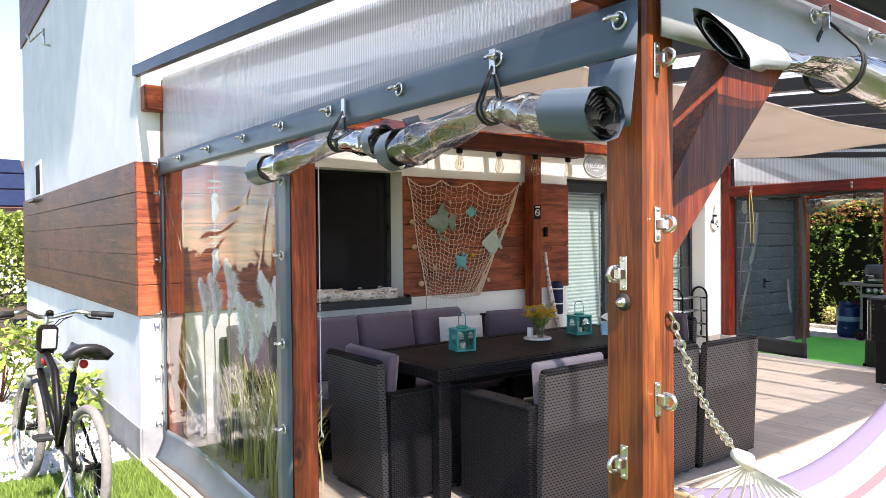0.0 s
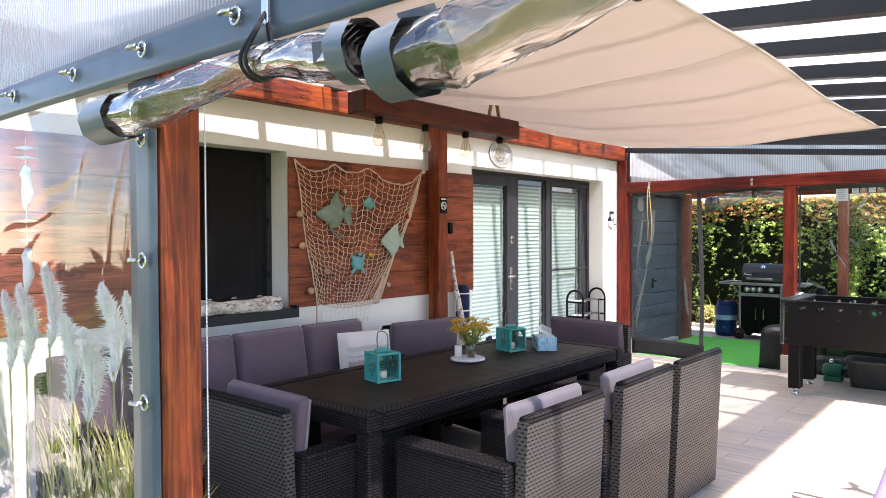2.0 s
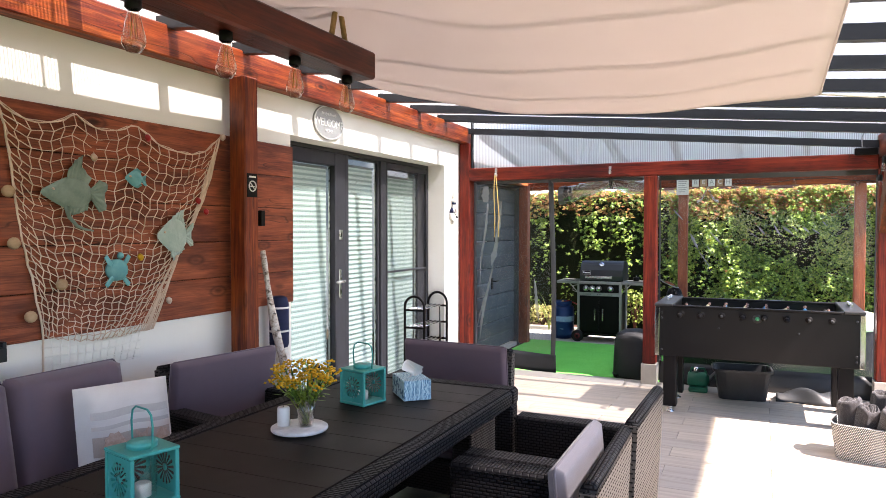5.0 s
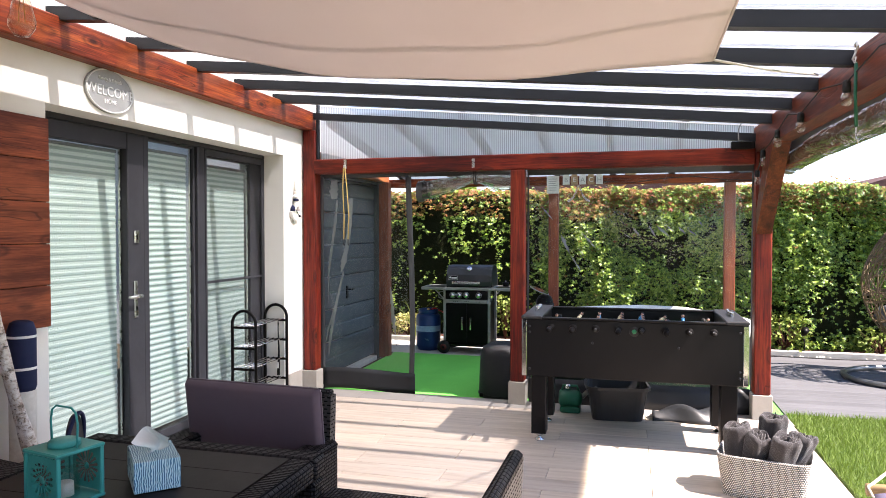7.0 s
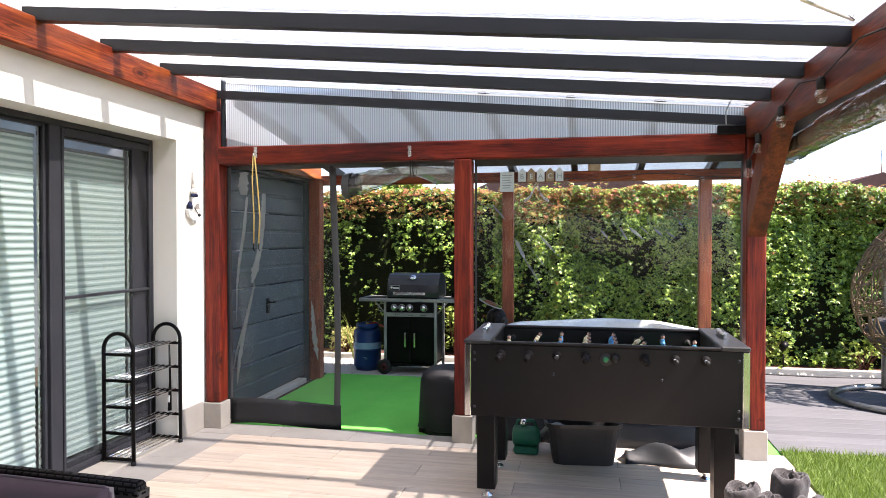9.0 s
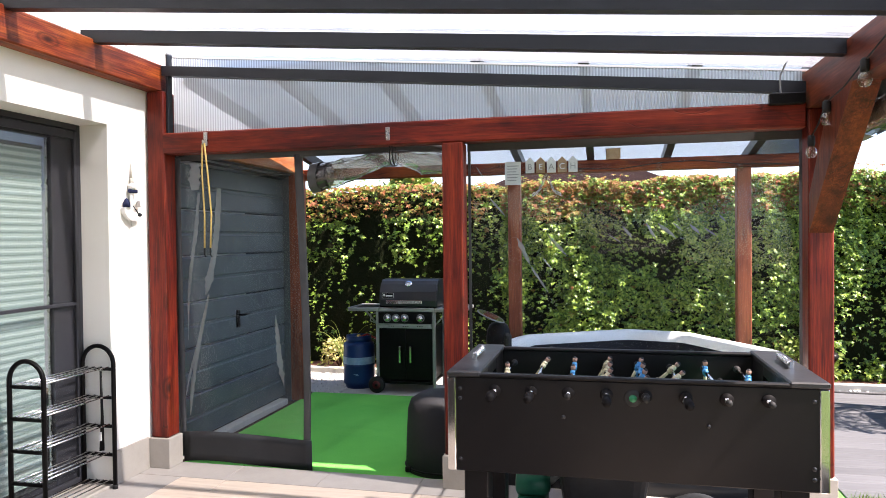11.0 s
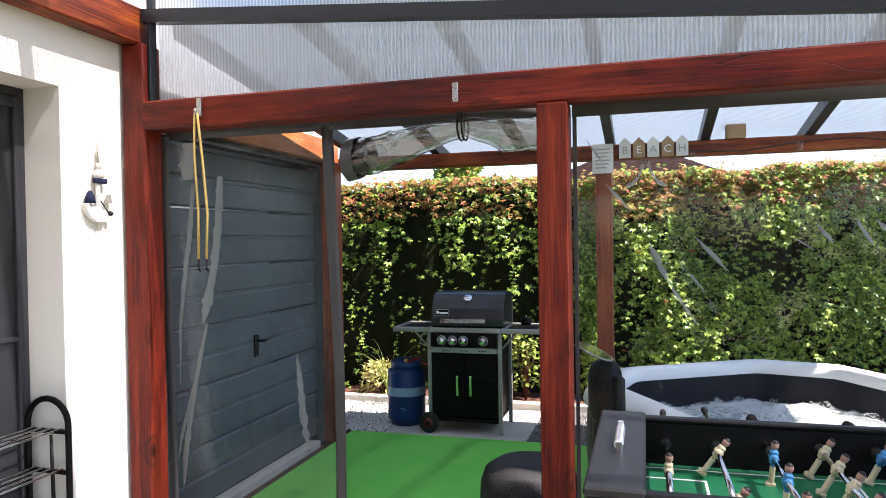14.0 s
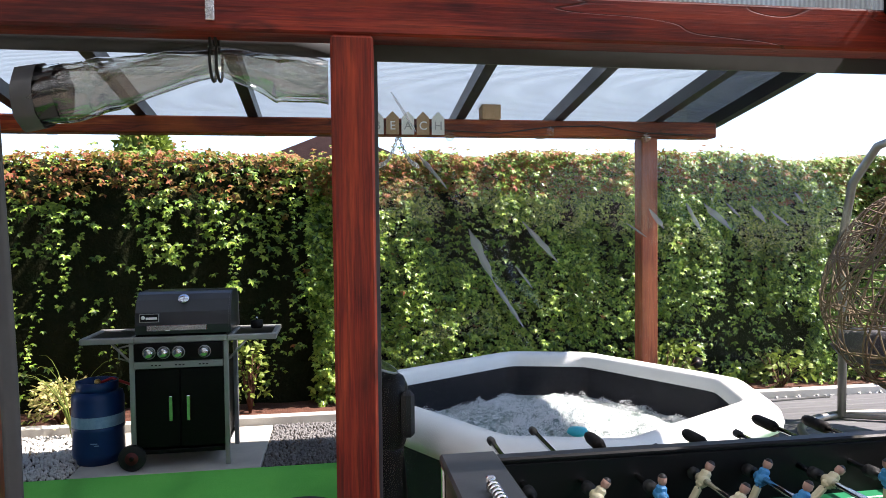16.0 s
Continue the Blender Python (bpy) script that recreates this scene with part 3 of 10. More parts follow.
def part(name, geo, mat, parent, label=""):
    ob = new(name, geo.mesh(name, mat) if isinstance(geo, Geo) else geo)
    ob.parent = parent
    return tagged(ob, label)


def thing(name, at, label, category, group="", turn=0.0, kind=""):
    """An empty base that carries a thing's parts."""
    ob = new(name)
    ob.empty_display_size = 0.1
    ob.matrix_basis = pose(*at, 0, 0, turn)
    return tagged(ob, label, category, group, kind)


def solid(name, geo, mat, label, category, kind="", group=""):
    return tagged(new(name, geo.mesh(name, mat)), label, category, group, kind)


def frange(a, b, n):
    return [a + (b - a) * i / (n - 1) for i in range(n)]


# ---- the ground and the large structure ----
GZ = -0.06
solid("ground", Geo().box((-60, -60, GZ - 0.3), (60, 60, GZ - 0.02), 0), SOIL, "garden soil and earth running to the horizon", "ground", "structure")
solid("lawn", Geo().box((4.10, -14, GZ - 0.02), (24, 9.42, GZ + 0.03), 0.01).box((-12, -14, GZ - 0.02), (4.10, 1.62, GZ + 0.03), 0.01).box((-0.3, 1.60, GZ - 0.02), (4.10, 1.93, GZ + 0.03), 0.01), LAWN_BASE, "sunlit mown lawn beside the terrace", "lawn", "structure")
solid("terrace_edging", Geo().box((-0.36, 1.935, GZ - 0.10), (4.08, 1.985, -0.012), 0.006), KERB, "pale concrete edging strip along the terrace front", "edging", "structure")
floor = solid("floor", Geo().box((-0.0, 1.99, -0.25), (4.07, 9.20, -0.008), 0.003), GROUT, "terrace slab under pale wood-look plank tiles", "floor", "structure")

H0, H1 = 1.96, 9.05          # the house front runs from H0 to H1 along x = 0
DY0, DY1, DZ = 6.18, 8.71, 2.103   # glazed door opening
WY0, WY1, WZ0, WZ1 = 3.02, 4.11, 0.935, 2.055   # window opening
BZ0, BZ1 = 0.965, 2.02       # timber band
wall = Geo()
wall.box((-0.42, H0, GZ - 0.1), (0, WY0, 6.2), 0).box((-0.42, WY0, GZ - 0.1), (0, WY1, WZ0), 0).box((-0.42, WY0, WZ1), (0, WY1, 6.2), 0)
wall.box((-0.42, WY1, GZ - 0.1), (0, DY0, 6.2), 0).box((-0.42, DY0, DZ), (0, DY1, 6.2), 0).box((-0.42, DY1, GZ - 0.1), (0, 9.30, 6.2), 0)
wall_house = solid("wall_house", wall, PLASTER, "white plastered house front with a timber band", "wall", "structure")
gable = Geo().box((-6.0, H0 - 0.004, GZ - 0.1), (-0.004, H0 + 0.40, 6.2), 0)
wall_gable = solid("wall_gable", gable, RENDER_GREY, "pale grey rough render on the house gable", "wall", "structure")
# added inside walls that keep the view through the glass dark
solid("wall_inside", Geo().box((-3.4, 2.4, -0.1), (-3.3, 9.1, 2.6), 0).box((-3.3, 2.4, -0.12), (-0.42, 9.1, -0.02), 0).box((-3.3, 2.4, 2.5), (-0.42, 9.1, 2.6), 0).box((-3.3, 5.2, -0.02), (-0.42, 5.3, 2.5), 0), ROOM, "added inside walls behind the blinds, coloured dark for a dim room", "wall", "structure")
solid("roof_house", Geo().box((-6.4, H0 - 0.4, 6.2), (0.4, 14, 6.4), 0.01), ROOF_TILE, "dark flat eaves of the house above", "roof", "structure")
plg = Geo().box((-6.0, H0 - 0.022, GZ - 0.06), (0.016, H0 - 0.005, 0.20), 0.002).box((0.001, H0 - 0.004, GZ - 0.06), (0.016, 2.12, 0.20), 0.002)
solid("baseboard_plinth", plg, PLINTH, "dark grey rough plinth at the foot of the gable", "plinth", "structure")
solid("baseboard_tiles", Geo().box((0.001, DY1 + 0.02, 0.0), (0.013, 9.03, 0.20), 0.002).box((0.001, 2.14, 0), (0.013, DY0 - 0.02, 0.085), 0.002), STONE, "grey beige stone skirting along the house front", "skirting", "structure")


def boards():
    """The timber band: five planks high, on the front and round the gable."""
    n, gap = 5, 0.003
    h = (BZ1 - BZ0) / n
    rnd = random.Random(4)
    for y0, y1 in ((H0 + 0.01, WY0 - 0.01), (WY1 + 0.01, DY0 - 0.01)):
        # added near-black sheet; it stands for the shade in the plank joints
        part("batten_backing", Geo().box((0.001, y0, BZ0 + 0.01), (0.006, y1, BZ1 - 0.01), 0), SCREEN, wall_house)
    for i in range(n):
        z0, z1 = BZ0 + i * h + gap / 2, BZ0 + (i + 1) * h - gap / 2
        for y0, y1 in ((H0 - 0.02, WY0), (WY1, DY0)):
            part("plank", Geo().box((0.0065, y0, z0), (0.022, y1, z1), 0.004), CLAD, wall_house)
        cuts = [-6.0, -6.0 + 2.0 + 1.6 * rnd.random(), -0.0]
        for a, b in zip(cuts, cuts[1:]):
            part("plank", Geo().box((a, H0 - 0.026, z0), (b - 0.004, H0 - 0.005, z1), 0.003), CLADX_SHADE, wall_gable)
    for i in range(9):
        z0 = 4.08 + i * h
        part("plank", Geo().box((-6.0, H0 - 0.026, z0), (0.0, H0 - 0.005, z0 + h - gap), 0.003), CLADX_SHADE, wall_gable)


boards()

# ---- pergola frame ----
PZ0, PZ1 = 2.36, 2.53        # wall plate


def roof_z(x):
    return 2.613 - 0.0856 * x


def timber_bar(name, a, b, mat, label, category="beam", chamfer=0.008):
    return solid(name, Geo().box(a, b, chamfer), mat, label, category, "structure")


timber_bar("wall_plate", (0.001, 1.98, PZ0), (0.10, 9.18, PZ1), WOOD_Y, "orange brown stained beam along the house front")
solid("outer_beam", Geo().add([(x - 0.012 * (y - 2.0), y, z) for y in (2.02, 9.20) for x, z in ((3.887, 2.06), (4.007, 2.06), (4.007, 2.25), (3.887, 2.25))], [(0, 1, 2, 3), (7, 6, 5, 4), (0, 4, 5, 1), (1, 5, 6, 2), (2, 6, 7, 3), (3, 7, 4, 0)]), SHADED_Y, "red stained beam along the garden side, coloured dark as in shade", "beam", "structure")
timber_bar("end_beam", (0.02, 9.055, 1.965), (3.80, 9.165, 2.095), WINE_X, "red brown stained crossbeam over the end opening")
timber_bar("near_beam", (0.14, 2.11, 2.03), (3.885, 2.21, 2.10), WOOD_X, "red brown stained crossbeam behind the tarpaulin band")


def post(name, x, y, z1, w=0.12, label="red brown stained timber post on a stone foot", z0=0.19, foot=True, wood=None):
    base = thing(name, (x, y, 0), label, "post", "pergola posts", kind="structure")
    part("shaft", Geo().box((-w / 2, -w / 2, z0 if foot else 0.0), (w / 2, w / 2, z1), 0.008), wood or WOOD_Z, base)
    if foot:
        part("stone_foot", Geo().box((-w / 2 - 0.012, -w / 2 - 0.012, 0), (w / 2 + 0.012, w / 2 + 0.012, z0 - 0.002), 0.003), STONE, base, "beige stone tile foot")
    return base


post("corner_post", 0.073, 9.115, PZ0, label="red brown corner post against the house wall", wood=WINE_Z)
post("middle_post", 1.967, 9.112, 1.965, label="wine red stained timber post on a stone foot", wood=WINE_Z)
post("garden_post", 3.865, 9.112, 2.06, label="red brown post on the garden side", wood=WINE_Z)
post("wall_post", 0.12, 5.57, PZ0, label="red brown post before the boarded wall")
post("front_middle_post", 2.06, 2.155, 2.03, label="red brown post with a long drying crack", foot=False)
post("front_corner_post", 3.947, 2.18, 2.06, label="orange brown corner post with steel fittings", foot=False, wood=CORNER_Z)
post("inner_corner_post", 0.073, 2.16, PZ0, label="red brown post in the corner by the house", foot=False)


def brace(name, x, y, way):
    """A slanting strut from a post up to the outer beam."""
    g = Geo()
    a, b = Vector((x, y, 1.53)), Vector((x, y + way * 0.49, 2.06))
    d = (b - a).normalized()
    n = Vector((0, -d.z * way, d.y * way))
    w = 0.055
    quad = [a + Vector((0, 0, -0.10)), a + Vector((0, 0, 0.09)), b + Vector((0, -way * 0.15, 0)), b + Vector((0, way * 0.15, 0))]
    g.add([q + Vector((s * w, 0, 0)) for s in (-1, 1) for q in quad], [(0, 1, 2, 3), (7, 6, 5, 4), (0, 4, 5, 1), (1, 5, 6, 2), (2, 6, 7, 3), (3, 7, 4, 0)])
    return solid(name, g, SHADED_Z, "stained slanting brace between post and beam, coloured dark as in shade", "brace", "structure")


brace("brace", 3.945, 2.24, 1)
brace("brace", 3.862, 9.05, -1)

RAFTER_Y = [9.10 - 0.58 * i for i in range(13)]
for y in RAFTER_Y[1:]:
    g = Geo()
    for x0, x1 in ((0.02, 3.93 - 0.012 * (y - 2.0)),):
        za, zb = roof_z(x0), roof_z(x1)
        g.add([(x, y + s, z) for s in (-0.03, 0.03) for x, z in ((x0, za - 0.028), (x1, zb - 0.028), (x1, zb - 0.095), (x0, za - 0.095))],
              [(0, 1, 2, 3), (7, 6, 5, 4), (0, 4, 5, 1), (1, 5, 6, 2), (2, 6, 7, 3), (3, 7, 4, 0)])
    tagged(new("rafter", g.mesh("rafter", ANTHRACITE)), "anthracite coated metal rafter under the clear roof", "rafter", "roof rafters", "structure")
END_TOP = lambda x: 2.590 - 0.0856 * x
solid("end_roof_bar", Geo().add([(x, y, END_TOP(x) + dz) for y in (9.075, 9.13) for x, dz in ((0.11, -0.062), (3.82, -0.062), (3.82, -0.122), (0.11, -0.122))], [(0, 1, 2, 3), (7, 6, 5, 4), (0, 4, 5, 1), (1, 5, 6, 2), (2, 6, 7, 3), (3, 7, 4, 0)]), ANTHRACITE, "anthracite end rafter across the clear end infill", "bar", "structure")
solid("end_edge_profile", Geo().add([(x, y, END_TOP(x) + dz) for y in (9.132, 9.152) for x, dz in ((0.11, 0.012), (3.83, 0.012), (3.83, 0.002), (0.11, 0.002))], [(0, 1, 2, 3), (7, 6, 5, 4), (0, 4, 5, 1), (1, 5, 6, 2), (2, 6, 7, 3), (3, 7, 4, 0)]), WHITE_PLASTIC, "white edge strip along the top of the infill", "trim", "structure")
solid("end_frame_stile", Geo().box((0.134, 9.08, 2.10), (0.15, 9.13, 2.60), 0.002), ANTHRACITE, "anthracite upright at the end of the infill", "trim", "structure")


def roof_sheet(name, y0, y1):
    g = Geo().grid(lambda u, v: (0.001 + 4.10 * u, y0 + (y1 - y0) * v, roof_z(4.10 * u)), 4, 4, 0.012, False)
    return solid(name, g, POLY_ROOF, "ribbed clear polycarbonate roof sheet", "roof sheet", "structure")


for a, b in zip(RAFTER_Y[1:], RAFTER_Y):
    roof_sheet("roof_sheet", a + 0.006, b - 0.006)
roof_sheet("roof_sheet", 1.98, RAFTER_Y[-1] - 0.006)
fas = Geo().add([(x, y, z) for y in (1.93, 1.975) for x, z in ((0.0, 2.663), (4.12, 2.31), (4.12, 2.24), (0.0, 2.593))], [(0, 1, 2, 3), (7, 6, 5, 4), (0, 4, 5, 1), (1, 5, 6, 2), (2, 6, 7, 3), (3, 7, 4, 0)])
solid("roof_trim", fas, ANTHRACITE, "dark metal edge trim of the terrace roof", "trim", "structure")
solid("gutter", Geo().tube([(4.13, 1.95, 2.215), (4.13, 9.2, 2.215)], 0.05, 12), ANTHRACITE, "anthracite gutter along the roof edge", "gutter", "structure")


def infill(name, y, zlow):
    g = Geo().grid(lambda u, v: (0.15 + 3.65 * u, y, zlow + (roof_z(0.15 + 3.65 * u) - 0.02 - zlow) * v), 6, 3, 0.01, False)
    return solid(name, g, POLY_WALL, "upright ribbed clear polycarbonate infill under the roof", "infill panel", "structure")


infill("infill_panel", 9.14, 2.097)
infill("infill_panel", 2.085, 2.04)

# ---- second roof over the tub ----
timber_bar("tub_roof_beam", (-0.2, 11.32, 1.98), (4.38, 11.44, 2.08), WOOD_X, "red brown beam of the far canopy")
for x in (2.03, 3.92):
    b = thing("tub_roof_post", (x, 11.38, 0), "red brown post of the far canopy", "post", "canopy posts", kind="structure")
    part("shaft", Geo().box((-0.055, -0.055, GZ), (0.055, 0.055, 1.98), 0.006), PINE_Z, b)


def tub_roof_z(y):
    return 2.50 - 0.158 * (y - 9.2)


for i in range(8):
    x = (0.20, 0.825, 1.45, 2.075, 2.69, 3.32, 3.98, 4.43)[i]
    wide = (0.625, 0.625, 0.625, 0.615, 0.63, 0.66, 0.45, 0)[i]
    g = Geo().add([(x + s, y, z) for s in (-0.03, 0.03) for y, z in ((9.22, tub_roof_z(9.22)), (11.75, tub_roof_z(11.75)), (11.75, tub_roof_z(11.75) - 0.08), (9.22, tub_roof_z(9.22) - 0.08))],
                  [(3, 2, 1, 0), (4, 5, 6, 7), (1, 5, 4, 0), (2, 6, 5, 1), (3, 7, 6, 2), (0, 4, 7, 3)])
    tagged(new("rafter", g.mesh("rafter", ANTHRACITE)), "anthracite rafter of the far canopy", "rafter", "canopy rafters", "structure")
    if i < 7:
        solid("roof_sheet", Geo().grid(lambda u, v: (x + 0.006 + (wide - 0.012) * u, 9.22 + 2.58 * v, tub_roof_z(9.22 + 2.58 * v) + 0.014), 2, 4, 0.01, False), POLY_MILKY if i < 6 else POLY_SMOKE, "milky polycarbonate sheet over the tub", "roof sheet", "structure")


# ---- window and glazed door ----
def window():
    win = thing("window_1", (-0.225, 0, 0), "dark framed window with a drawn dark blind", "window", kind="structure")
    y0, y1, z0, z1 = WY0, WY1, WZ0 + 0.06, WZ1
    for a, b in (((0, y0, z0), (0.05, y0 + 0.07, z1)), ((0, y1 - 0.07, z0), (0.05, y1, z1)), ((0, y0 + 0.07, z1 - 0.07), (0.05, y1 - 0.07, z1)), ((0, y0 + 0.07, z0), (0.05, y1 - 0.07, z0 + 0.07))):
        part("window_frame", Geo().box(a, b, 0.004), FRAME, win)
    for a, b in (((0.012, y0 + 0.072, z0 + 0.072), (0.042, y0 + 0.13, z1 - 0.072)), ((0.012, y1 - 0.13, z0 + 0.072), (0.042, y1 - 0.072, z1 - 0.072)), ((0.012, y0 + 0.13, z1 - 0.13), (0.042, y1 - 0.13, z1 - 0.072)), ((0.012, y0 + 0.13, z0 + 0.072), (0.042, y1 - 0.13, z0 + 0.13))):
        part("sash", Geo().box(a, b, 0.004), FRAME, win)
    part("pane", Geo().box((0.018, y0 + 0.13, z0 + 0.13), (0.024, y1 - 0.13, z1 - 0.13), 0), DARK_GLASS, win)
    part("blind", Geo().box((-0.03, y0 + 0.06, z0 + 0.51), (-0.025, y1 - 0.06, z1 - 0.05), 0), SCREEN, win, "dark lowered fabric blind")
    part("net_blind", Geo().box((-0.03, y0 + 0.06, z0 + 0.08), (-0.026, y1 - 0.40, z0 + 0.50), 0), NET_BLIND, win, "dark lower blind")
    part("insect_screen", Geo().box((0.052, y0 + 0.02, z0 + 0.03), (0.0545, y1 - 0.062, z1 - 0.02), 0), DARK_MESH, win, "black insect screen over the window")
    for a, b in (((0.0505, y0 + 0.004, z1 - 0.022), (0.062, y1 - 0.05, z1 - 0.002)), ((0.0505, y0 + 0.004, z0 + 0.012), (0.062, y1 - 0.05, z0 + 0.034)), ((0.0505, y1 - 0.064, z0 + 0.035), (0.062, y1 - 0.05, z1 - 0.023))):
        part("screen_frame", Geo().box(a, b, 0.002), BLACK, win)
    for z in (z0 + 0.18, z0 + 0.55, z1 - 0.22):
        part("hinge", Geo().box((0.0505, y1 - 0.045, z), (0.060, y1 - 0.025, z + 0.05), 0.003), BLACK, win)
    part("window_sill", Geo().box((0.0, y0, z0 - 0.058), (0.225, y1, z0 - 0.022), 0.002).box((0.2265, y0 - 0.02, z0 - 0.06), (0.315, y1 + 0.03, z0 - 0.022), 0.004).box((0.310, y0 - 0.02, z0 - 0.085), (0.317, y1 + 0.03, z0 - 0.03), 0.002).box((0.2265, y1 + 0.012, z0 - 0.055), (0.315, y1 + 0.03, z0 - 0.002), 0.002), ANTHRACITE, win, "anthracite metal sill")


window()


def glazed_door():
    d = thing("door_1", (-0.25, 0, 0), "anthracite framed glass door with two fixed side lights", "door", kind="structure")
    z1 = DZ
    for a, b in (((0, DY0, 0), (0.07, DY0 + 0.05, z1)), ((0, DY1 - 0.03, 0), (0.07, DY1, z1)), ((0, DY0 + 0.05, z1 - 0.035), (0.07, DY1 - 0.03, z1)), ((0, DY0 + 0.05, 0), (0.07, DY1 - 0.03, 0.03))):
        part("door_frame", Geo().box(a, b, 0.004), FRAME, d)
    for y, w in ((7.175, 0.026), (7.785, 0.045)):
        part("mullion", Geo().box((0.0, y - w, 0.03), (0.07, y + w, z1 - 0.035), 0.004), FRAME, d)
    # each light: from, to, stile width at its start, stile width at its end, rail height, top of the blind
    lights = ((DY0 + 0.05, 7.147, 0.10, 0.155, 0.10, 1.94), (7.203, 7.738, 0.022, 0.022, 0.018, 1.985), (7.832, DY1 - 0.032, 0.05, 0.17, 0.06, 1.94))
    for i, (a, b, w0, w1, rail, top) in enumerate(lights):
        lo, hi, deep = 0.03, z1 - 0.037, 0.076 if i == 0 else 0.05
        leaf = part("door_leaf" if i == 0 else "side_light", Geo().box((0.005, a + 0.002, lo), (deep, a + w0, hi), 0.004), FRAME, d)
        part("stile", Geo().box((0.005, b - w1, lo), (deep, b - 0.002, hi), 0.004), FRAME, leaf)
        part("rail", Geo().box((0.005, a + w0, hi - rail), (deep - 0.003, b - w1, hi), 0.004), FRAME, leaf)
        part("rail", Geo().box((0.005, a + w0, lo), (deep - 0.003, b - w1, lo + max(rail, 0.06)), 0.004), FRAME, leaf)
        part("pane", Geo().box((0.030, a + w0, lo + 0.05), (0.036, b - w1, hi - rail), 0), GLASS, leaf)
        part("glazing_spacer", Geo().box((0.012, b - w1 - 0.012, lo + 0.06), (0.026, b - w1 - 0.002, hi - rail), 0.002), STEEL, leaf, "bright metal spacer between the panes")
        n = int((top - lo - 0.06) / 0.02)
        g = Geo()
        g.grid(lambda u, v: (-0.004 + 0.008 * (round(v * n) % 2), a + w0 + 0.004 + (b - a - w0 - w1 - 0.022) * u, top - 0.02 * n * (1 - v)), 1, n, 0, False)
        part("pleated_blind", g, BLIND, leaf, "pale green pleated blind")
        part("blind_rail", Geo().box((-0.010, a + w0 + 0.003, top), (0.010, b - w1 - 0.016, top + 0.02), 0.002), PVC_LIGHT, leaf)
    part("insect_screen", Geo().grid(lambda u, v: (0.064, 7.852 + (DY1 - 0.055 - 7.852) * u, 0.04 + (z1 - 0.125) * v), 2, 4), MESH, d, "grey insect mesh before the side light")
    for a, b in (((7.834, 0.032), (7.852, z1 - 0.04)), ((DY1 - 0.055, 0.032), (DY1 - 0.034, z1 - 0.04)), ((7.852, z1 - 0.085), (DY1 - 0.055, z1 - 0.04)), ((7.852, 0.032), (DY1 - 0.055, 0.06)), ((7.852, 1.058), (DY1 - 0.055, 1.078))):
        part("screen_bar", Geo().box((0.054, *a), (0.074, *b), 0.003), FRAME, d)
    h = part("handle_plate", Geo().box((0.078, 7.035, 0.90), (0.087, 7.068, 1.135), 0.004), STEEL, d)
    part("lever", Geo().tube([(0.086, 7.052, 1.04), (0.128, 7.052, 1.04), (0.134, 7.04, 1.04), (0.134, 6.93, 1.04)], 0.010, 10), STEEL, h)
    part("key_slot", Geo().box((0.087, 7.045, 0.945), (0.089, 7.058, 0.975), 0.001), BLACK, h)
    k = part("lock_plate", Geo().box((0.078, 7.04, 1.375), (0.089, 7.085, 1.455), 0.006), STEEL, d)
    part("key_slot", Geo().box((0.089, 7.056, 1.395), (0.091, 7.069, 1.43), 0.001), BLACK, k)
    part("door_stop_sill", Geo().box((0.07, DY0, -0.002), (0.26, DY1, 0.016), 0.003), STONE, d, "pale stone threshold")


glazed_door()


# ---- garage side beyond the end opening ----
def garage():
    x = -0.10
    g = Geo().box((-0.5, 9.30, 2.045), (-0.05, 11.30, 2.75), 0).box((-6.0, 11.30, GZ - 0.1), (-0.14, 11.5, 2.9), 0)
    solid("wall_garage", g, RENDER_GREY, "grey rendered garage wall", "wall", "structure")
    solid("garage_jamb", Geo().box((-0.5, 11.205, GZ - 0.1), (-0.034, 11.297, 2.03), 0.004), GARAGE, "grey door jamb beside the garage post", "jamb", "structure")
    d = thing("garage_door", (x, 0, 0), "grey ribbed metal garage door", "garage door", kind="structure")
    n, z0, z1 = 6, GZ + 0.035, 1.98
    h = (z1 - z0) / n
    for i in range(n):
        lo, mid, hi = z0 + i * h + 0.005, z0 + (i + 0.5) * h, z0 + (i + 1) * h - 0.005
        part("panel", Geo().box((-0.04, 9.24, lo), (0.0, 11.195, mid - 0.007), 0.011).box((-0.04, 9.24, mid + 0.007), (0.0, 11.195, hi), 0.011).box((-0.03, 9.241, mid - 0.012), (-0.010, 11.194, mid + 0.012), 0), GARAGE, d)
    hd = part("handle_rose", Geo().box((0.0, 10.31, 0.72), (0.012, 10.36, 0.86), 0.003), BLACK, d)
    part("lever", Geo().tube([(0.01, 10.335, 0.82), (0.05, 10.335, 0.82), (0.05, 10.44, 0.82)], 0.009, 8), BLACK, hd)
    for z in (0.03, 0.08):
        part("track", Geo().box((0.004 + z, 9.34, 1.972 + z / 2), (0.02 + z, 11.15, 1.990 + z / 2), 0.003), ANTHRACITE, d)
    solid("garage_fascia", Geo().box((-0.05, 9.22, 2.035), (0.05, 11.32, 2.2), 0.004), PINE, "orange pine fascia over the garage door", "fascia", "structure")
    b = thing("garage_post", (0.03, 11.22, 0), "orange brown post at the garage corner", "post", kind="structure")
    part("shaft", Geo().box((-0.06, -0.06, GZ), (0.06, 0.06, 2.035), 0.006), PINE_Z, b)
    solid("garage_threshold", Geo().box((-0.12, 9.3, GZ - 0.02), (-0.03, 11.095, GZ + 0.03), 0.004), KERB, "pale concrete strip under the garage door", "threshold", "structure")


garage()


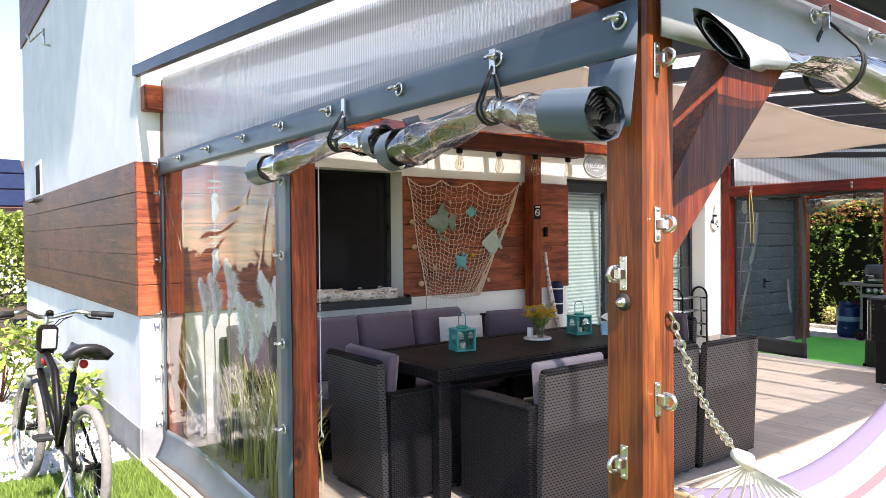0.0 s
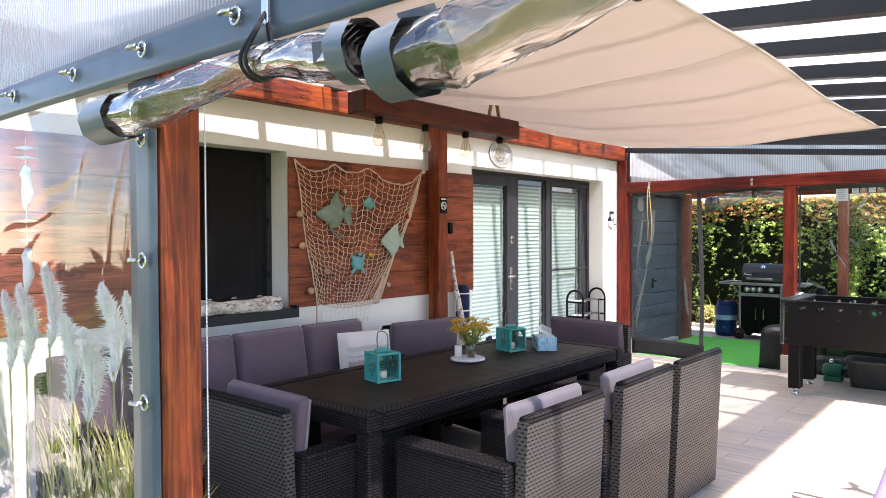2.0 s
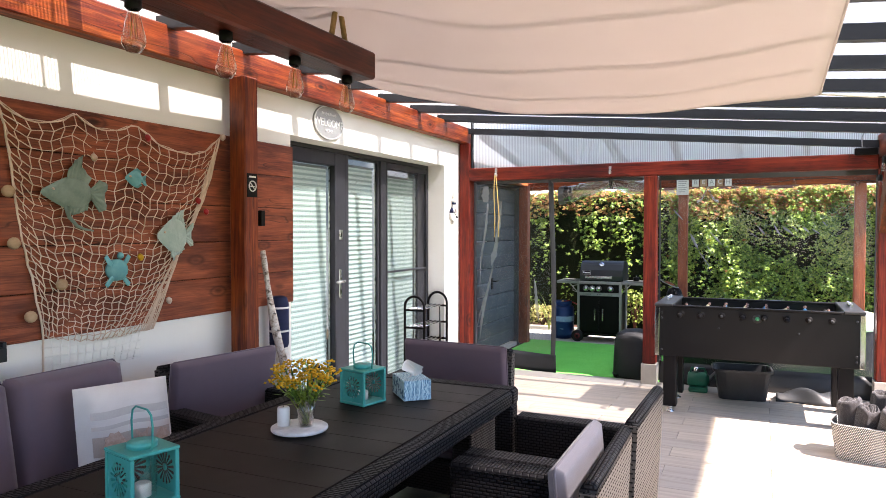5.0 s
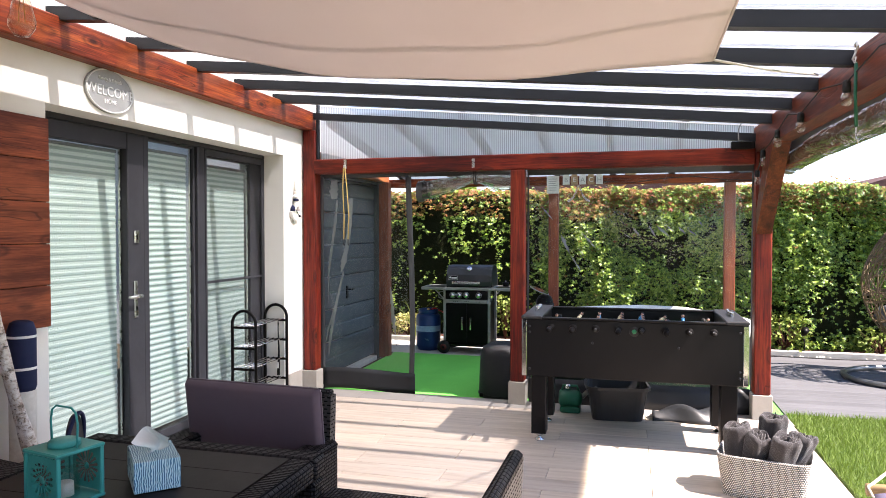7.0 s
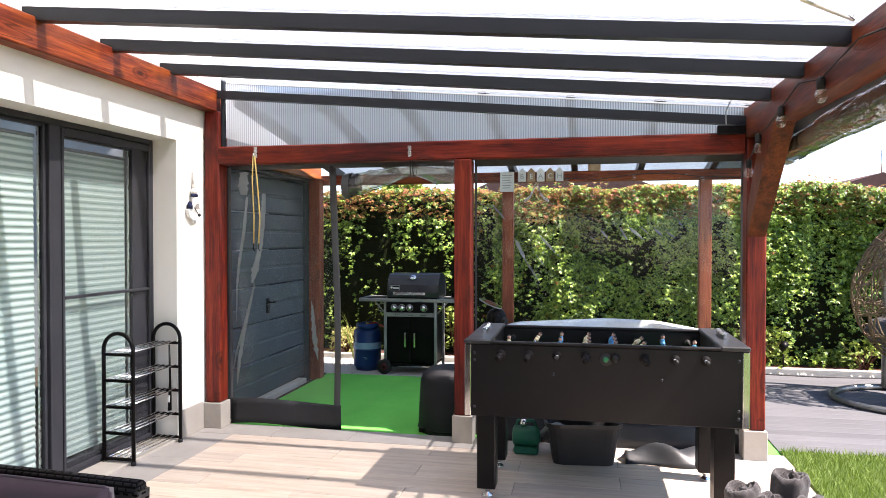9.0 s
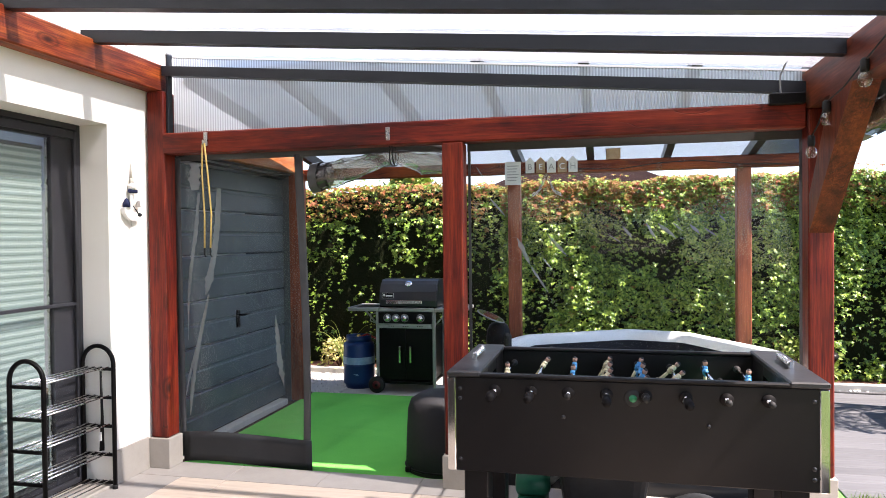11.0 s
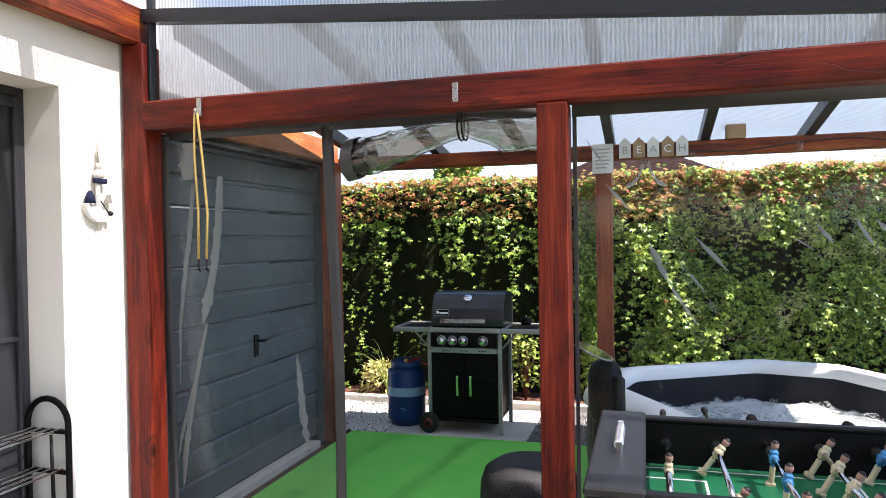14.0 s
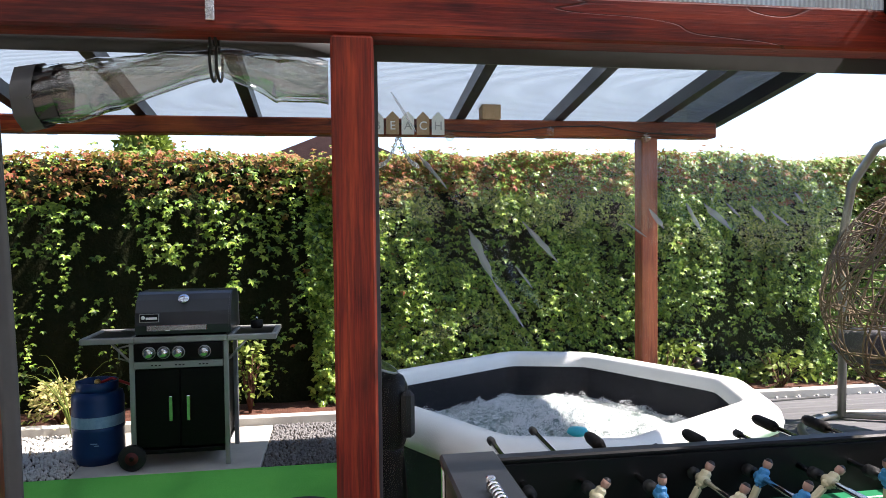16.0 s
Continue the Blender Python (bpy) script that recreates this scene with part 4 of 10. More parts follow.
# ---- far yard surfaces ----
solid("turf_mat", Geo().box((0.06, 9.22, GZ - 0.018), (4.1, 11.47, GZ + 0.012), 0.003), TURF_BASE, "bright green artificial turf mat", "turf", "structure")
solid("paving_slab", Geo().box((0.32, 11.48, GZ - 0.02), (1.44, 12.40, GZ + 0.012), 0.006), KERB, "pale concrete slab under the grill", "slab", "structure")
solid("kerb", Geo().box((-2.5, 12.42, GZ - 0.05), (9, 12.50, GZ + 0.07), 0.008), KERB, "pale concrete edging before the hedge", "kerb", "structure")
solid("mulch_bed", Geo().box((-3, 12.50, GZ - 0.05), (12, 14.2, GZ + 0.03), 0.01), BARK, "red brown bark mulch under the hedge", "mulch", "structure")
deck = solid("deck", Geo().box((4.10, 9.44, GZ - 0.02), (9.5, 12.40, GZ + 0.0), 0.002), ANTHRACITE, "grey board deck beside the tub", "deck", "structure")


def pebbles(name, x0, x1, y0, y1, n, size, mat, label, seed, lift=0.0):
    rnd = random.Random(seed)
    g = Geo()
    for _ in range(n):
        r = size * (0.6 + 0.8 * rnd.random())
        c = Vector((rnd.uniform(x0, x1), rnd.uniform(y0, y1), GZ + lift + 0.3 * r))
        m = Matrix.Translation(c) @ Euler((rnd.random() * 6, rnd.random() * 6, rnd.random() * 6)).to_matrix().to_4x4() @ Matrix.Diagonal((r, r * 0.8, r * 0.6, 1))
        vs = [m @ Vector(p) for p in ((1, 0, 0), (-1, 0, 0), (0, 1, 0), (0, -1, 0), (0, 0, 1), (0, 0, -1))]
        g.add(vs, [(0, 2, 4), (2, 1, 4), (1, 3, 4), (3, 0, 4), (2, 0, 5), (1, 2, 5), (3, 1, 5), (0, 3, 5)], True)
    return solid(name, g, mat, label, "pebbles", "stuff")


pebbles("white_gravel", -1.2, 0.31, 11.49, 12.42, 5200, 0.0135, GRAVEL_W, "bright white pebbles before the hedge", 1)
pebbles("grey_gravel", 1.45, 2.6, 11.49, 12.42, 5200, 0.0125, GRAVEL_G, "grey pebbles beside the slab", 2)
pebbles("white_gravel", -6.0, -0.1, 0.55, 1.9, 9000, 0.026, GRAVEL_W, "sunlit white pebbles along the gable", 3, 0.028)
pebbles("white_gravel", 4.1, 7.0, 12.41, 12.52, 300, 0.02, GRAVEL_W, "pale pebbles beside the deck", 9)


# ---- dining set ----
def rounded_pad(w, d, h, r=0.03, puff=0.012, nu=10, nv=10):
    """A cushion lying flat, centred, with soft edges and a piped seam."""
    g = Geo()

    def top(u, v, s):
        x, y = (u - 0.5) * w, (v - 0.5) * d
        e = min(1.0, min(u, 1 - u) * w / r, min(v, 1 - v) * d / r)
        bulge = puff * math.sin(math.pi * min(max(u, 0), 1)) * math.sin(math.pi * min(max(v, 0), 1))
        return (x, y, s * (h / 2 * math.sqrt(max(0.0, 1 - (1 - e) ** 2)) + bulge))

    def spread(t, size):
        k = r / size
        return k * (t * 5) if t < 0.2 else (1 - k * (1 - t) * 5 if t > 0.8 else k + (1 - 2 * k) * (t - 0.2) / 0.6)

    g.grid(lambda u, v: top(spread(u, w), spread(v, d), 1), nu, nv)
    g.grid(lambda u, v: top(spread(1 - u, w), spread(v, d), -1), nu, nv)
    return g


def seam(w, d, r=0.004):
    c = 0.012
    pts = [(-w / 2 + c, -d / 2, 0), (w / 2 - c, -d / 2, 0), (w / 2, -d / 2 + c, 0), (w / 2, d / 2 - c, 0), (w / 2 - c, d / 2, 0), (-w / 2 + c, d / 2, 0), (-w / 2, d / 2 - c, 0), (-w / 2, -d / 2 + c, 0)]
    return Geo().tube(pts, r, 6, True)


def placed(geo, m):
    geo.v = [tuple(m @ Vector(p)) for p in geo.v]
    return geo


def rattan_chair(label, back_mat, pale, back_pad=True, slim=False):
    """A tub chair facing +y: open weave back, closed arms, seat and back cushions."""
    c = thing("rattan_chair", (0, 0, 0), label, "chair", "rattan chairs round the table")
    W, D, HB, HA = 0.59, 0.60, 0.79, 0.625
    g = Geo()
    lean = 0.035
    y0 = -D / 2
    t = 0.045
    pr = [(-W / 2, y0, 0.03), (W / 2, y0, 0.03), (W / 2, y0 - lean, HB), (-W / 2, y0 - lean, HB)]
    fr = [(x, y + t, z) for x, y, z in pr]
    g.add(pr + fr, [(0, 1, 2, 3), (7, 6, 5, 4), (0, 4, 5, 1), (1, 5, 6, 2), (2, 6, 7, 3), (3, 7, 4, 0)])
    back = part("backrest", g, RATTAN_OPEN_LIT, c, "open woven back panel")
    part("top_roll", Geo().tube([(-W / 2 + 0.01, y0 - lean + t / 2, HB), (W / 2 - 0.01, y0 - lean + t / 2, HB)], 0.024, 10), RATTAN, back)
    for s in (-1, 1):
        xa, xb = s * (W / 2 - 0.055), s * (W / 2 + 0.045)
        arm = part("arm", Geo().box((xa, y0 + 0.03, 0.03), (xb, D / 2, HA - 0.012), 0.012), RATTAN, c)
        part("arm_top", Geo().box((xa - s * 0.004, y0 + 0.03, HA - 0.03), (xb + s * 0.004, D / 2 + 0.006, HA), 0.013), RATTAN, arm)
        for y in (y0 + 0.06, D / 2 - 0.05):
            part("foot", Geo().box((s * (W / 2 - 0.03) - 0.025, y - 0.025, 0), (s * (W / 2 - 0.03) + 0.025, y + 0.025, 0.035), 0.004), BLACK, c)
    part("seat", Geo().box((-W / 2 + 0.055, y0 + 0.05, 0.20), (W / 2 - 0.055, D / 2 - 0.01, 0.36), 0.01), RATTAN, c)
    mat = CUSHION_PALE if pale else CUSHION
    m = pose(0, 0.02, 0.40)
    sc = part("seat_cushion", placed(rounded_pad(W - 0.12, D - 0.10, 0.085), m), mat, c, "soft seat cushion")
    if back_pad:
        bw, bh, lift, away = (W - 0.05, 0.44, 0.612, 0.062 if pale else 0.082) if pale or slim else (W + 0.03, 0.46, 0.615, 0.095)
        m = pose(0, y0 + away, lift, 90 - (5 if pale else 7), 0, 0)
        bc = part("back_cushion", placed(rounded_pad(bw, bh, 0.050 if pale else 0.062, 0.025, 0.008), m), mat, c, "thick back cushion with piped edge")
        part("piping", placed(seam(bw, bh), m), mat, bc)
    return c


chair_b = rattan_chair("charcoal woven rattan armchair with pale lilac cushions", RATTAN_OPEN_LIT, True)
chair_b.matrix_basis = pose(2.235, 3.535, 0, 0, 0, 90)
copy_thing(chair_b, pose(2.225, 4.305, 0, 0, 0, 91))
chair_d = rattan_chair("charcoal woven rattan armchair without a back cushion, pushed to the table", RATTAN_OPEN_LIT, True, False)
chair_d.matrix_basis = pose(2.23, 4.985, 0, 0, 0, 89)
chair_a = rattan_chair("charcoal woven rattan armchair with plum cushion at the table end", RATTAN_OPEN_LIT, False, True, True)
chair_a.matrix_basis = pose(1.50, 3.07, 0, 0, 0, 0)
chair_e = rattan_chair("charcoal woven rattan armchair with a wide plum back cushion", RATTAN_OPEN_LIT, False)
chair_e.matrix_basis = pose(0.70, 4.93, 0, 0, 0, -100)
copy_thing(chair_e, pose(1.40, 5.56, 0, 0, 0, 176))


def sofa():
    s = thing("rattan_sofa", (0, 0, 0), "charcoal woven rattan sofa with plum cushions along the wall", "sofa")
    x0, x1, y0, y1 = 0.20, 0.93, 2.42, 4.48
    part("base", Geo().box((x0 + 0.05, y0, 0.03), (x1, y1, 0.30), 0.012), RATTAN, s)
    part("backrest", Geo().box((x0, y0, 0.03), (x0 + 0.06, y1, 0.80), 0.015), RATTAN_OPEN_LIT, s)
    for y in (y0, y1 - 0.10):
        part("arm", Geo().box((x0 + 0.06, y, 0.30), (x1, y + 0.10, 0.60), 0.02), RATTAN, s)
    n = 4
    w = (y1 - y0 - 0.02) / n
    for i in range(n):
        yc = y0 + 0.01 + (i + 0.5) * w
        m = pose(0.65, yc, 0.365)
        part("seat_cushion", placed(rounded_pad(0.58, w - 0.01, 0.13, 0.04), m), CUSHION, s)
        m = pose(x0 + 0.17, yc, 0.655, 0, 90 - 10, 0)
        b = part("back_cushion", placed(rounded_pad(0.47, w - 0.008, 0.13, 0.045), m), CUSHION, s, "plump plum back cushion")
        part("piping", placed(seam(0.47, w - 0.008), m), CUSHION, b)


sofa()


def scatter_pillow():
    p = thing("scatter_pillow", (0.60, 4.285, 0.655), "cream scatter cushion printed with shells and a starfish", "cushion", turn=-20)
    m = pose(0, 0, 0, 0, 90 - 12, 0)
    part("cover", placed(rounded_pad(0.37, 0.37, 0.12, 0.11, 0.02, 16, 16), m), PILLOW, p)
    top = lambda a, b: 0.0605 + 0.02 * math.sin(math.pi * (a / 0.37 + 0.5)) * math.sin(math.pi * (b / 0.37 + 0.5))
    def band(name, a0, a1, mat, label):
        part(name, placed(Geo().grid(lambda u, v: (a0 + (a1 - a0) * v + 0.004 * math.sin(9 * u), (u - 0.5) * 0.30, top(a0 + (a1 - a0) * v, (u - 0.5) * 0.30) + 0.0015), 14, 4), m), mat, p, label)
    band("print_band", -0.085, -0.055, PRINT_GREY, "grey washed board stripe")
    band("print_band", -0.030, -0.015, PRINT_GREY, "grey washed board stripe")
    band("sand_band", 0.010, 0.085, PRINT_SAND, "printed strip of wet sand")
    def emblem(name, y, k, inner, size):
        out = [(size * (1 if i % 2 == 0 else inner) * math.cos(math.pi * i / k), size * (1 if i % 2 == 0 else inner) * math.sin(math.pi * i / k)) for i in range(2 * k)]
        part(name, placed(Geo().prism(out, lambda a, b: (0.045 + a, y + b, top(0.045, y) + 0.0045), lambda a, b: (0.045 + a, y + b, top(0.045, y) + 0.001)), m), PRINT_SHELL, p)
    emblem("shell_print", -0.07, 9, 0.82, 0.046)
    emblem("starfish_print", 0.035, 5, 0.36, 0.050)
    emblem("shell_print", 0.115, 8, 0.80, 0.030)


PILLOW = surface("cream_linen", (0.66, 0.63, 0.60), (0.60, 0.57, 0.54), 0.9, 0, 5.0, 320.0, 0.4, 0.001)
PRINT_GREY = surface("washed_grey_print", (0.46, 0.43, 0.41), (0.52, 0.49, 0.46), 0.9, 0, 12.0, 200.0, 0.2)
PRINT_SAND = surface("sand_print", (0.36, 0.31, 0.28), (0.45, 0.40, 0.36), 0.9, 0, 22.0, 200.0, 0.2)
PRINT_SHELL = surface("shell_print", (0.40, 0.29, 0.24), (0.56, 0.45, 0.39), 0.9, 0, 60.0, 200.0, 0.2)
scatter_pillow()

TX0, TX1, TY0, TY1, TZ = 1.05, 1.925, 3.06, 5.32, 0.74


def dining_table():
    t = thing("dining_table", (0, 0, 0), "long charcoal rattan dining table with a plank top", "table")
    b = 0.085
    inner = (TX0 + b, TX1 - b, TY0 + b, TY1 - b)
    for a, c in (((TX0, TY0, TZ - 0.075), (TX1, TY0 + b, TZ)), ((TX0, TY1 - b, TZ - 0.075), (TX1, TY1, TZ)), ((TX0, TY0 + b, TZ - 0.075), (TX0 + b, TY1 - b, TZ)), ((TX1 - b, TY0 + b, TZ - 0.075), (TX1, TY1 - b, TZ))):
        part("rim", Geo().box(a, c, 0.012), RATTAN, t, "woven table rim")
    n = 14
    h = (inner[3] - inner[2]) / n
    for i in range(n):
        part("plank", Geo().box((inner[0], inner[2] + i * h + 0.0004, TZ - 0.03), (inner[1], inner[2] + (i + 1) * h - 0.0004, TZ - 0.003), 0.0012), TABLE_TOP, t)
    for x in (TX0 + 0.045, TX1 - 0.045):
        for y in (TY0 + 0.045, TY1 - 0.045):
            part("leg", Geo().box((x - 0.042, y - 0.042, 0), (x + 0.042, y + 0.042, TZ - 0.075), 0.01), RATTAN, t)
    for x in (TX0 + 0.10, TX1 - 0.10):
        part("apron", Geo().box((x - 0.01, TY0 + 0.09, TZ - 0.13), (x + 0.01, TY1 - 0.09, TZ - 0.06), 0.004), BLACK, t)


dining_table()


def lantern(x, y, turn):
    l = thing("lantern", (x, y, TZ), "turquoise metal lantern with flower cut-outs and a wire handle", "lantern", "table lanterns", turn)
    w, h = 0.062, 0.135
    for sx in (-1, 1):
        for sy in (-1, 1):
            part("corner_post", Geo().box((sx * w - 0.006, sy * w - 0.006, 0.008), (sx * w + 0.006, sy * w + 0.006, h), 0.002), TEAL, l)
    part("base", Geo().box((-w - 0.008, -w - 0.008, 0), (w + 0.008, w + 0.008, 0.01), 0.003), TEAL, l)
    part("top", Geo().box((-w - 0.008, -w - 0.008, h), (w + 0.008, w + 0.008, h + 0.01), 0.003).lathe([(0.04, h + 0.01), (0.04, h + 0.022), (0.034, h + 0.026), (0.001, h + 0.027)], seg=20), TEAL, l)
    for k in (0, 180, 90):
        m = pose(0, 0, 0, 0, 0, k)
        g = Geo()
        n = 16
        cx, cz, ro, ri = 0.0, 0.072, 0.046, 0.010
        def rim_at(a):
            s = max(abs(math.cos(a)), abs(math.sin(a)))
            return 0.056 / s * math.cos(a), 0.060 / s * math.sin(a)
        for i in range(n):
            a0, a1, a2 = (2 * math.pi * (i + q) / n for q in (0.0, 0.5, 1.0))
            pin = [(ro * math.cos(a1), ro * math.sin(a1))]
            q0, q1, q2 = rim_at(a0), rim_at(a1), rim_at(a2)
            i0, i2 = (ri * math.cos(a0), ri * math.sin(a0)), (ri * math.cos(a2), ri * math.sin(a2))
            e0 = (ro * 0.92 * math.cos(a0), ro * 0.92 * math.sin(a0))
            e2 = (ro * 0.92 * math.cos(a2), ro * 0.92 * math.sin(a2))
            P = lambda u: (u[0], w + 0.002, cz + u[1])
            g.add([P(q0), P(q1), P(q2), P(e2), P(pin[0]), P(e0)], [(0, 1, 4, 5), (1, 2, 3, 4)])
            s = 0.10
            b0 = (ro * math.cos(a0 - s), ro * math.sin(a0 - s)), (ro * math.cos(a0 + s), ro * math.sin(a0 + s))
            g.add([P(i0), P(b0[0]), P(b0[1])], [(0, 1, 2)])
        g.lathe([(ri, 0.0), (ri, 0.001)], (0, w + 0.002, cz), 12, Euler((math.pi / 2, 0, 0)).to_matrix().to_4x4())
        part("flower_panel", placed(g, m), TEAL, l, "pierced flower side")
    part("glass", Geo().lathe([(0.036, 0.012), (0.038, 0.10)], seg=20, caps=False), BULB, l)
    part("candle", Geo().lathe([(0.022, 0.012), (0.022, 0.045), (0.018, 0.048), (0.001, 0.046)], seg=16), WHITE, l, "white tea candle")
    pts = [(-0.05, 0, h + 0.008), (-0.055, 0, h + 0.07), (-0.048, 0, h + 0.10), (-0.03, 0, h + 0.112), (0.03, 0, h + 0.112), (0.048, 0, h + 0.10), (0.055, 0, h + 0.07), (0.05, 0, h + 0.008)]
    part("handle", Geo().tube(pts, 0.003, 6), TEAL, l)


lantern(1.445, 3.61, -14)
lantern(1.425, 4.77, -12)


MARBLE = surface("veined_marble", (0.72, 0.71, 0.70), (0.42, 0.41, 0.41), 0.35, 0, 14.0, 60.0, 0.02)


def flower_tray():
    x, y = 1.44, 4.31
    tr = thing("marble_tray", (x, y, TZ), "round pale marble tray on small feet", "tray")
    part("disc", Geo().lathe([(0.098, 0.006), (0.101, 0.009), (0.101, 0.016), (0.097, 0.019), (0.001, 0.019)], seg=40), MARBLE, tr)
    for k in range(3):
        part("foot", Geo().lathe([(0.008, 0), (0.008, 0.007)], (0.07 * math.cos(2.1 * k), 0.07 * math.sin(2.1 * k), 0), 10), WHITE, tr)
    cd = thing("pillar_candle", (x - 0.055, y - 0.02, TZ + 0.019), "white pillar candle on the marble tray", "candle")
    part("wax", Geo().lathe([(0.022, 0), (0.022, 0.062), (0.019, 0.067), (0.001, 0.065)], seg=18), WHITE, cd)
    part("wick", Geo().tube([(0, 0, 0.065), (0.002, 0, 0.077)], 0.001, 5), BLACK, cd)
    v = thing("flower_vase", (x + 0.02, y + 0.01, TZ + 0.019), "clear glass tumbler of yellow tansy flowers", "vase")
    part("tumbler", Geo().lathe([(0.026, 0), (0.036, 0.10), (0.034, 0.10), (0.025, 0.006), (0.001, 0.006)], seg=20), BULB, v, "faceted clear glass")
    part("water", Geo().lathe([(0.024, 0.007), (0.030, 0.06), (0.001, 0.06)], seg=16), GLASS, v)
    rnd = random.Random(8)
    stems, leaves, heads = Geo(), Geo(), Geo()
    for i in range(46):
        a, r = rnd.random() * 6.283, 0.12 * math.sqrt(rnd.random())
        top = Vector((r * math.cos(a), r * math.sin(a), 0.16 + 0.085 * rnd.random() - 0.25 * r))
        foot = Vector((0.012 * math.cos(a + 2), 0.012 * math.sin(a + 2), 0.01))
        mid = foot.lerp(top, 0.55) + Vector((0, 0, 0.02))
        stems.tube([foot, mid, top], 0.0016, 4)
        for _ in range(5):
            q = foot.lerp(top, 0.45 + 0.5 * rnd.random())
            d = Vector((rnd.uniform(-1, 1), rnd.uniform(-1, 1), rnd.uniform(-0.2, 0.7))).normalized() * (0.03 + 0.02 * rnd.random())
            s = d.cross(Vector((0, 0, 1))).normalized() * 0.006
            leaves.add([q, q + d * 0.5 + s, q + d, q + d * 0.5 - s], [(0, 1, 2, 3)])
        for _ in range(11):
            c = top + Vector((rnd.uniform(-0.022, 0.022), rnd.uniform(-0.022, 0.022), rnd.uniform(-0.006, 0.010)))
            heads.lathe([(0.004, -0.002), (0.0058, 0.001), (0.004, 0.004), (0.0005, 0.0045)], c, 6)
    part("stems", stems, LEAF, v)
    part("leaves", leaves, LEAF, v)
    part("blossom", heads, YELLOW, v, "small yellow button flowers")


flower_tray()


def tissue_box():
    t = thing("tissue_box", (1.56, 4.95, TZ), "blue patterned tissue box with a white tissue pulled out", "tissue box", turn=44)
    part("carton", Geo().box((-0.06, -0.11 / 1.2, 0), (0.06, 0.11 / 1.2, 0.085), 0.002), PRINT, t, "blue leaf print carton")
    def sheet(u, v):
        a = (u - 0.5) * 2
        return (0.035 * a * (0.4 + v) + 0.015 * math.sin(5 * v), 0.03 * math.sin(3 * a + 2 * v) * (0.3 + v) - 0.03 * v, 0.083 + 0.075 * v * (1 - 0.3 * abs(a)))
    part("tissue", Geo().grid(sheet, 12, 8), WHITE_PLASTIC, t)


def leaf_print():
    m, nt, b = shader("blue_leaf_print")
    v = coords(nt, "Object", (60, 60, 60))
    vo = put(nt, "TexVoronoi", Vector=v, Scale=1.3).outputs["Distance"]
    w = put(nt, "TexWave", Vector=v, Scale=0.9, Distortion=6.0)
    c = mixc(nt, ramp(nt, w.outputs["Fac"], (0.45, (0, 0, 0)), (0.55, (1, 1, 1))), (0.03, 0.14, 0.24), (0.45, 0.66, 0.72))
    nt.links.new(mixc(nt, ramp(nt, vo, (0.2, (0.4, 0.4, 0.4)), (0.4, (0, 0, 0))), c, (0.6, 0.75, 0.78)), b.inputs["Base Color"])
    b.inputs["Roughness"].default_value = 0.55
    return m


PRINT = leaf_print()
tissue_box()


# ---- overhead: sail, lamp, rolls, tarpaulins ----
def sail():
    def at(u, v):
        x = 0.31 + 2.88 * u
        y = 2.45 + 3.80 * v
        side = 2.50 - 0.86 * u + 0.50 * u ** 2          # across: high at the wall, hanging to the garden side
        side -= 0.06 * math.sin(math.pi * u)
        end = 0.03 * (1 - v)
        lift = 0.10 * math.exp(-((x - 1.45) / 0.5) ** 2) * (math.exp(-((y - 3.62) / 0.3) ** 2) + math.exp(-((y - 4.55) / 0.3) ** 2))
        yy = y - 0.22 * math.sin(math.pi * u) * (v - 0.5) * 0.9 + (0.08 * (u - 0.5) if v > 0.9 else 0)
        xx = x - 0.03 * u ** 6 * math.sin(math.pi * v)
        fold = 0.012 * math.sin(9 * v * (1 + 0.3 * u) + 3 * u) + 0.006 * math.sin(23 * u + 7 * v)
        return (xx, yy, side + end + lift + fold)
    s = thing("shade_sail", (0, 0, 0), "sand coloured fabric shade sail slung under the roof", "shade sail")
    part("cloth", Geo().grid(at, 44, 52, 0.003), CREPE, s)
    for u in (0.0, 1.0):
        part("hem", Geo().tube([at(u, v) for v in frange(0, 1, 30)], 0.006, 6), CREPE, s)
    for v in (0.0, 1.0):
        part("hem", Geo().tube([at(u, v) for u in frange(0, 1, 30)], 0.006, 6), CREPE, s)
    for v in (0.36,):
        part("seam", Geo().tube([Vector(at(u, v)) - Vector((0, 0, 0.002)) for u in frange(0, 1, 30)], 0.003, 5), CREPE, s)
    c = Vector(at(1, 1))
    e = Vector((3.79, 7.22, 2.25))
    part("tie_cord", Geo().tube([c, c.lerp(e, 0.5) - Vector((0, 0, 0.01)), e], 0.006, 6), ROPE_WHITE, s)
    part("hook", Geo().tube([e - Vector((0.03, 0.05, 0)), e, e + Vector((0.01, 0, 0.02))], 0.007, 6), STEEL, s)
    for v in (0.15, 0.5, 0.85):
        p = Vector(at(0, v))
        part("tie_cord", Geo().tube([p, (0.10, p.y, 2.545)], 0.005, 6), ROPE_WHITE, s)


sail()


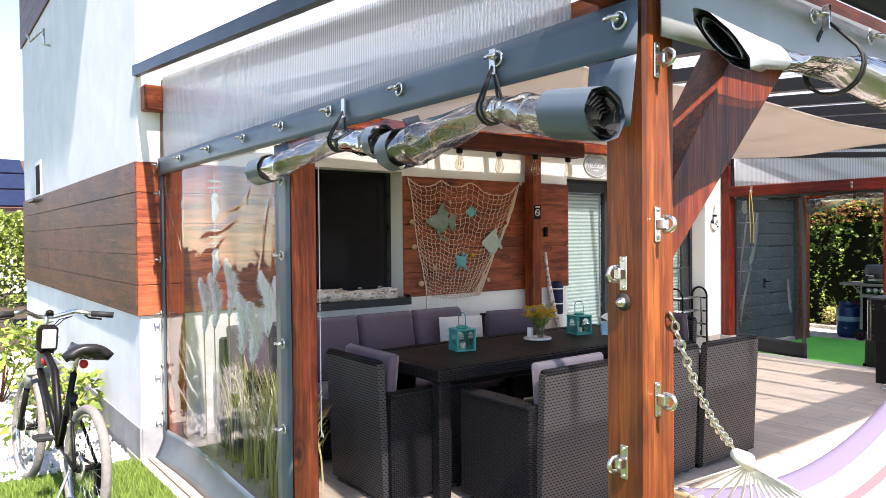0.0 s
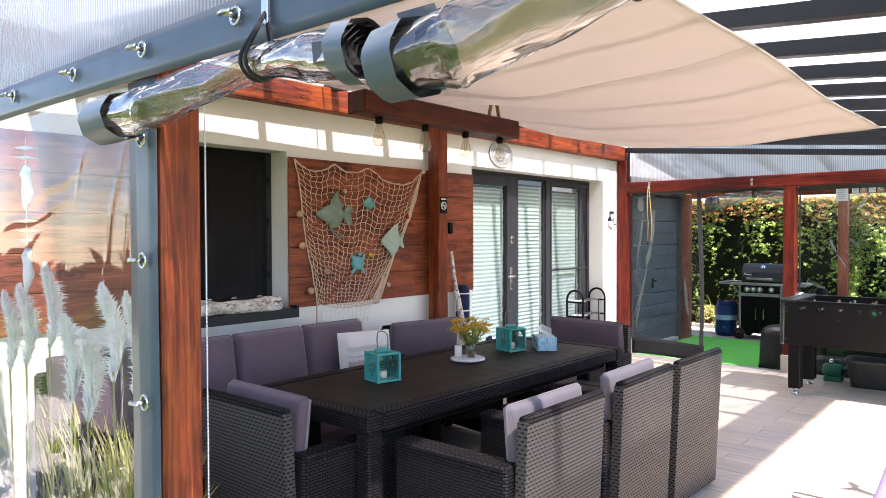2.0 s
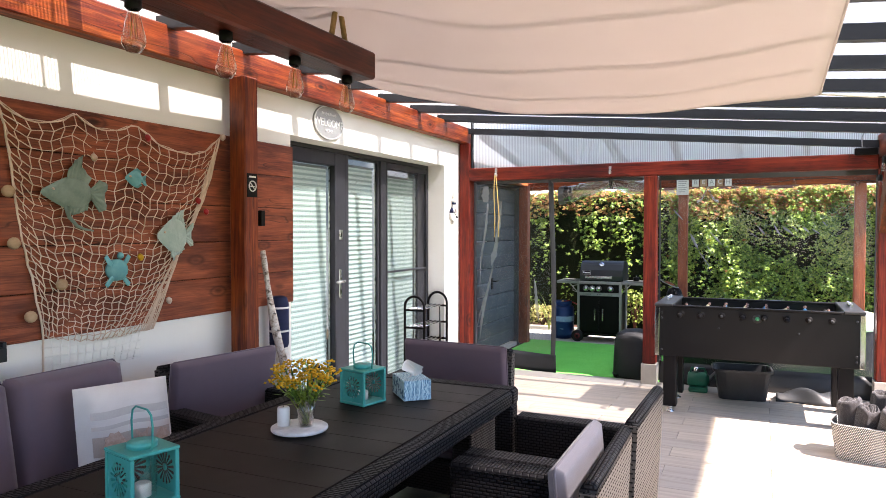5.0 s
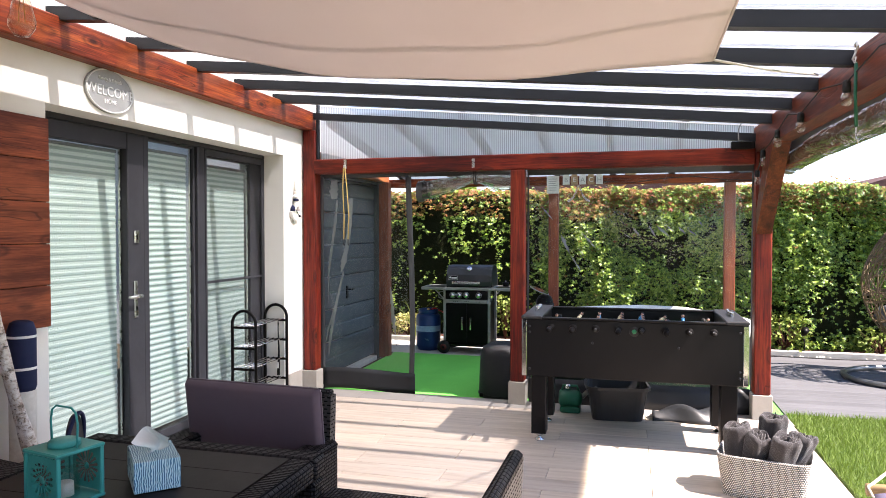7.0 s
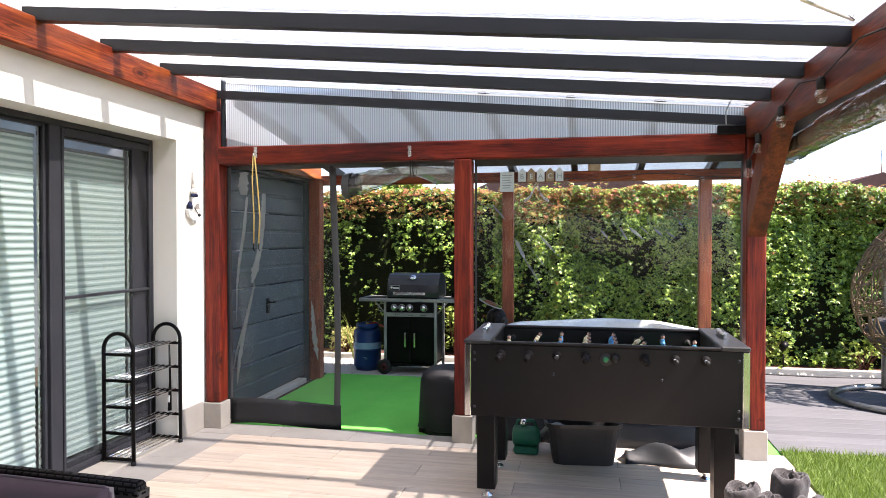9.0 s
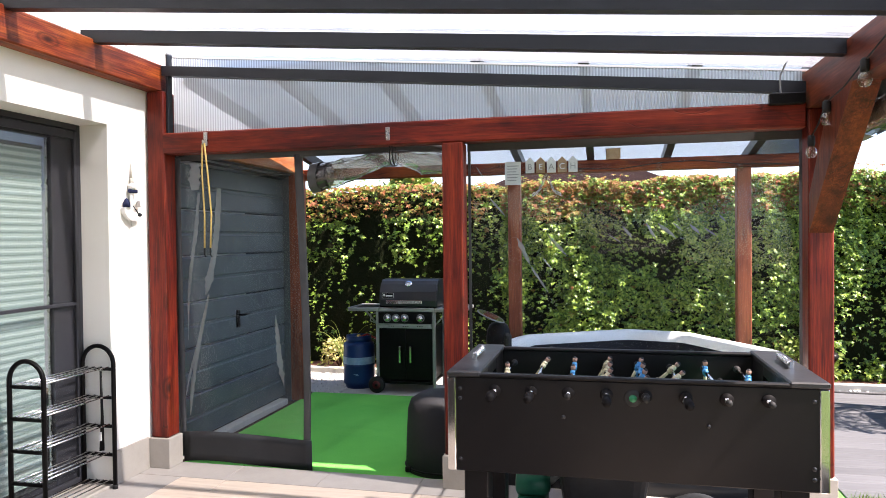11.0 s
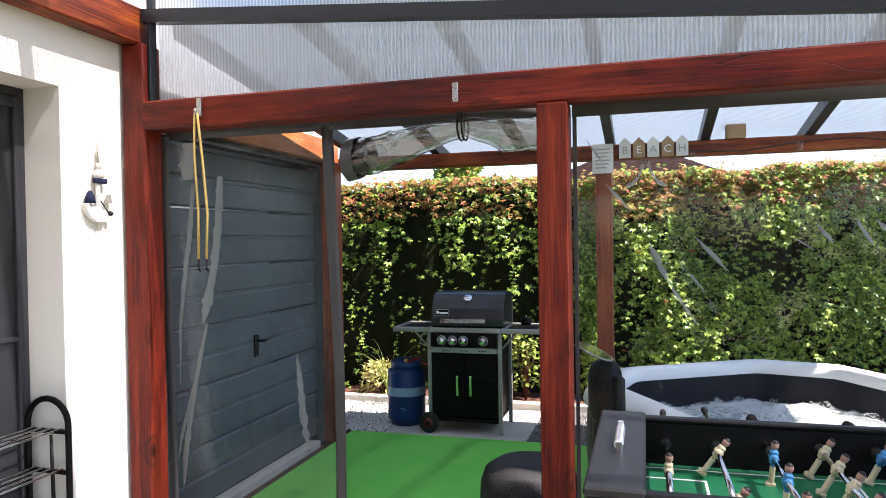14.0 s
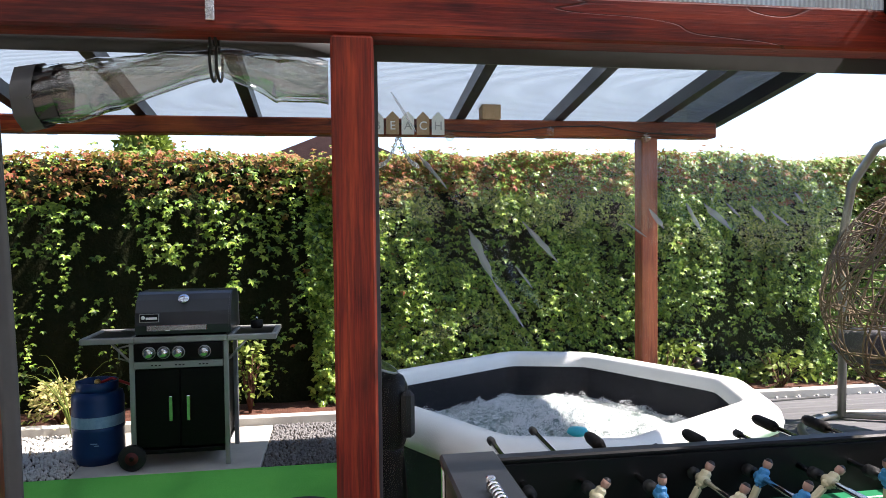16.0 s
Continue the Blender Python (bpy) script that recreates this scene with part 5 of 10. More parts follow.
def beam_lamp():
    l = thing("beam_lamp", (1.42, 0, 0), "dark timber beam pendant lamp with four bare bulbs on ropes", "lamp")
    part("beam", Geo().box((-0.065, 3.46, 2.075), (0.065, 4.78, 2.185), 0.008), WOOD_LAMP, l)
    for y in (3.62, 4.60):
        for s in (-1, 1):
            pts = [(0.0, y + s * 0.055, 2.18), (0.0, y + s * 0.030, 2.27), (0.0, y + s * 0.006, 2.37), (0, y, 2.545)]
            part("rope", Geo().tube(pts, 0.011, 8), ROPE, l, "thick jute rope")
        part("eye_hook", Geo().tube([(0, y - 0.055, 2.18), (0, y - 0.055, 2.20)], 0.012, 8), BLACK, l)
    for y in (3.62, 3.97, 4.32, 4.66):
        part("socket", Geo().lathe([(0.012, 0.0), (0.022, -0.006), (0.022, -0.03), (0.016, -0.036), (0.001, -0.036)][::-1], (0, y, 2.076), 14), BLACK, l)
        b = part("bulb", Geo().lathe([(0.001, -0.150), (0.018, -0.146), (0.031, -0.125), (0.031, -0.108), (0.022, -0.070), (0.015, -0.045), (0.015, -0.036)], (0, y, 2.076), 18), BULB, l, "clear pear shaped filament bulb")
        for k in range(4):
            a = 1.57 * k
            part("filament", Geo().tube([(0.004 * math.cos(a), y + 0.004 * math.sin(a), 2.03), (0.010 * math.cos(a), y + 0.010 * math.sin(a), 1.965)], 0.0008, 4), BRASS, b)


BRASS = surface("warm_brass", (0.7, 0.45, 0.15), None, 0.3, 1.0)
beam_lamp()


def twist_lock(y_face, x, z, parent_label="", axis="y", out=-1):
    """A zinc turn button on an oval eyelet."""
    t = thing("turn_button", (x, y_face, z) if axis == "y" else (y_face, x, z), "zinc turn button in an oval eyelet", "fastener", "tarpaulin fasteners", 0 if axis == "y" else (90 if out > 0 else -90))
    ring = [(0.018 * math.cos(a), -0.003, 0.0205 * math.sin(a)) for a in frange(0, 2 * math.pi, 17)[:-1]]
    part("eyelet", Geo().tube(ring, 0.0042, 6, True), STEEL, t)
    part("stem", Geo().tube([(0, 0.0, 0), (0, -0.03, 0)], 0.007, 8), STEEL, t)
    part("wing", Geo().tube([(-0.018, -0.03, 0.004), (-0.02, -0.034, 0), (0, -0.036, 0.003), (0.02, -0.034, 0), (0.018, -0.03, 0.004)], 0.006, 6), STEEL, t)
    return t


def creases(x, z, lines):
    """Sharp folds of a stiff sheet along straight lines."""
    out = 0.0
    for x0, z0, x1, z1, high, wide in lines:
        dx, dz = x1 - x0, z1 - z0
        t = ((x - x0) * dx + (z - z0) * dz) / (dx * dx + dz * dz)
        if -0.1 < t < 1.1:
            d = ((x - x0) * dz - (z - z0) * dx) / math.hypot(dx, dz)
            d += 0.012 * math.sin(9 * t)
            out += high * math.exp(-(d / wide) ** 2) * max(0, min(1, 8 * t + 0.8, 8.8 - 8 * t)) * math.sin(math.pi * min(1, max(0, 0.1 + 0.8 * t)))
    return out


NEAR_FOLDS = ((0.12, 1.86, 0.50, 1.40, 0.016, 0.014), (0.12, 1.74, 0.32, 1.25, 0.014, 0.012), (0.24, 1.88, 0.66, 1.62, 0.012, 0.012), (0.16, 1.5, 0.22, 0.9, 0.012, 0.012),
              (1.94, 1.86, 1.72, 1.30, 0.016, 0.014), (1.92, 1.66, 1.86, 0.9, 0.014, 0.012), (1.72, 1.88, 1.50, 1.55, 0.012, 0.012), (1.2, 1.60, 1.72, 1.75, 0.012, 0.016),
              (0.85, 1.50, 1.55, 1.60, 0.012, 0.018), (0.9, 1.40, 1.3, 1.50, 0.010, 0.014), (0.35, 0.75, 0.85, 0.50, 0.014, 0.018), (0.30, 0.55, 0.95, 0.35, 0.014, 0.016),
              (0.55, 0.85, 1.05, 0.62, 0.012, 0.02), (1.0, 0.45, 1.5, 0.32, 0.012, 0.016), (0.18, 0.8, 0.3, 0.3, 0.012, 0.014), (1.88, 0.8, 1.80, 0.3, 0.012, 0.012))
SCREEN_FOLDS = ((2.06, 1.9, 2.22, 1.55, 0.01, 0.01), (2.08, 1.9, 2.27, 1.47, 0.01, 0.01), (2.32, 1.45, 2.44, 1.25, 0.01, 0.01), (2.36, 1.43, 2.56, 1.11, 0.01, 0.01), (3.07, 1.5, 3.2, 1.38, 0.01, 0.01), (2.91, 1.55, 3.01, 1.42, 0.01, 0.01), (2.09, 1.9, 2.2, 1.65, 0.01, 0.008), (2.34, 1.34, 2.5, 1.12, 0.01, 0.01), (2.4, 1.2, 2.52, 1.0, 0.008, 0.009))


def near_tarp():
    YF = 2.085
    t = thing("front_tarpaulin", (0, 0, 0), "grey blue tarpaulin band with a clear window panel", "tarpaulin")
    wob = lambda x, z: 0.005 * math.sin(3.1 * x + 1.7 * z) + 0.002 * math.sin(7.3 * z - 2.2 * x)
    part("top_band", Geo().grid(lambda u, v: (0.04 + 3.98 * u, YF - 0.012 + 0.4 * wob(4 * u, v), 1.925 - 0.014 * u * u + (0.115 + 0.014 * u * u) * v), 50, 4, 0.004), PVC, t)
    part("left_band", Geo().grid(lambda u, v: (0.035 + 0.085 * u, YF + wob(0, 1.9 * v) * 0.4, 0.18 + 1.742 * v), 2, 24, 0.004), PVC, t)
    part("right_band", Geo().grid(lambda u, v: (1.95 + 0.155 * u, YF + 0.5 * wob(2, 1.9 * v), 0.06 + 1.862 * v), 3, 24, 0.004), PVC, t)
    part("end_band", Geo().grid(lambda u, v: (3.86 + 0.14 * u + 0.02 * v, YF - 0.014, 1.745 + 0.163 * v), 3, 5, 0.004), PVC, t)
    part("skirt", Geo().grid(lambda u, v: (0.06 + 2.03 * u, YF - 0.07 * (1 - v) ** 2 * (1 - 0.5 * u) + 0.012 * math.sin(6 * u), -0.01 + 0.20 * v + 0.02 * math.sin(4 * u)), 24, 5, 0.004), PVC, t, "loose lower border of the tarpaulin")
    def clear(u, v):
        x, z = 0.11 + 1.86 * u, 0.185 + 1.745 * v
        return (x, YF + 0.004 + wob(x, z) + 0.003 * math.sin(9 * x + 4 * z) * (1 - v) + 0.002 * math.sin(17 * x - 3 * z) * v - 0.20 * creases(x, z, NEAR_FOLDS), z)
    part("clear_panel", Geo().grid(clear, 240, 160), CLEAR_WAVY, t, "wavy clear vinyl window")
    part("clear_strip", Geo().grid(lambda u, v: (2.107 + 1.75 * u, YF - 0.004 - 0.03 * (1 - v) + 0.006 * math.sin(14 * u + 2 * v), 1.80 + 0.12 * v), 60, 4), CLEAR_WAVY, t, "clear vinyl running down to the rolls")
    for x in (0.07, 0.557, 1.089, 1.62, 2.079, 2.535, 3.042, 3.548, 3.979):
        twist_lock(YF - 0.018, x, 1.995)
    for z in (1.75, 1.41, 1.007, 0.614):
        twist_lock(YF - 0.012, 2.055, z)
    for z in (1.80, 1.35, 0.98, 0.62, 0.30):
        twist_lock(YF - 0.01, 0.075, z)


near_tarp()


def roll(name, spine, radii, mat_end, label, ends=0.16, hole=(1, 1), body=None, crumple=0.09, core=None, squash=None):
    """A loosely rolled clear curtain with cloth borders at its ends."""
    r = thing(name, (0, 0, 0), label, "rolled curtain", "rolled curtains")
    n = 64
    pts, rad = [], []
    total = [0.0]
    for a, b in zip(spine, spine[1:]):
        total.append(total[-1] + (Vector(b) - Vector(a)).length)
    for i in range(n):
        s = total[-1] * i / (n - 1)
        k = max(j for j in range(len(spine) - 1) if total[j] <= s + 1e-9)
        f = (s - total[k]) / (total[k + 1] - total[k])
        f = f * f * (3 - 2 * f)
        pts.append(Vector(spine[k]).lerp(Vector(spine[k + 1]), f))
        rad.append(radii[k] + (radii[k + 1] - radii[k]) * f)
    def skin(i0, i1, grow, crumple):
        g = Geo()
        seg = 28
        d = (pts[-1] - pts[0]).normalized()
        up = Vector((0, 0, 1))
        side = d.cross(up).normalized()
        vs = []
        for i in range(i0, i1 + 1):
            for k in range(seg):
                a = 2 * math.pi * k / seg
                w = 1 + crumple * (0.6 * math.sin(3 * a + 0.45 * i) + 0.45 * math.sin(5 * a - 0.30 * i + 1) + 0.3 * math.sin(2 * a + 0.9 * i))
                cu, cs = math.cos(a) * 0.92, math.sin(a)
                if squash:                                 # pressed flat at the mouth, round further on
                    f = max(0.0, 1 - i / 9)
                    fu, fs_ = squash(math.cos(a), math.sin(a))
                    cu, cs = cu + (fu - cu) * f, cs + (fs_ - cs) * f
                if grow > 0:                               # the cloth border keeps flat facets
                    fa = math.pi / 4 * round((a - 0.3) / (math.pi / 4)) + 0.3
                    w = 1 / max(0.93, math.cos(a - fa)) * 0.97
                vs.append(pts[i] + (up * cu + side * cs) * (rad[i] * w + grow))
        fs = [(i * seg + k, i * seg + (k + 1) % seg, (i + 1) * seg + (k + 1) % seg, (i + 1) * seg + k) for i in range(i1 - i0) for k in range(seg)]
        return g.add(vs, fs, True)
    part("clear_roll", skin(0, n - 1, 0, crumple), body or CLEAR_ROLL, r, "crumpled rolled vinyl")
    if core:
        part("inner_roll", skin(0, n - 1, -0.022, 0.05), core, r)
    if not body:
        part("inner_roll", skin(0, n - 1, -0.018, 0.14), CLEAR_ROLL, r)
    cuff = [max(2, int(n * e / total[-1])) for e in (ends if isinstance(ends, tuple) else (ends, ends))]
    for i0, i1, h in ((0, cuff[0], hole[0]), (n - 1 - cuff[1], n - 1, hole[1])):
        if not h:
            continue
        part("end_border", skin(i0, i1, 0.010, crumple * 0.9), mat_end, r)
        tip = i0 if i0 == 0 else i1
        c = pts[tip]
        d = (pts[1] - pts[0]).normalized() if i0 == 0 else (pts[-2] - pts[-1]).normalized()
        up = Vector((0, 0, 1))
        side = d.cross(up).normalized()
        g = Geo()
        for lay in range(6):                              # stiff folded layers inside the mouth, bunched to one side
            rr, off = rad[tip] * (0.98 - 0.115 * lay), rad[tip] * (0.02 if squash else 0.11) * lay
            vs = []
            for q in range(9):
                a = 2 * math.pi * q / 8 + 0.3 + 0.10 * lay
                w, e = (squash(math.cos(a), math.sin(a)) if squash else (math.cos(a) * 0.92, math.sin(a)))
                p = c + d * (0.003 + 0.004 * lay) + up * (w * rr - 0.4 * off) + side * (e * rr + off * (1 if i0 else -1))
                vs += [p, p + d * (0.10 - 0.008 * lay)]
            g.add(vs, [(2 * i, 2 * i + 1, 2 * i + 3, 2 * i + 2) for i in range(8)], False)
        part("folded_edge", g, PVC_HEM, r, "dark layered end of the roll")
    return r


def bungee(top, centre, radius, axis="x"):
    b = thing("bungee_tie", (0, 0, 0), "black elastic tie looped round a rolled curtain", "tie", "bungee ties")
    for o in (-0.008, 0.010):
        pts = []
        for a in frange(-0.2 * math.pi, 1.2 * math.pi, 14):
            c, s = math.cos(a) * radius, -math.sin(a) * radius * 0.95
            pts.append((centre[0] + o, centre[1] - c, centre[2] + s) if axis == "x" else (centre[0] - c, centre[1] + o, centre[2] + s))
        pts = [top] + pts + [top]
        part("loop", Geo().tube(pts, 0.0045, 6), RUBBER, b)
    part("bracket", Geo().box((top[0] - 0.012, top[1] - 0.006, top[2] - 0.03), (top[0] + 0.012, top[1] + 0.004, top[2] + 0.045), 0.002), STEEL, b, "zinc flat hook")


roll("rolled_curtain", [(2.01, 1.985, 1.79), (2.28, 1.985, 1.80), (2.68, 2.03, 1.857), (2.90, 2.0, 1.825), (3.07, 1.985, 1.805)], [0.056, 0.056, 0.036, 0.050, 0.054], PVC, "clear vinyl curtain rolled up and tied under the band", (0.15, 0.075))
roll("rolled_curtain", [(3.14, 1.97, 1.765), (3.30, 1.97, 1.775), (3.57, 2.03, 1.845), (3.80, 1.965, 1.790), (4.03, 1.95, 1.757)], [0.057, 0.066, 0.038, 0.055, 0.056], PVC, "clear vinyl curtain rolled up and tied under the band", (0.085, 0.15))
bungee((2.66, 2.062, 1.98), (2.68, 2.028, 1.857), 0.042)
bungee((3.53, 2.062, 1.98), (3.56, 2.026, 1.845), 0.044)
solid("strap", Geo().grid(lambda u, v: (3.07 + 0.09 * u + 0.03 * v, 2.06 + 0.05 * v, 1.89 - 0.12 * v), 3, 6, 0.004), PVC_DARK, "dark strap hanging behind the rolls", "strap")

side = thing("side_tarpaulin", (0, 0, 0), "silver grey tarpaulin band along the garden side", "tarpaulin")
part("band", Geo().grid(lambda u, v: (4.035 - 0.085 * u + 0.01 * math.sin(9 * u), 2.15 + 6.95 * u, 1.96 + 0.22 * v), 60, 4, 0.004), PVC_LIGHT, side)
roll("rolled_curtain", [(4.155, 2.20, 1.935), (4.125, 2.55, 1.94), (4.09, 2.95, 1.985), (4.07, 3.6, 1.965), (4.06, 5.2, 1.98), (4.04, 6.6, 2.0), (4.02, 8.2, 1.99), (4.01, 8.95, 1.95)], [0.085, 0.085, 0.062, 0.085, 0.065, 0.085, 0.085, 0.075], PVC_LIGHT, "silver and clear curtain rolled up along the garden side", body=CLEAR_ROLL_Y, crumple=0.06, core=PVC_LIGHT, squash=lambda p, q: (0.17 * q - 0.88 * p, 0.21 * q + 0.73 * p))
for y in (2.93, 5.2, 6.7):
    bungee((4.06, y, 2.13), (4.08, y, 1.985), 0.085, "y")
for y in (2.86, 3.25, 3.9, 4.6):
    twist_lock(4.052, y, 2.13, axis="x", out=1)


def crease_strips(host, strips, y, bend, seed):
    """Pale strips put in for whitened kinks and the light they catch on a stiff clear sheet: (x, z, width) along each.
    """
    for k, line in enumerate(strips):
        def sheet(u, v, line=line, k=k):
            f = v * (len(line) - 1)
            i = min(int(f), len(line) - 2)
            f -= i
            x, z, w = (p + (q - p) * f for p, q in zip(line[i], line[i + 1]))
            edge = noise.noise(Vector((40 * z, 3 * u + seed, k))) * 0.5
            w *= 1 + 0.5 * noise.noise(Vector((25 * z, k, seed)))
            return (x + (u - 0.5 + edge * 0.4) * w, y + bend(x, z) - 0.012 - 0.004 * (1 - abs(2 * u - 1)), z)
        part("crease", Geo().grid(sheet, 3, 60), CREASE_LIGHT, host, "whitened fold of the vinyl, its bright light streak put in as a strip")


def end_curtains():
    YE = 9.20
    c = thing("end_curtain", (0, 0, 0), "clear vinyl curtain with dark borders hanging loose", "curtain")
    bend = lambda x, z: 0.03 * max(0, (x - 0.15)) * (1 - z / 2.0) + 0.012 * math.sin(9 * x + 2 * z)
    part("clear_panel", Geo().grid(lambda u, v: (0.152 + 0.813 * u, YE + bend(0.152 + 0.813 * u, 0.2 + 1.72 * v), 0.2 + 1.72 * v), 24, 36), CLEAR, c, "wavy clear vinyl")
    part("left_border", Geo().grid(lambda u, v: (0.108 + 0.048 * u, YE + bend(0.15, 1.9 * v), 0.03 + 1.92 * v), 2, 20, 0.004), PVC_DARK, c)
    part("right_border", Geo().grid(lambda u, v: (0.955 + 0.05 * u + 0.02 * math.sin(4 * v), YE + bend(0.93 + 0.09 * u, 1.9 * v), 0.0 + 1.95 * v), 3, 24, 0.004), PVC_DARK, c)
    part("top_border", Geo().grid(lambda u, v: (0.135 + 1.772 * u, YE + 0.003, 1.935 + 0.075 * v), 16, 2, 0.004), PVC_DARK, c)
    part("lower_border", Geo().grid(lambda u, v: (0.14 + 0.88 * u, YE - 0.004 + bend(0.14 + 0.88 * u, 0.2 * v), 0.0 + 0.19 * v + 0.015 * math.sin(5 * u)), 16, 4, 0.004), PVC_HEM, c)
    roll("rolled_curtain", [(1.06, 9.215, 1.80), (1.25, 9.21, 1.835), (1.58, 9.20, 1.915), (1.75, 9.21, 1.875), (1.90, 9.215, 1.865)], [0.09, 0.085, 0.042, 0.075, 0.07], PVC_DARK, "clear curtain rolled up under the end beam", 0.07, (1, 0))
    bungee((1.59, 9.05, 2.02), (1.58, 9.20, 1.915), 0.06)
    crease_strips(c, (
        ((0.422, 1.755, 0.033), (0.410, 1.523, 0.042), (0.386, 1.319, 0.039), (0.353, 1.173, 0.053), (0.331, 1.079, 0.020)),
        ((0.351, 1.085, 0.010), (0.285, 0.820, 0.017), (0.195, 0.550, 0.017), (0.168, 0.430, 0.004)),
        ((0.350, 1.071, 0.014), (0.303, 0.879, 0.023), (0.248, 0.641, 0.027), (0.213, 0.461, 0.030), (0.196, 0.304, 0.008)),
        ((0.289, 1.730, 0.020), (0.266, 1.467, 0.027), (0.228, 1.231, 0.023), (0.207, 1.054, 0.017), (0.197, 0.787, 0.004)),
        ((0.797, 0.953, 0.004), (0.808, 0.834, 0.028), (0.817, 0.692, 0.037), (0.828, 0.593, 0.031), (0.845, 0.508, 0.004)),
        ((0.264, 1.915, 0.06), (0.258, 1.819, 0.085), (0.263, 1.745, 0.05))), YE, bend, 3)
    d = thing("end_screen", (0, 0, 0), "taut clear vinyl screen with dark borders", "curtain")
    part("clear_panel", Geo().grid(lambda u, v: (2.046 + 1.752 * u, 9.195 + 0.008 * math.sin(5 * u + 3 * v) - creases(2.046 + 1.752 * u, 0.2 + 1.72 * v, SCREEN_FOLDS), 0.2 + 1.72 * v), 220, 120), CLEAR_FLAT, d, "taut clear vinyl")
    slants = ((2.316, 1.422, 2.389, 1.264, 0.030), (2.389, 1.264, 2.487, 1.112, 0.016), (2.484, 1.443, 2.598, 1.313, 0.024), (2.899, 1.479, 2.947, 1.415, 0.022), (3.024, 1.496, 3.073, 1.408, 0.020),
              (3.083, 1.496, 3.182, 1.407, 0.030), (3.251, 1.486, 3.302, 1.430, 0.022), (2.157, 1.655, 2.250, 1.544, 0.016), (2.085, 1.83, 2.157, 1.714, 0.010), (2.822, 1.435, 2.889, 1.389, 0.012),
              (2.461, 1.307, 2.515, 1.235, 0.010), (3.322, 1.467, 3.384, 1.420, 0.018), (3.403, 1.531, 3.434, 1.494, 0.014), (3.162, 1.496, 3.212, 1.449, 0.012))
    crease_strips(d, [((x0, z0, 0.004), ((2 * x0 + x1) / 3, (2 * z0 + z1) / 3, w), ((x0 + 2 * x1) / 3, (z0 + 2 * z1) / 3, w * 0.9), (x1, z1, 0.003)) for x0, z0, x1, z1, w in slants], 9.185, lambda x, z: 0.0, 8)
    part("left_border", Geo().box((2.03, 9.192, 0.02), (2.046, 9.198, 1.955), 0.001), PVC_DARK, d)
    part("right_border", Geo().box((3.798, 9.192, 0.02), (3.822, 9.198, 1.955), 0.001), PVC_DARK, d)
    part("top_border", Geo().box((2.028, 9.190, 1.925), (3.823, 9.200, 2.02), 0.001), PVC_DARK, d)
    part("lower_border", Geo().grid(lambda u, v: (2.05 + 1.765 * u, 9.19 - 0.03 * (1 - v) + 0.012 * math.sin(8 * u), 0.0 + 0.2 * v), 16, 3, 0.004), PVC_HEM, d)
    for x, z in ((0.43, 2.035),):
        k = thing("spare_bungee", (x, 9.04, z), "yellow braided elastic cords hanging from a hook", "cord")
        part("hook", Geo().box((-0.012, -0.004, -0.03), (0.012, 0.012, 0.05), 0.002).tube([(0, -0.004, -0.02), (0, -0.03, -0.025), (0, -0.03, 0.0)], 0.005, 6), STEEL, k)
        for o, q in ((-0.014, 0.004), (0.024, 0.006)):
            part("cord", Geo().tube([(o * 0.3, -0.025, -0.02), (o, -0.02, -0.2), (o * 1.2 + 0.01, -0.01, -0.45), (o + q, -0.01, -0.655)], 0.0056, 6), CORD, k)
            part("end_hook", Geo().tube([(o + q, -0.01, -0.655), (o + q, -0.01, -0.70), (o + q + 0.01, -0.01, -0.71)], 0.004, 5), BLACK, k)


CORD = surface("yellow_cord", (0.60, 0.43, 0.15), (0.46, 0.30, 0.08), 0.7, 0, 60.0, 200.0, 0.4)
end_curtains()


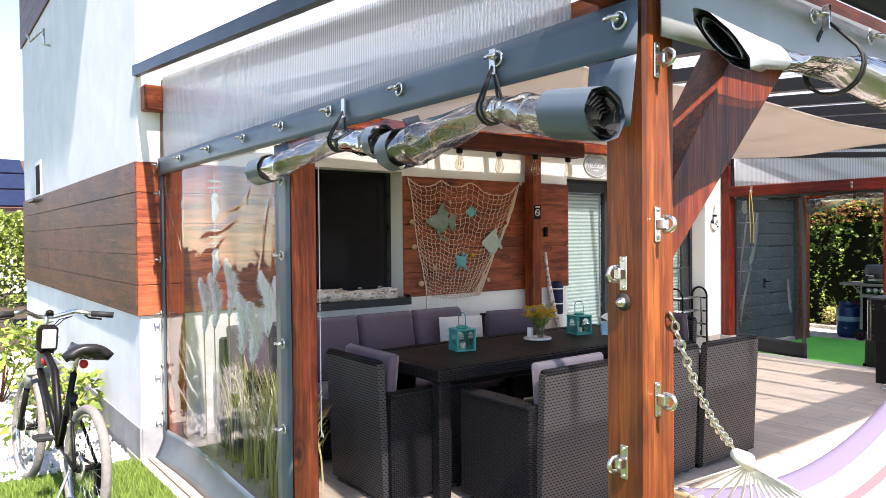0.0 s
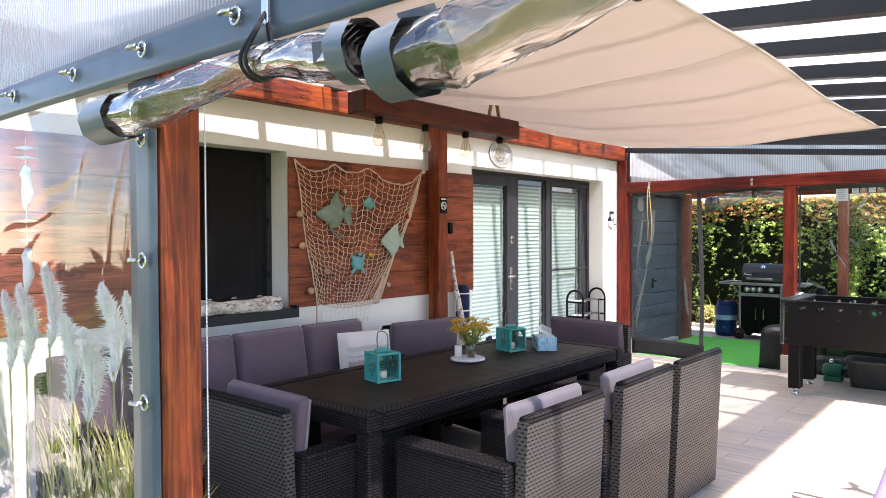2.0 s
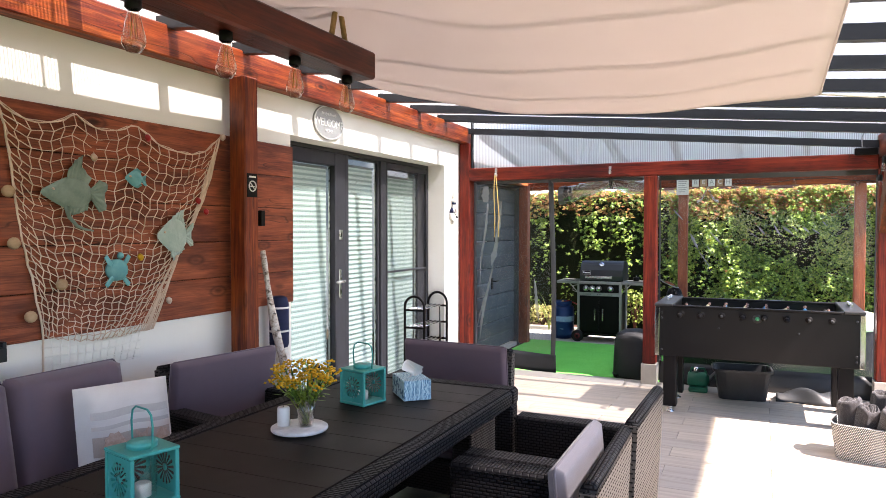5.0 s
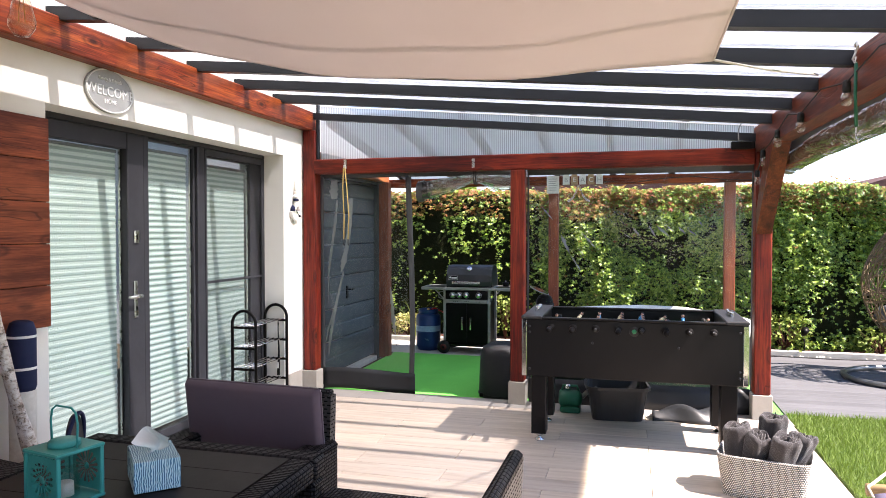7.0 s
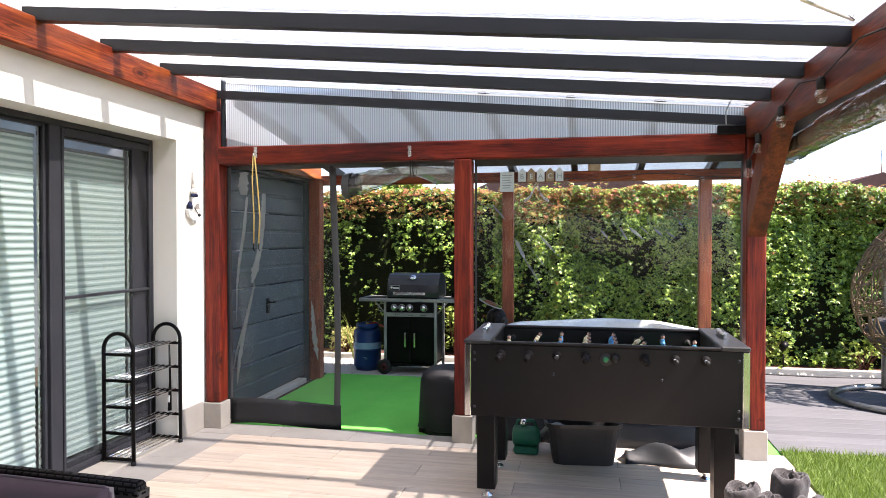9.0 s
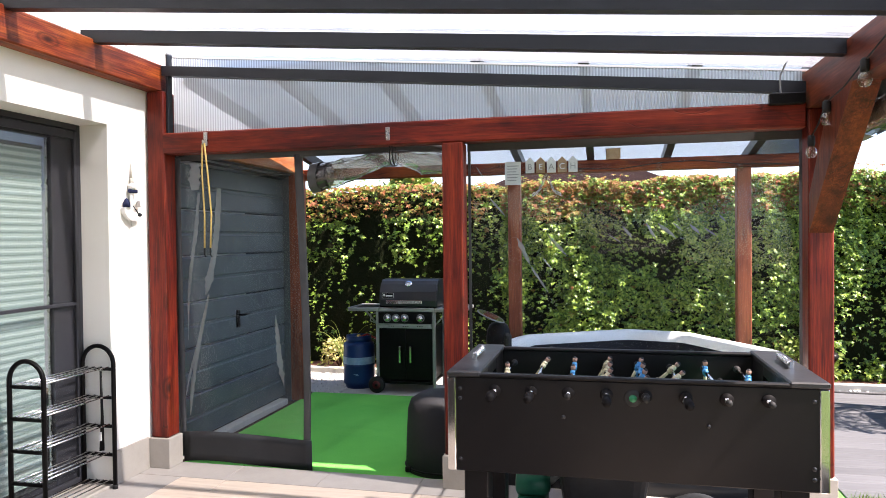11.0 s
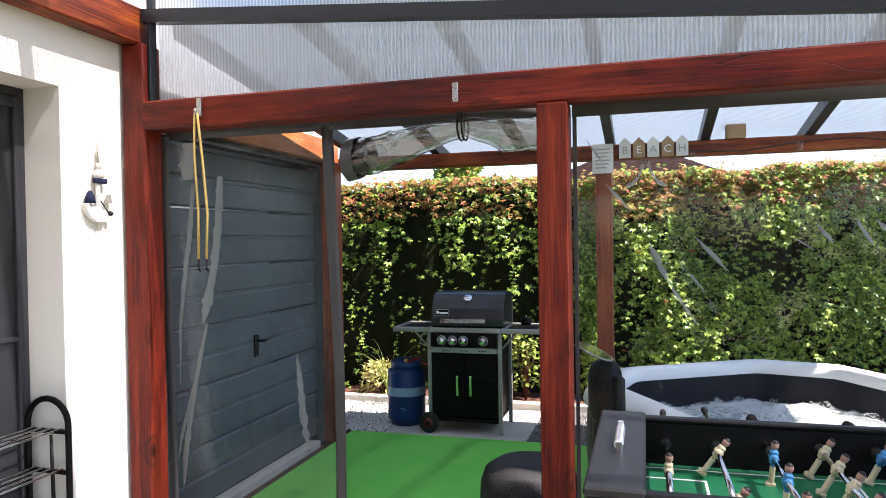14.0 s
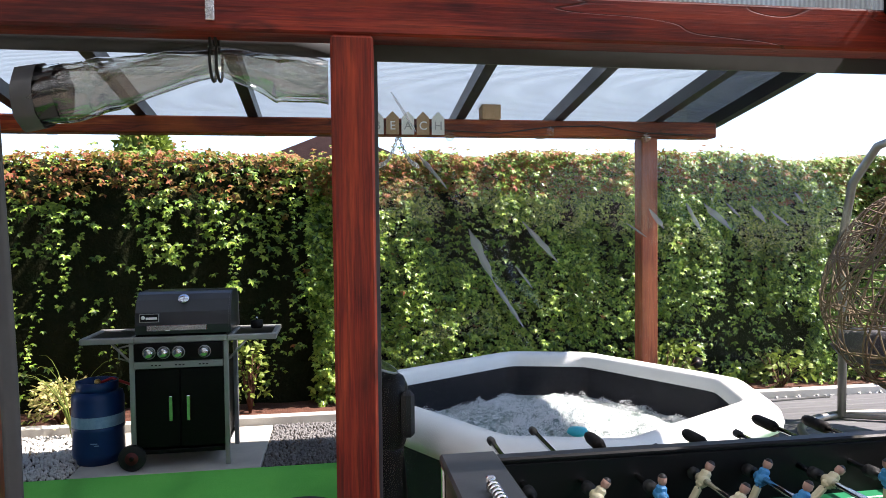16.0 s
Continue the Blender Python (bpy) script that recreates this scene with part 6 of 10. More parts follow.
# ---- wall decor ----
def fishing_net():
    NAILS = (0.0, 0.275, 0.525, 1.0)
    n = thing("fishing_net", (0, 0, 0), "beige cord fishing net draped over the boarded wall", "net")
    nu, nv = 22, 26
    def at(u, v):                       # v from the hung top edge down
        k = next(i for i in range(3) if u <= NAILS[i + 1] or i == 2)
        f = (u - NAILS[k]) / (NAILS[k + 1] - NAILS[k])
        top = 2.005 - (0.075, 0.065, 0.13)[k] * (4 * f * (1 - f)) ** 0.8
        low = 0.985 - 0.045 * u - 0.035 * math.sin(math.pi * u)
        yl = 4.153 + 0.185 * v
        yr = 5.48 - 0.535 * v ** 1.15
        k = u ** (1 + 0.15 * v)
        k += 0.05 * math.sin(math.pi * k) * (k - 0.35)             # meshes gathered towards the wall post
        wob = 0.010 * noise.noise(Vector((u * 15, v * 15, 2)))
        y = yl + (yr - yl) * k + wob
        z = top + (low - top) * v - 0.11 * math.sin(math.pi * v) * math.sin(math.pi * u) + 0.012 * noise.noise(Vector((u * 13, v * 13, 8)))
        return (0.032 + 0.012 * math.sin(11 * u + 9 * v), y, z)
    cords = Geo()
    def knot(i, j):
        """Rows of knots, every other row set over by half a mesh."""
        u = (i + 0.28 * (j % 2)) / (nu + 0.28)
        return Vector(at(u, j / nv))
    for i in range(nu + 1):
        cords.tube([knot(i, j) for j in range(nv + 1)], 0.0024, 4)
    for j in range(nv + 1):
        cords.tube([knot(i, j) + Vector((0, 0, 0.010 * (i % 2))) for i in range(nu + 1)], 0.0024, 4)
    for j in range(1, nv, 2):
        for i in range(0, nu, 2):
            cords.lathe([(0.001, -0.005), (0.0048, 0), (0.001, 0.005)], knot(i, j), 5)
    part("mesh", cords, NET, n, "knotted diamond mesh")
    part("edge_cord", Geo().tube([at(0, v) for v in frange(0, 1, 20)] + [(0.03, 4.34, 0.80)], 0.005, 6), NET, n)
    part("edge_cord", Geo().tube([at(u, 0) for u in frange(0, 1, 40)], 0.004, 6), NET, n)
    for k in range(9):
        part("bunch_cord", Geo().tube([Vector(at(1 - 0.011 * k * (0.25 + v), v)) + Vector((0.004 * math.sin(9 * v + k), 0, 0)) for v in frange(0, 1.0, 18)], 0.0032, 5), NET, n)
    part("top_knot", Geo().lathe([(0.004, -0.02), (0.016, -0.008), (0.018, 0.008), (0.004, 0.02)], (0.036, 5.485, 2.0), 9), NET, n)
    trail = Geo()
    for i in range(13):
        trail.tube([(0.03, 4.34 + 0.045 * i, 0.96), (0.03, 4.345 + 0.042 * i, 0.86), (0.028, 4.35 + 0.04 * i, 0.80)], 0.0022, 4)
    for j in range(4):
        trail.tube([(0.03, 4.34, 0.93 - 0.04 * j), (0.03, 4.60, 0.915 - 0.04 * j), (0.03, 4.88, 0.93 - 0.04 * j)], 0.0022, 4)
    part("fine_mesh", trail, PLASTER, n, "pale fine mesh hem")
    for y, z in ((4.18, 1.62), (4.20, 1.40), (4.27, 1.08), (4.42, 1.21), (4.34, 0.80)):
        part("float", Geo().lathe([(0.010, -0.015), (0.024, -0.013), (0.026, 0.0), (0.024, 0.013), (0.010, 0.015)], (0.055, y, z), 12, Euler((0.5, 1.2, 0)).to_matrix().to_4x4()), CORK, n, "cork float")
    for y, z, m in ((4.92, 1.93, BARE_RED), (5.27, 1.62, BARE_RED), (5.33, 1.56, BARE_RED), (4.865, 1.318, YELLOW), (4.60, 1.80, SHELL), (5.05, 1.08, SHELL)):
        part("small_shell", Geo().lathe([(0.004, -0.014), (0.018, -0.006), (0.020, 0.004), (0.008, 0.014)], (0.05, y, z), 9, Euler((0, 1.3, 0.4)).to_matrix().to_4x4()), m, n)


CORK = surface("cork", (0.45, 0.30, 0.18), (0.35, 0.22, 0.12), 0.85, 0, 30.0, 120.0, 0.5)
fishing_net()


def fish(y, z, kind_of, mat):
    """A moulded fish plaque with domed body, ribbed fins and a forked tail; it looks to -y."""
    f = thing("fish_plaque", (0.05, y, z), "verdigris green moulded fish hung on the net", "wall ornament", "fish on the net")
    long_fins = kind_of == "sweeping"
    L, H = {"sweeping": (0.108, 0.076), "tall": (0.086, 0.096), "small": (0.042, 0.042)}[kind_of]
    def dome(u, v):
        a, r = 2 * math.pi * u, v
        nose = 0.42 if math.cos(a) < 0 else 0.0
        yy = L * r * math.cos(a) * (1 + nose * abs(math.cos(a)) ** 3)
        zz = H * r * math.sin(a) * (1 - 0.35 * max(0, -math.cos(a)) ** 2)
        rib = 0.0012 * math.sin(70 * yy / L * 0.35 + 4 * zz / H)
        return (0.024 * math.sqrt(max(0, 1 - r * r)) + rib * (1 - r), yy, zz)
    part("body", Geo().grid(dome, 28, 9), mat, f)
    def blade(name, root, tips, t=0.007):
        """A fin drawn as a fan of ridges from its root line to its tips."""
        g = Geo()
        n = 12
        def at(u, v):
            p = [a + (b - a) * u for a, b in zip(*root)]
            k = u * (len(tips) - 1)
            i = min(int(k), len(tips) - 2)
            q = [a + (b - a) * (k - i) for a, b in zip(tips[i], tips[i + 1])]
            return (t + 0.003 * math.cos(n * math.pi * u) * (0.3 + v), p[0] + (q[0] - p[0]) * v, p[1] + (q[1] - p[1]) * v)
        part(name, g.grid(at, 2 * n, 4, 0.005), mat, f)
    if long_fins:
        blade("fin", ((-0.03, 0.045), (0.075, 0.035)), ((-0.02, 0.10), (0.02, 0.155), (0.055, 0.178), (0.045, 0.13), (0.10, 0.075)))
        blade("fin", ((0.085, -0.03), (-0.03, -0.05)), ((0.075, -0.075), (0.03, -0.092), (0.0, -0.10), (-0.035, -0.085)))
        part("trailing_fin", Geo().tube([(0.008, -0.035, -0.06), (0.008, -0.02, -0.11), (0.008, 0.02, -0.15), (0.008, 0.06, -0.165), (0.008, 0.105, -0.172)], [0.012, 0.009, 0.008, 0.006, 0.004], 7), mat, f)
        blade("tail", ((0.09, -0.02), (0.09, 0.022)), ((0.135, -0.085), (0.18, -0.07), (0.165, -0.01), (0.19, 0.05), (0.14, 0.07)))
    elif kind_of == "tall":
        blade("fin", ((-0.03, 0.06), (0.06, 0.045)), ((-0.02, 0.10), (0.02, 0.125), (0.062, 0.145), (0.055, 0.10), (0.07, 0.06)))
        blade("fin", ((0.055, -0.055), (-0.03, -0.065)), ((0.06, -0.075), (0.03, -0.10), (0.0, -0.105), (-0.012, -0.135), (-0.03, -0.10)))
        blade("tail", ((0.062, -0.022), (0.062, 0.022)), ((0.10, -0.06), (0.128, -0.052), (0.105, 0.0), (0.132, 0.07), (0.11, 0.062)))
    else:
        blade("fin", ((-0.015, 0.026), (0.03, 0.02)), ((-0.012, 0.042), (0.012, 0.052), (0.034, 0.04)))
        blade("fin", ((0.03, -0.02), (-0.012, -0.028)), ((0.034, -0.036), (0.012, -0.048), (-0.01, -0.042)))
        blade("tail", ((0.032, -0.010), (0.032, 0.010)), ((0.052, -0.034), (0.064, -0.03), (0.056, 0.0), (0.062, 0.02)))
    part("eye", Geo().lathe([(0.007, 0), (0.005, 0.005), (0.001, 0.006)], (0.014, -L * 0.95, H * 0.2), 10, Euler((0, math.pi / 2, 0)).to_matrix().to_4x4()), SHELL, f)


TEALBLUE = surface("turquoise_ceramic", (0.10, 0.33, 0.36), (0.18, 0.42, 0.42), 0.55, 0, 14.0, 70.0, 0.4)
PALEFISH = surface("pale_verdigris", (0.42, 0.50, 0.45), (0.32, 0.42, 0.36), 0.6, 0, 12.0, 70.0, 0.5, 0.006)
fish(4.48, 1.625, "sweeping", VERDIGRIS)
fish(5.095, 1.425, "tall", PALEFISH)
fish(4.835, 1.716, "small", TEALBLUE)


def turtle():
    t = thing("turtle_plaque", (0.05, 4.72, 1.26), "turquoise moulded turtle hung on the net", "wall ornament")
    part("shell", Geo().lathe([(0.055, 0), (0.05, 0.012), (0.03, 0.022), (0.001, 0.025)], (0, 0, 0), 16, Euler((0.4, math.pi / 2, 0)).to_matrix().to_4x4()), TEALBLUE, t)
    part("head", Geo().lathe([(0.018, 0), (0.014, 0.012), (0.001, 0.015)], (0, 0.02, 0.07), 10, Euler((0, math.pi / 2, 0)).to_matrix().to_4x4()), TEALBLUE, t)
    for y, z, r in ((0.055, 0.045, 0.6), (-0.05, 0.045, -0.6), (0.05, -0.055, 2.4), (-0.045, -0.055, -2.4)):
        part("flipper", Geo().box((0, -0.012, -0.03), (0.010, 0.012, 0.03), 0.004, Matrix.Translation((0, y, z)) @ Euler((-r, 0, 0)).to_matrix().to_4x4()), TEALBLUE, t)


turtle()


def writing(text, size, mat, parent, m, name="lettering", depth=0.002):
    """Letters in the built-in font, turned into a mesh part."""
    cu = bpy.data.curves.new("letters", "FONT")
    cu.body, cu.size, cu.align_x, cu.align_y, cu.extrude = text, size, "CENTER", "CENTER", depth
    tmp = new("letters", cu)
    me = bpy.data.meshes.new_from_object(tmp.evaluated_get(bpy.context.evaluated_depsgraph_get()))
    bpy.data.objects.remove(tmp)
    me.transform(m)
    me.materials.clear()
    me.materials.append(mat)
    ob = new(name, me)
    ob.parent = parent
    return ob


TO_X = Matrix(((0, 0, 1, 0), (1, 0, 0, 0), (0, 1, 0, 0), (0, 0, 0, 1)))       # lettering read from +x
TO_NY = Matrix(((1, 0, 0, 0), (0, 0, -1, 0), (0, 1, 0, 0), (0, 0, 0, 1)))     # lettering read from -y
SIGN = surface("grey_washed_zinc", (0.42, 0.42, 0.40), (0.33, 0.33, 0.32), 0.5, 0.2, 6.0, 90.0, 0.2)


def welcome_sign():
    s = thing("welcome_sign", (0.0, 6.63, 2.245), "oval grey metal welcome sign on the white wall", "sign")
    ov = [(0.192 * math.cos(a), 0.125 * math.sin(a)) for a in frange(0, 2 * math.pi, 41)[:-1]]
    part("plate", Geo().prism(ov, lambda a, b: (0.012, a, b), lambda a, b: (0.001, a, b)), SIGN, s)
    part("rim", Geo().tube([(0.014, a * 0.96, b * 0.96) for a, b in ov], 0.005, 6, True), WHITE_PLASTIC, s)
    writing("WELCOME", 0.078, WHITE, s, Matrix.Translation((0.014, 0, -0.005)) @ TO_X)
    writing("HOME", 0.034, WHITE, s, Matrix.Translation((0.014, 0, -0.062)) @ TO_X)
    writing("Family & Friends", 0.028, WHITE, s, Matrix.Translation((0.014, 0, 0.062)) @ TO_X)


welcome_sign()


def gull_ornament():
    g = thing("boat_ornament", (0.0, 8.892, 1.61), "white hanging wooden boat ornament with navy and grey pieces", "wall ornament")
    part("cord", Geo().tube([(0.012, 0.004, 0.19), (0.012, 0.006, 0.283), (0.014, 0.012, 0.19)], 0.0035, 6), ROPE_WHITE, g)
    part("knot", Geo().tube([(0.016, 0.008, 0.165), (0.016, 0.008, 0.195)], 0.011, 10), ROPE_WHITE, g)
    part("ball", Geo().lathe([(0.002, -0.024), (0.020, -0.014), (0.025, 0.0), (0.020, 0.014), (0.002, 0.024)], (0.022, 0.002, 0.145), 14), WHITE, g)
    part("mast", Geo().box((0.008, -0.008, 0.0), (0.022, 0.014, 0.16), 0.004), WHITE, g)
    part("navy_bar", Geo().box((0.010, -0.026, 0.106), (0.034, 0.044, 0.128), 0.005), BLUE_FELT, g, "navy painted bar")
    hull = [(-0.080, 0.012), (-0.076, -0.012), (-0.050, -0.045), (-0.010, -0.064), (0.030, -0.058), (0.050, -0.034), (0.056, -0.018), (0.020, -0.010), (-0.030, 0.006), (-0.060, 0.020)]
    part("hull", Geo().prism(hull, lambda a, b: (0.004, a, b), lambda a, b: (0.030, a, b)), WHITE, g, "cream wooden hull")
    part("cone", Geo().lathe([(0.022, -0.026), (0.019, 0.0), (0.010, 0.022), (0.001, 0.028)], (0.022, -0.050, 0.045), 14), BLUE_FELT, g, "faded navy cone")
    part("fin", Geo().prism([(0.040, 0.020), (0.082, 0.024), (0.076, 0.036), (0.070, 0.062), (0.056, 0.058)], lambda a, b: (0.012, a, b), lambda a, b: (0.022, a, b)), TILE_GREY, g, "grey fin")
    part("tie", Geo().tube([(0.022, 0.010, 0.03), (0.032, 0.026, 0.0), (0.034, 0.046, -0.022)], 0.003, 6), ANTHRACITE, g)
    part("bobble", Geo().lathe([(0.001, -0.012), (0.011, -0.006), (0.012, 0.004), (0.001, 0.012)], (0.036, 0.052, -0.024), 10), ANTHRACITE, g)
    part("tassel", Geo().tube([(0.016, -0.002, -0.06), (0.016, 0.0, -0.095)], 0.004, 6), ROPE_WHITE, g)


gull_ornament()


def small_wall_things():
    s = thing("no_smoking_plate", (0.181, 5.568, 1.72), "small black sign plate with a white ring", "sign")
    part("plate", Geo().box((0, -0.045, -0.07), (0.004, 0.045, 0.07), 0.001), BLACK, s)
    ring = [(0.005, 0.03 * math.cos(a), 0.03 * math.sin(a) - 0.005) for a in frange(0, 2 * math.pi, 25)[:-1]]
    part("ring", Geo().tube(ring, 0.004, 5, True), WHITE, s)
    part("slash", Geo().tube([(0.005, -0.02, 0.016), (0.005, 0.02, -0.026)], 0.004, 5), WHITE, s)
    part("cigarette", Geo().box((0.004, -0.02, -0.01), (0.006, 0.018, -0.003), 0.001), WHITE, s)
    part("caption_bar", Geo().box((0.004, -0.03, 0.045), (0.0055, 0.03, 0.055), 0.0005), WHITE, s)
    d = thing("wall_sensor", (0.002, 5.83, 1.53), "small dark wall box on the boards", "sensor")
    part("case", Geo().box((0.02, -0.02, -0.05), (0.05, 0.02, 0.05), 0.004), BLACK, d)
    l = thing("birch_log", (0.05, 3.57, 1.025), "birch log holding tea lights on the window sill", "log")
    pts = [Vector((0.006 * math.sin(7 * t), 0.86 * (t - 0.5), 0.010 * math.sin(5 * t + 1) - 0.006)) for t in frange(0, 1, 24)]
    part("trunk", Geo().tube(pts, [0.048 + 0.006 * math.sin(9 * t) + 0.004 * math.sin(23 * t) for t in frange(0, 1, 24)], 18), BIRCH, l)
    for y in (-0.28, -0.10, 0.08, 0.27):
        part("tea_light", Geo().lathe([(0.019, 0.0), (0.019, 0.012), (0.016, 0.012), (0.001, 0.008)], (0.004, y, 0.045), 14), CHROME, l)
    b = thing("birch_pole", (0, 0, 0), "slim birch pole leaning on the wall", "pole")
    a, c = Vector((0.40, 5.78, 0.0)), Vector((0.16, 5.68, 1.33))
    pts = [a.lerp(c, t) + Vector((0.012 * math.sin(6 * t), 0.010 * math.sin(8 * t), 0)) for t in frange(0, 1, 20)]
    part("stem", Geo().tube(pts, [0.042 - 0.028 * t + 0.003 * math.sin(21 * t) for t in frange(0, 1, 20)], 12), BIRCH, b)
    u = thing("rolled_windbreak", (0.10, 5.92, 0.0), "rolled navy and white beach mat standing by the wall", "rolled mat")
    part("roll", Geo().lathe([(0.055, 0.70), (0.062, 0.72), (0.062, 0.98), (0.05, 1.02), (0.03, 1.03), (0.001, 1.02)], (0, 0, 0), 18), BLUE_FELT, u)
    part("pale_roll", Geo().lathe([(0.05, 0.0), (0.058, 0.02), (0.058, 0.70), (0.05, 0.70)], (0, 0, 0), 18), ROPE_WHITE, u)
    for z in (0.80, 0.95):
        part("binding", Geo().lathe([(0.0635, z), (0.0635, z + 0.012)], (0, 0, 0), 18, caps=False), WHITE_PLASTIC, u)
    r = thing("badminton_racket", (0.30, 6.02, 0.42), "dark racket head leaning by the wall", "racket", turn=20)
    ring = [(0.02 * math.sin(a), 0.10 * math.cos(a), 0.16 * math.sin(a)) for a in frange(0, 2 * math.pi, 33)[:-1]]
    part("hoop", Geo().tube(ring, 0.010, 7, True), BLUE_FELT, r)
    part("cover", Geo().prism([(0.095 * math.cos(a), 0.155 * math.sin(a)) for a in frange(0, 2 * math.pi, 33)[:-1]], lambda a, c: (0.006, a, c), lambda a, c: (-0.006, a, c)), ANTHRACITE, r)
    part("shaft", Geo().tube([(0.0, 0.0, -0.16), (0.03, 0.0, -0.42)], 0.010, 8), BLACK, r)
    k = thing("bead_chain", (2.135, 2.22, 0), "white beaded blind chain hanging by the post", "chain")
    g = Geo()
    for i in range(112):
        g.lathe([(0.0008, -0.0035), (0.0036, 0), (0.0008, 0.0035)], (0, 0, 1.86 - 0.0115 * i), 6)
    part("bead_strand", g, WHITE_PLASTIC, k)
    part("strand_core", Geo().tube([(0, 0, 1.865), (0, 0, 0.57)], 0.0014, 5), WHITE_PLASTIC, k)
    part("loop", Geo().tube([(0, 0, 0.60), (0.004, 0.007, 0.565), (0, 0.010, 0.58)], 0.0022, 5), WHITE_PLASTIC, k)


small_wall_things()


def shoe_rack():
    r = thing("shoe_rack", (0, 0, 0), "black tubular shoe rack with five tiers of chrome rods", "shoe rack")
    xs, ys = (-0.163, 0.043), (8.16, 8.675)
    mid, rad, tiers = (xs[0] + xs[1]) / 2, (xs[1] - xs[0]) / 2, (0.035, 0.195, 0.36, 0.525, 0.69)
    for y in ys:
        pts = [(xs[0], y, 0.018), (xs[0], y, 0.72)] + [(mid - rad * math.cos(a), y, 0.72 + rad * math.sin(a)) for a in frange(0.15, math.pi - 0.15, 11)] + [(xs[1], y, 0.72), (xs[1], y, 0.018)]
        hoop = part("end_hoop", Geo().tube(pts, 0.0125, 12), BLACK, r)
        for x in xs:
            part("foot_cap", Geo().lathe([(0.015, 0.0), (0.016, 0.02), (0.013, 0.024)], (x, y, 0), 12), RUBBER, hoop)
        for z in tiers:
            part("crossbar", Geo().box((xs[0], y - 0.008, z - 0.009), (xs[1], y + 0.008, z + 0.009), 0.003), BLACK, hoop)
    for z in tiers:
        for k in range(4):
            x = xs[0] + 0.034 + 0.046 * k
            part("rod", Geo().tube([(x, ys[0], z + 0.012), (x, ys[1], z + 0.012)], 0.0045, 8), CHROME, r)


shoe_rack()
h = thing("shoe_horn", (-0.03, 8.64, 0.42), "long black shoe horn hanging from the rack", "shoe horn")
part("blade", Geo().tube([(0, 0.02, 0.26), (0.004, 0.022, 0.0), (0, 0.02, -0.2)], [0.006, 0.008, 0.014], 8, flat=0.4), BLACK, h)
part("label_tag", Geo().box((-0.008, 0.008, -0.14), (0.008, 0.012, -0.09), 0.001), WHITE, h)
solid("door_mat", Geo().box((0.10, 6.35, 0.0), (0.75, 7.65, 0.012), 0.004), PLINTH, "dark grey ribbed door mat on the tiles", "door mat")


# ---- games table and things on the tiles ----
PITCH = surface("green_pitch", (0.012, 0.16, 0.07), (0.01, 0.13, 0.055), 0.4, 0, 5.0, 80.0, 0.03)
DOLL_W = surface("cream_plastic", (0.62, 0.55, 0.36), None, 0.45)
HAIR = surface("dark_brown_plastic", (0.012, 0.010, 0.010), None, 0.5)
SKIN = surface("flesh_plastic", (0.42, 0.24, 0.18), None, 0.5)
DOLL_B = surface("blue_plastic", (0.05, 0.25, 0.5), None, 0.45)


def doll(mat):
    """One small plain table football figure about its rod."""
    g = Geo()
    g.box((-0.011, -0.013, -0.02), (0.011, 0.013, 0.026), 0.006).box((-0.007, -0.010, -0.075), (0.007, 0.010, -0.02), 0.004)
    g.box((-0.015, -0.011, -0.088), (0.013, 0.011, -0.070), 0.005)
    g.lathe([(0.006, 0.024), (0.011, 0.032), (0.011, 0.044), (0.005, 0.051)], (0, 0, 0), 8)
    g.tube([(0, -0.016, 0), (0, 0.016, 0)], 0.013, 10)
    me = g.mesh("figure", mat)
    for extra in (HAIR, SKIN, DOLL_W):
        me.materials.append(extra)
    for p in me.polygons:
        z = sum(me.vertices[i].co.z for i in p.vertices) / len(p.vertices)
        p.material_index = 1 if z > 0.040 else 2 if z > 0.026 else 3 if z < -0.045 else 1 if z < -0.022 else 0
    return me


TABLE_BLACK = surface("black_laminate", (0.0065, 0.0055, 0.0057), (0.0052, 0.0045, 0.0046), 0.40, 0, 5.0, 160.0, 0.08, spec=0.18)
GRIP = surface("black_grip", (0.007, 0.006, 0.006), (0.010, 0.009, 0.009), 0.6, 0, 20.0, 200.0, 0.2, spec=0.08)


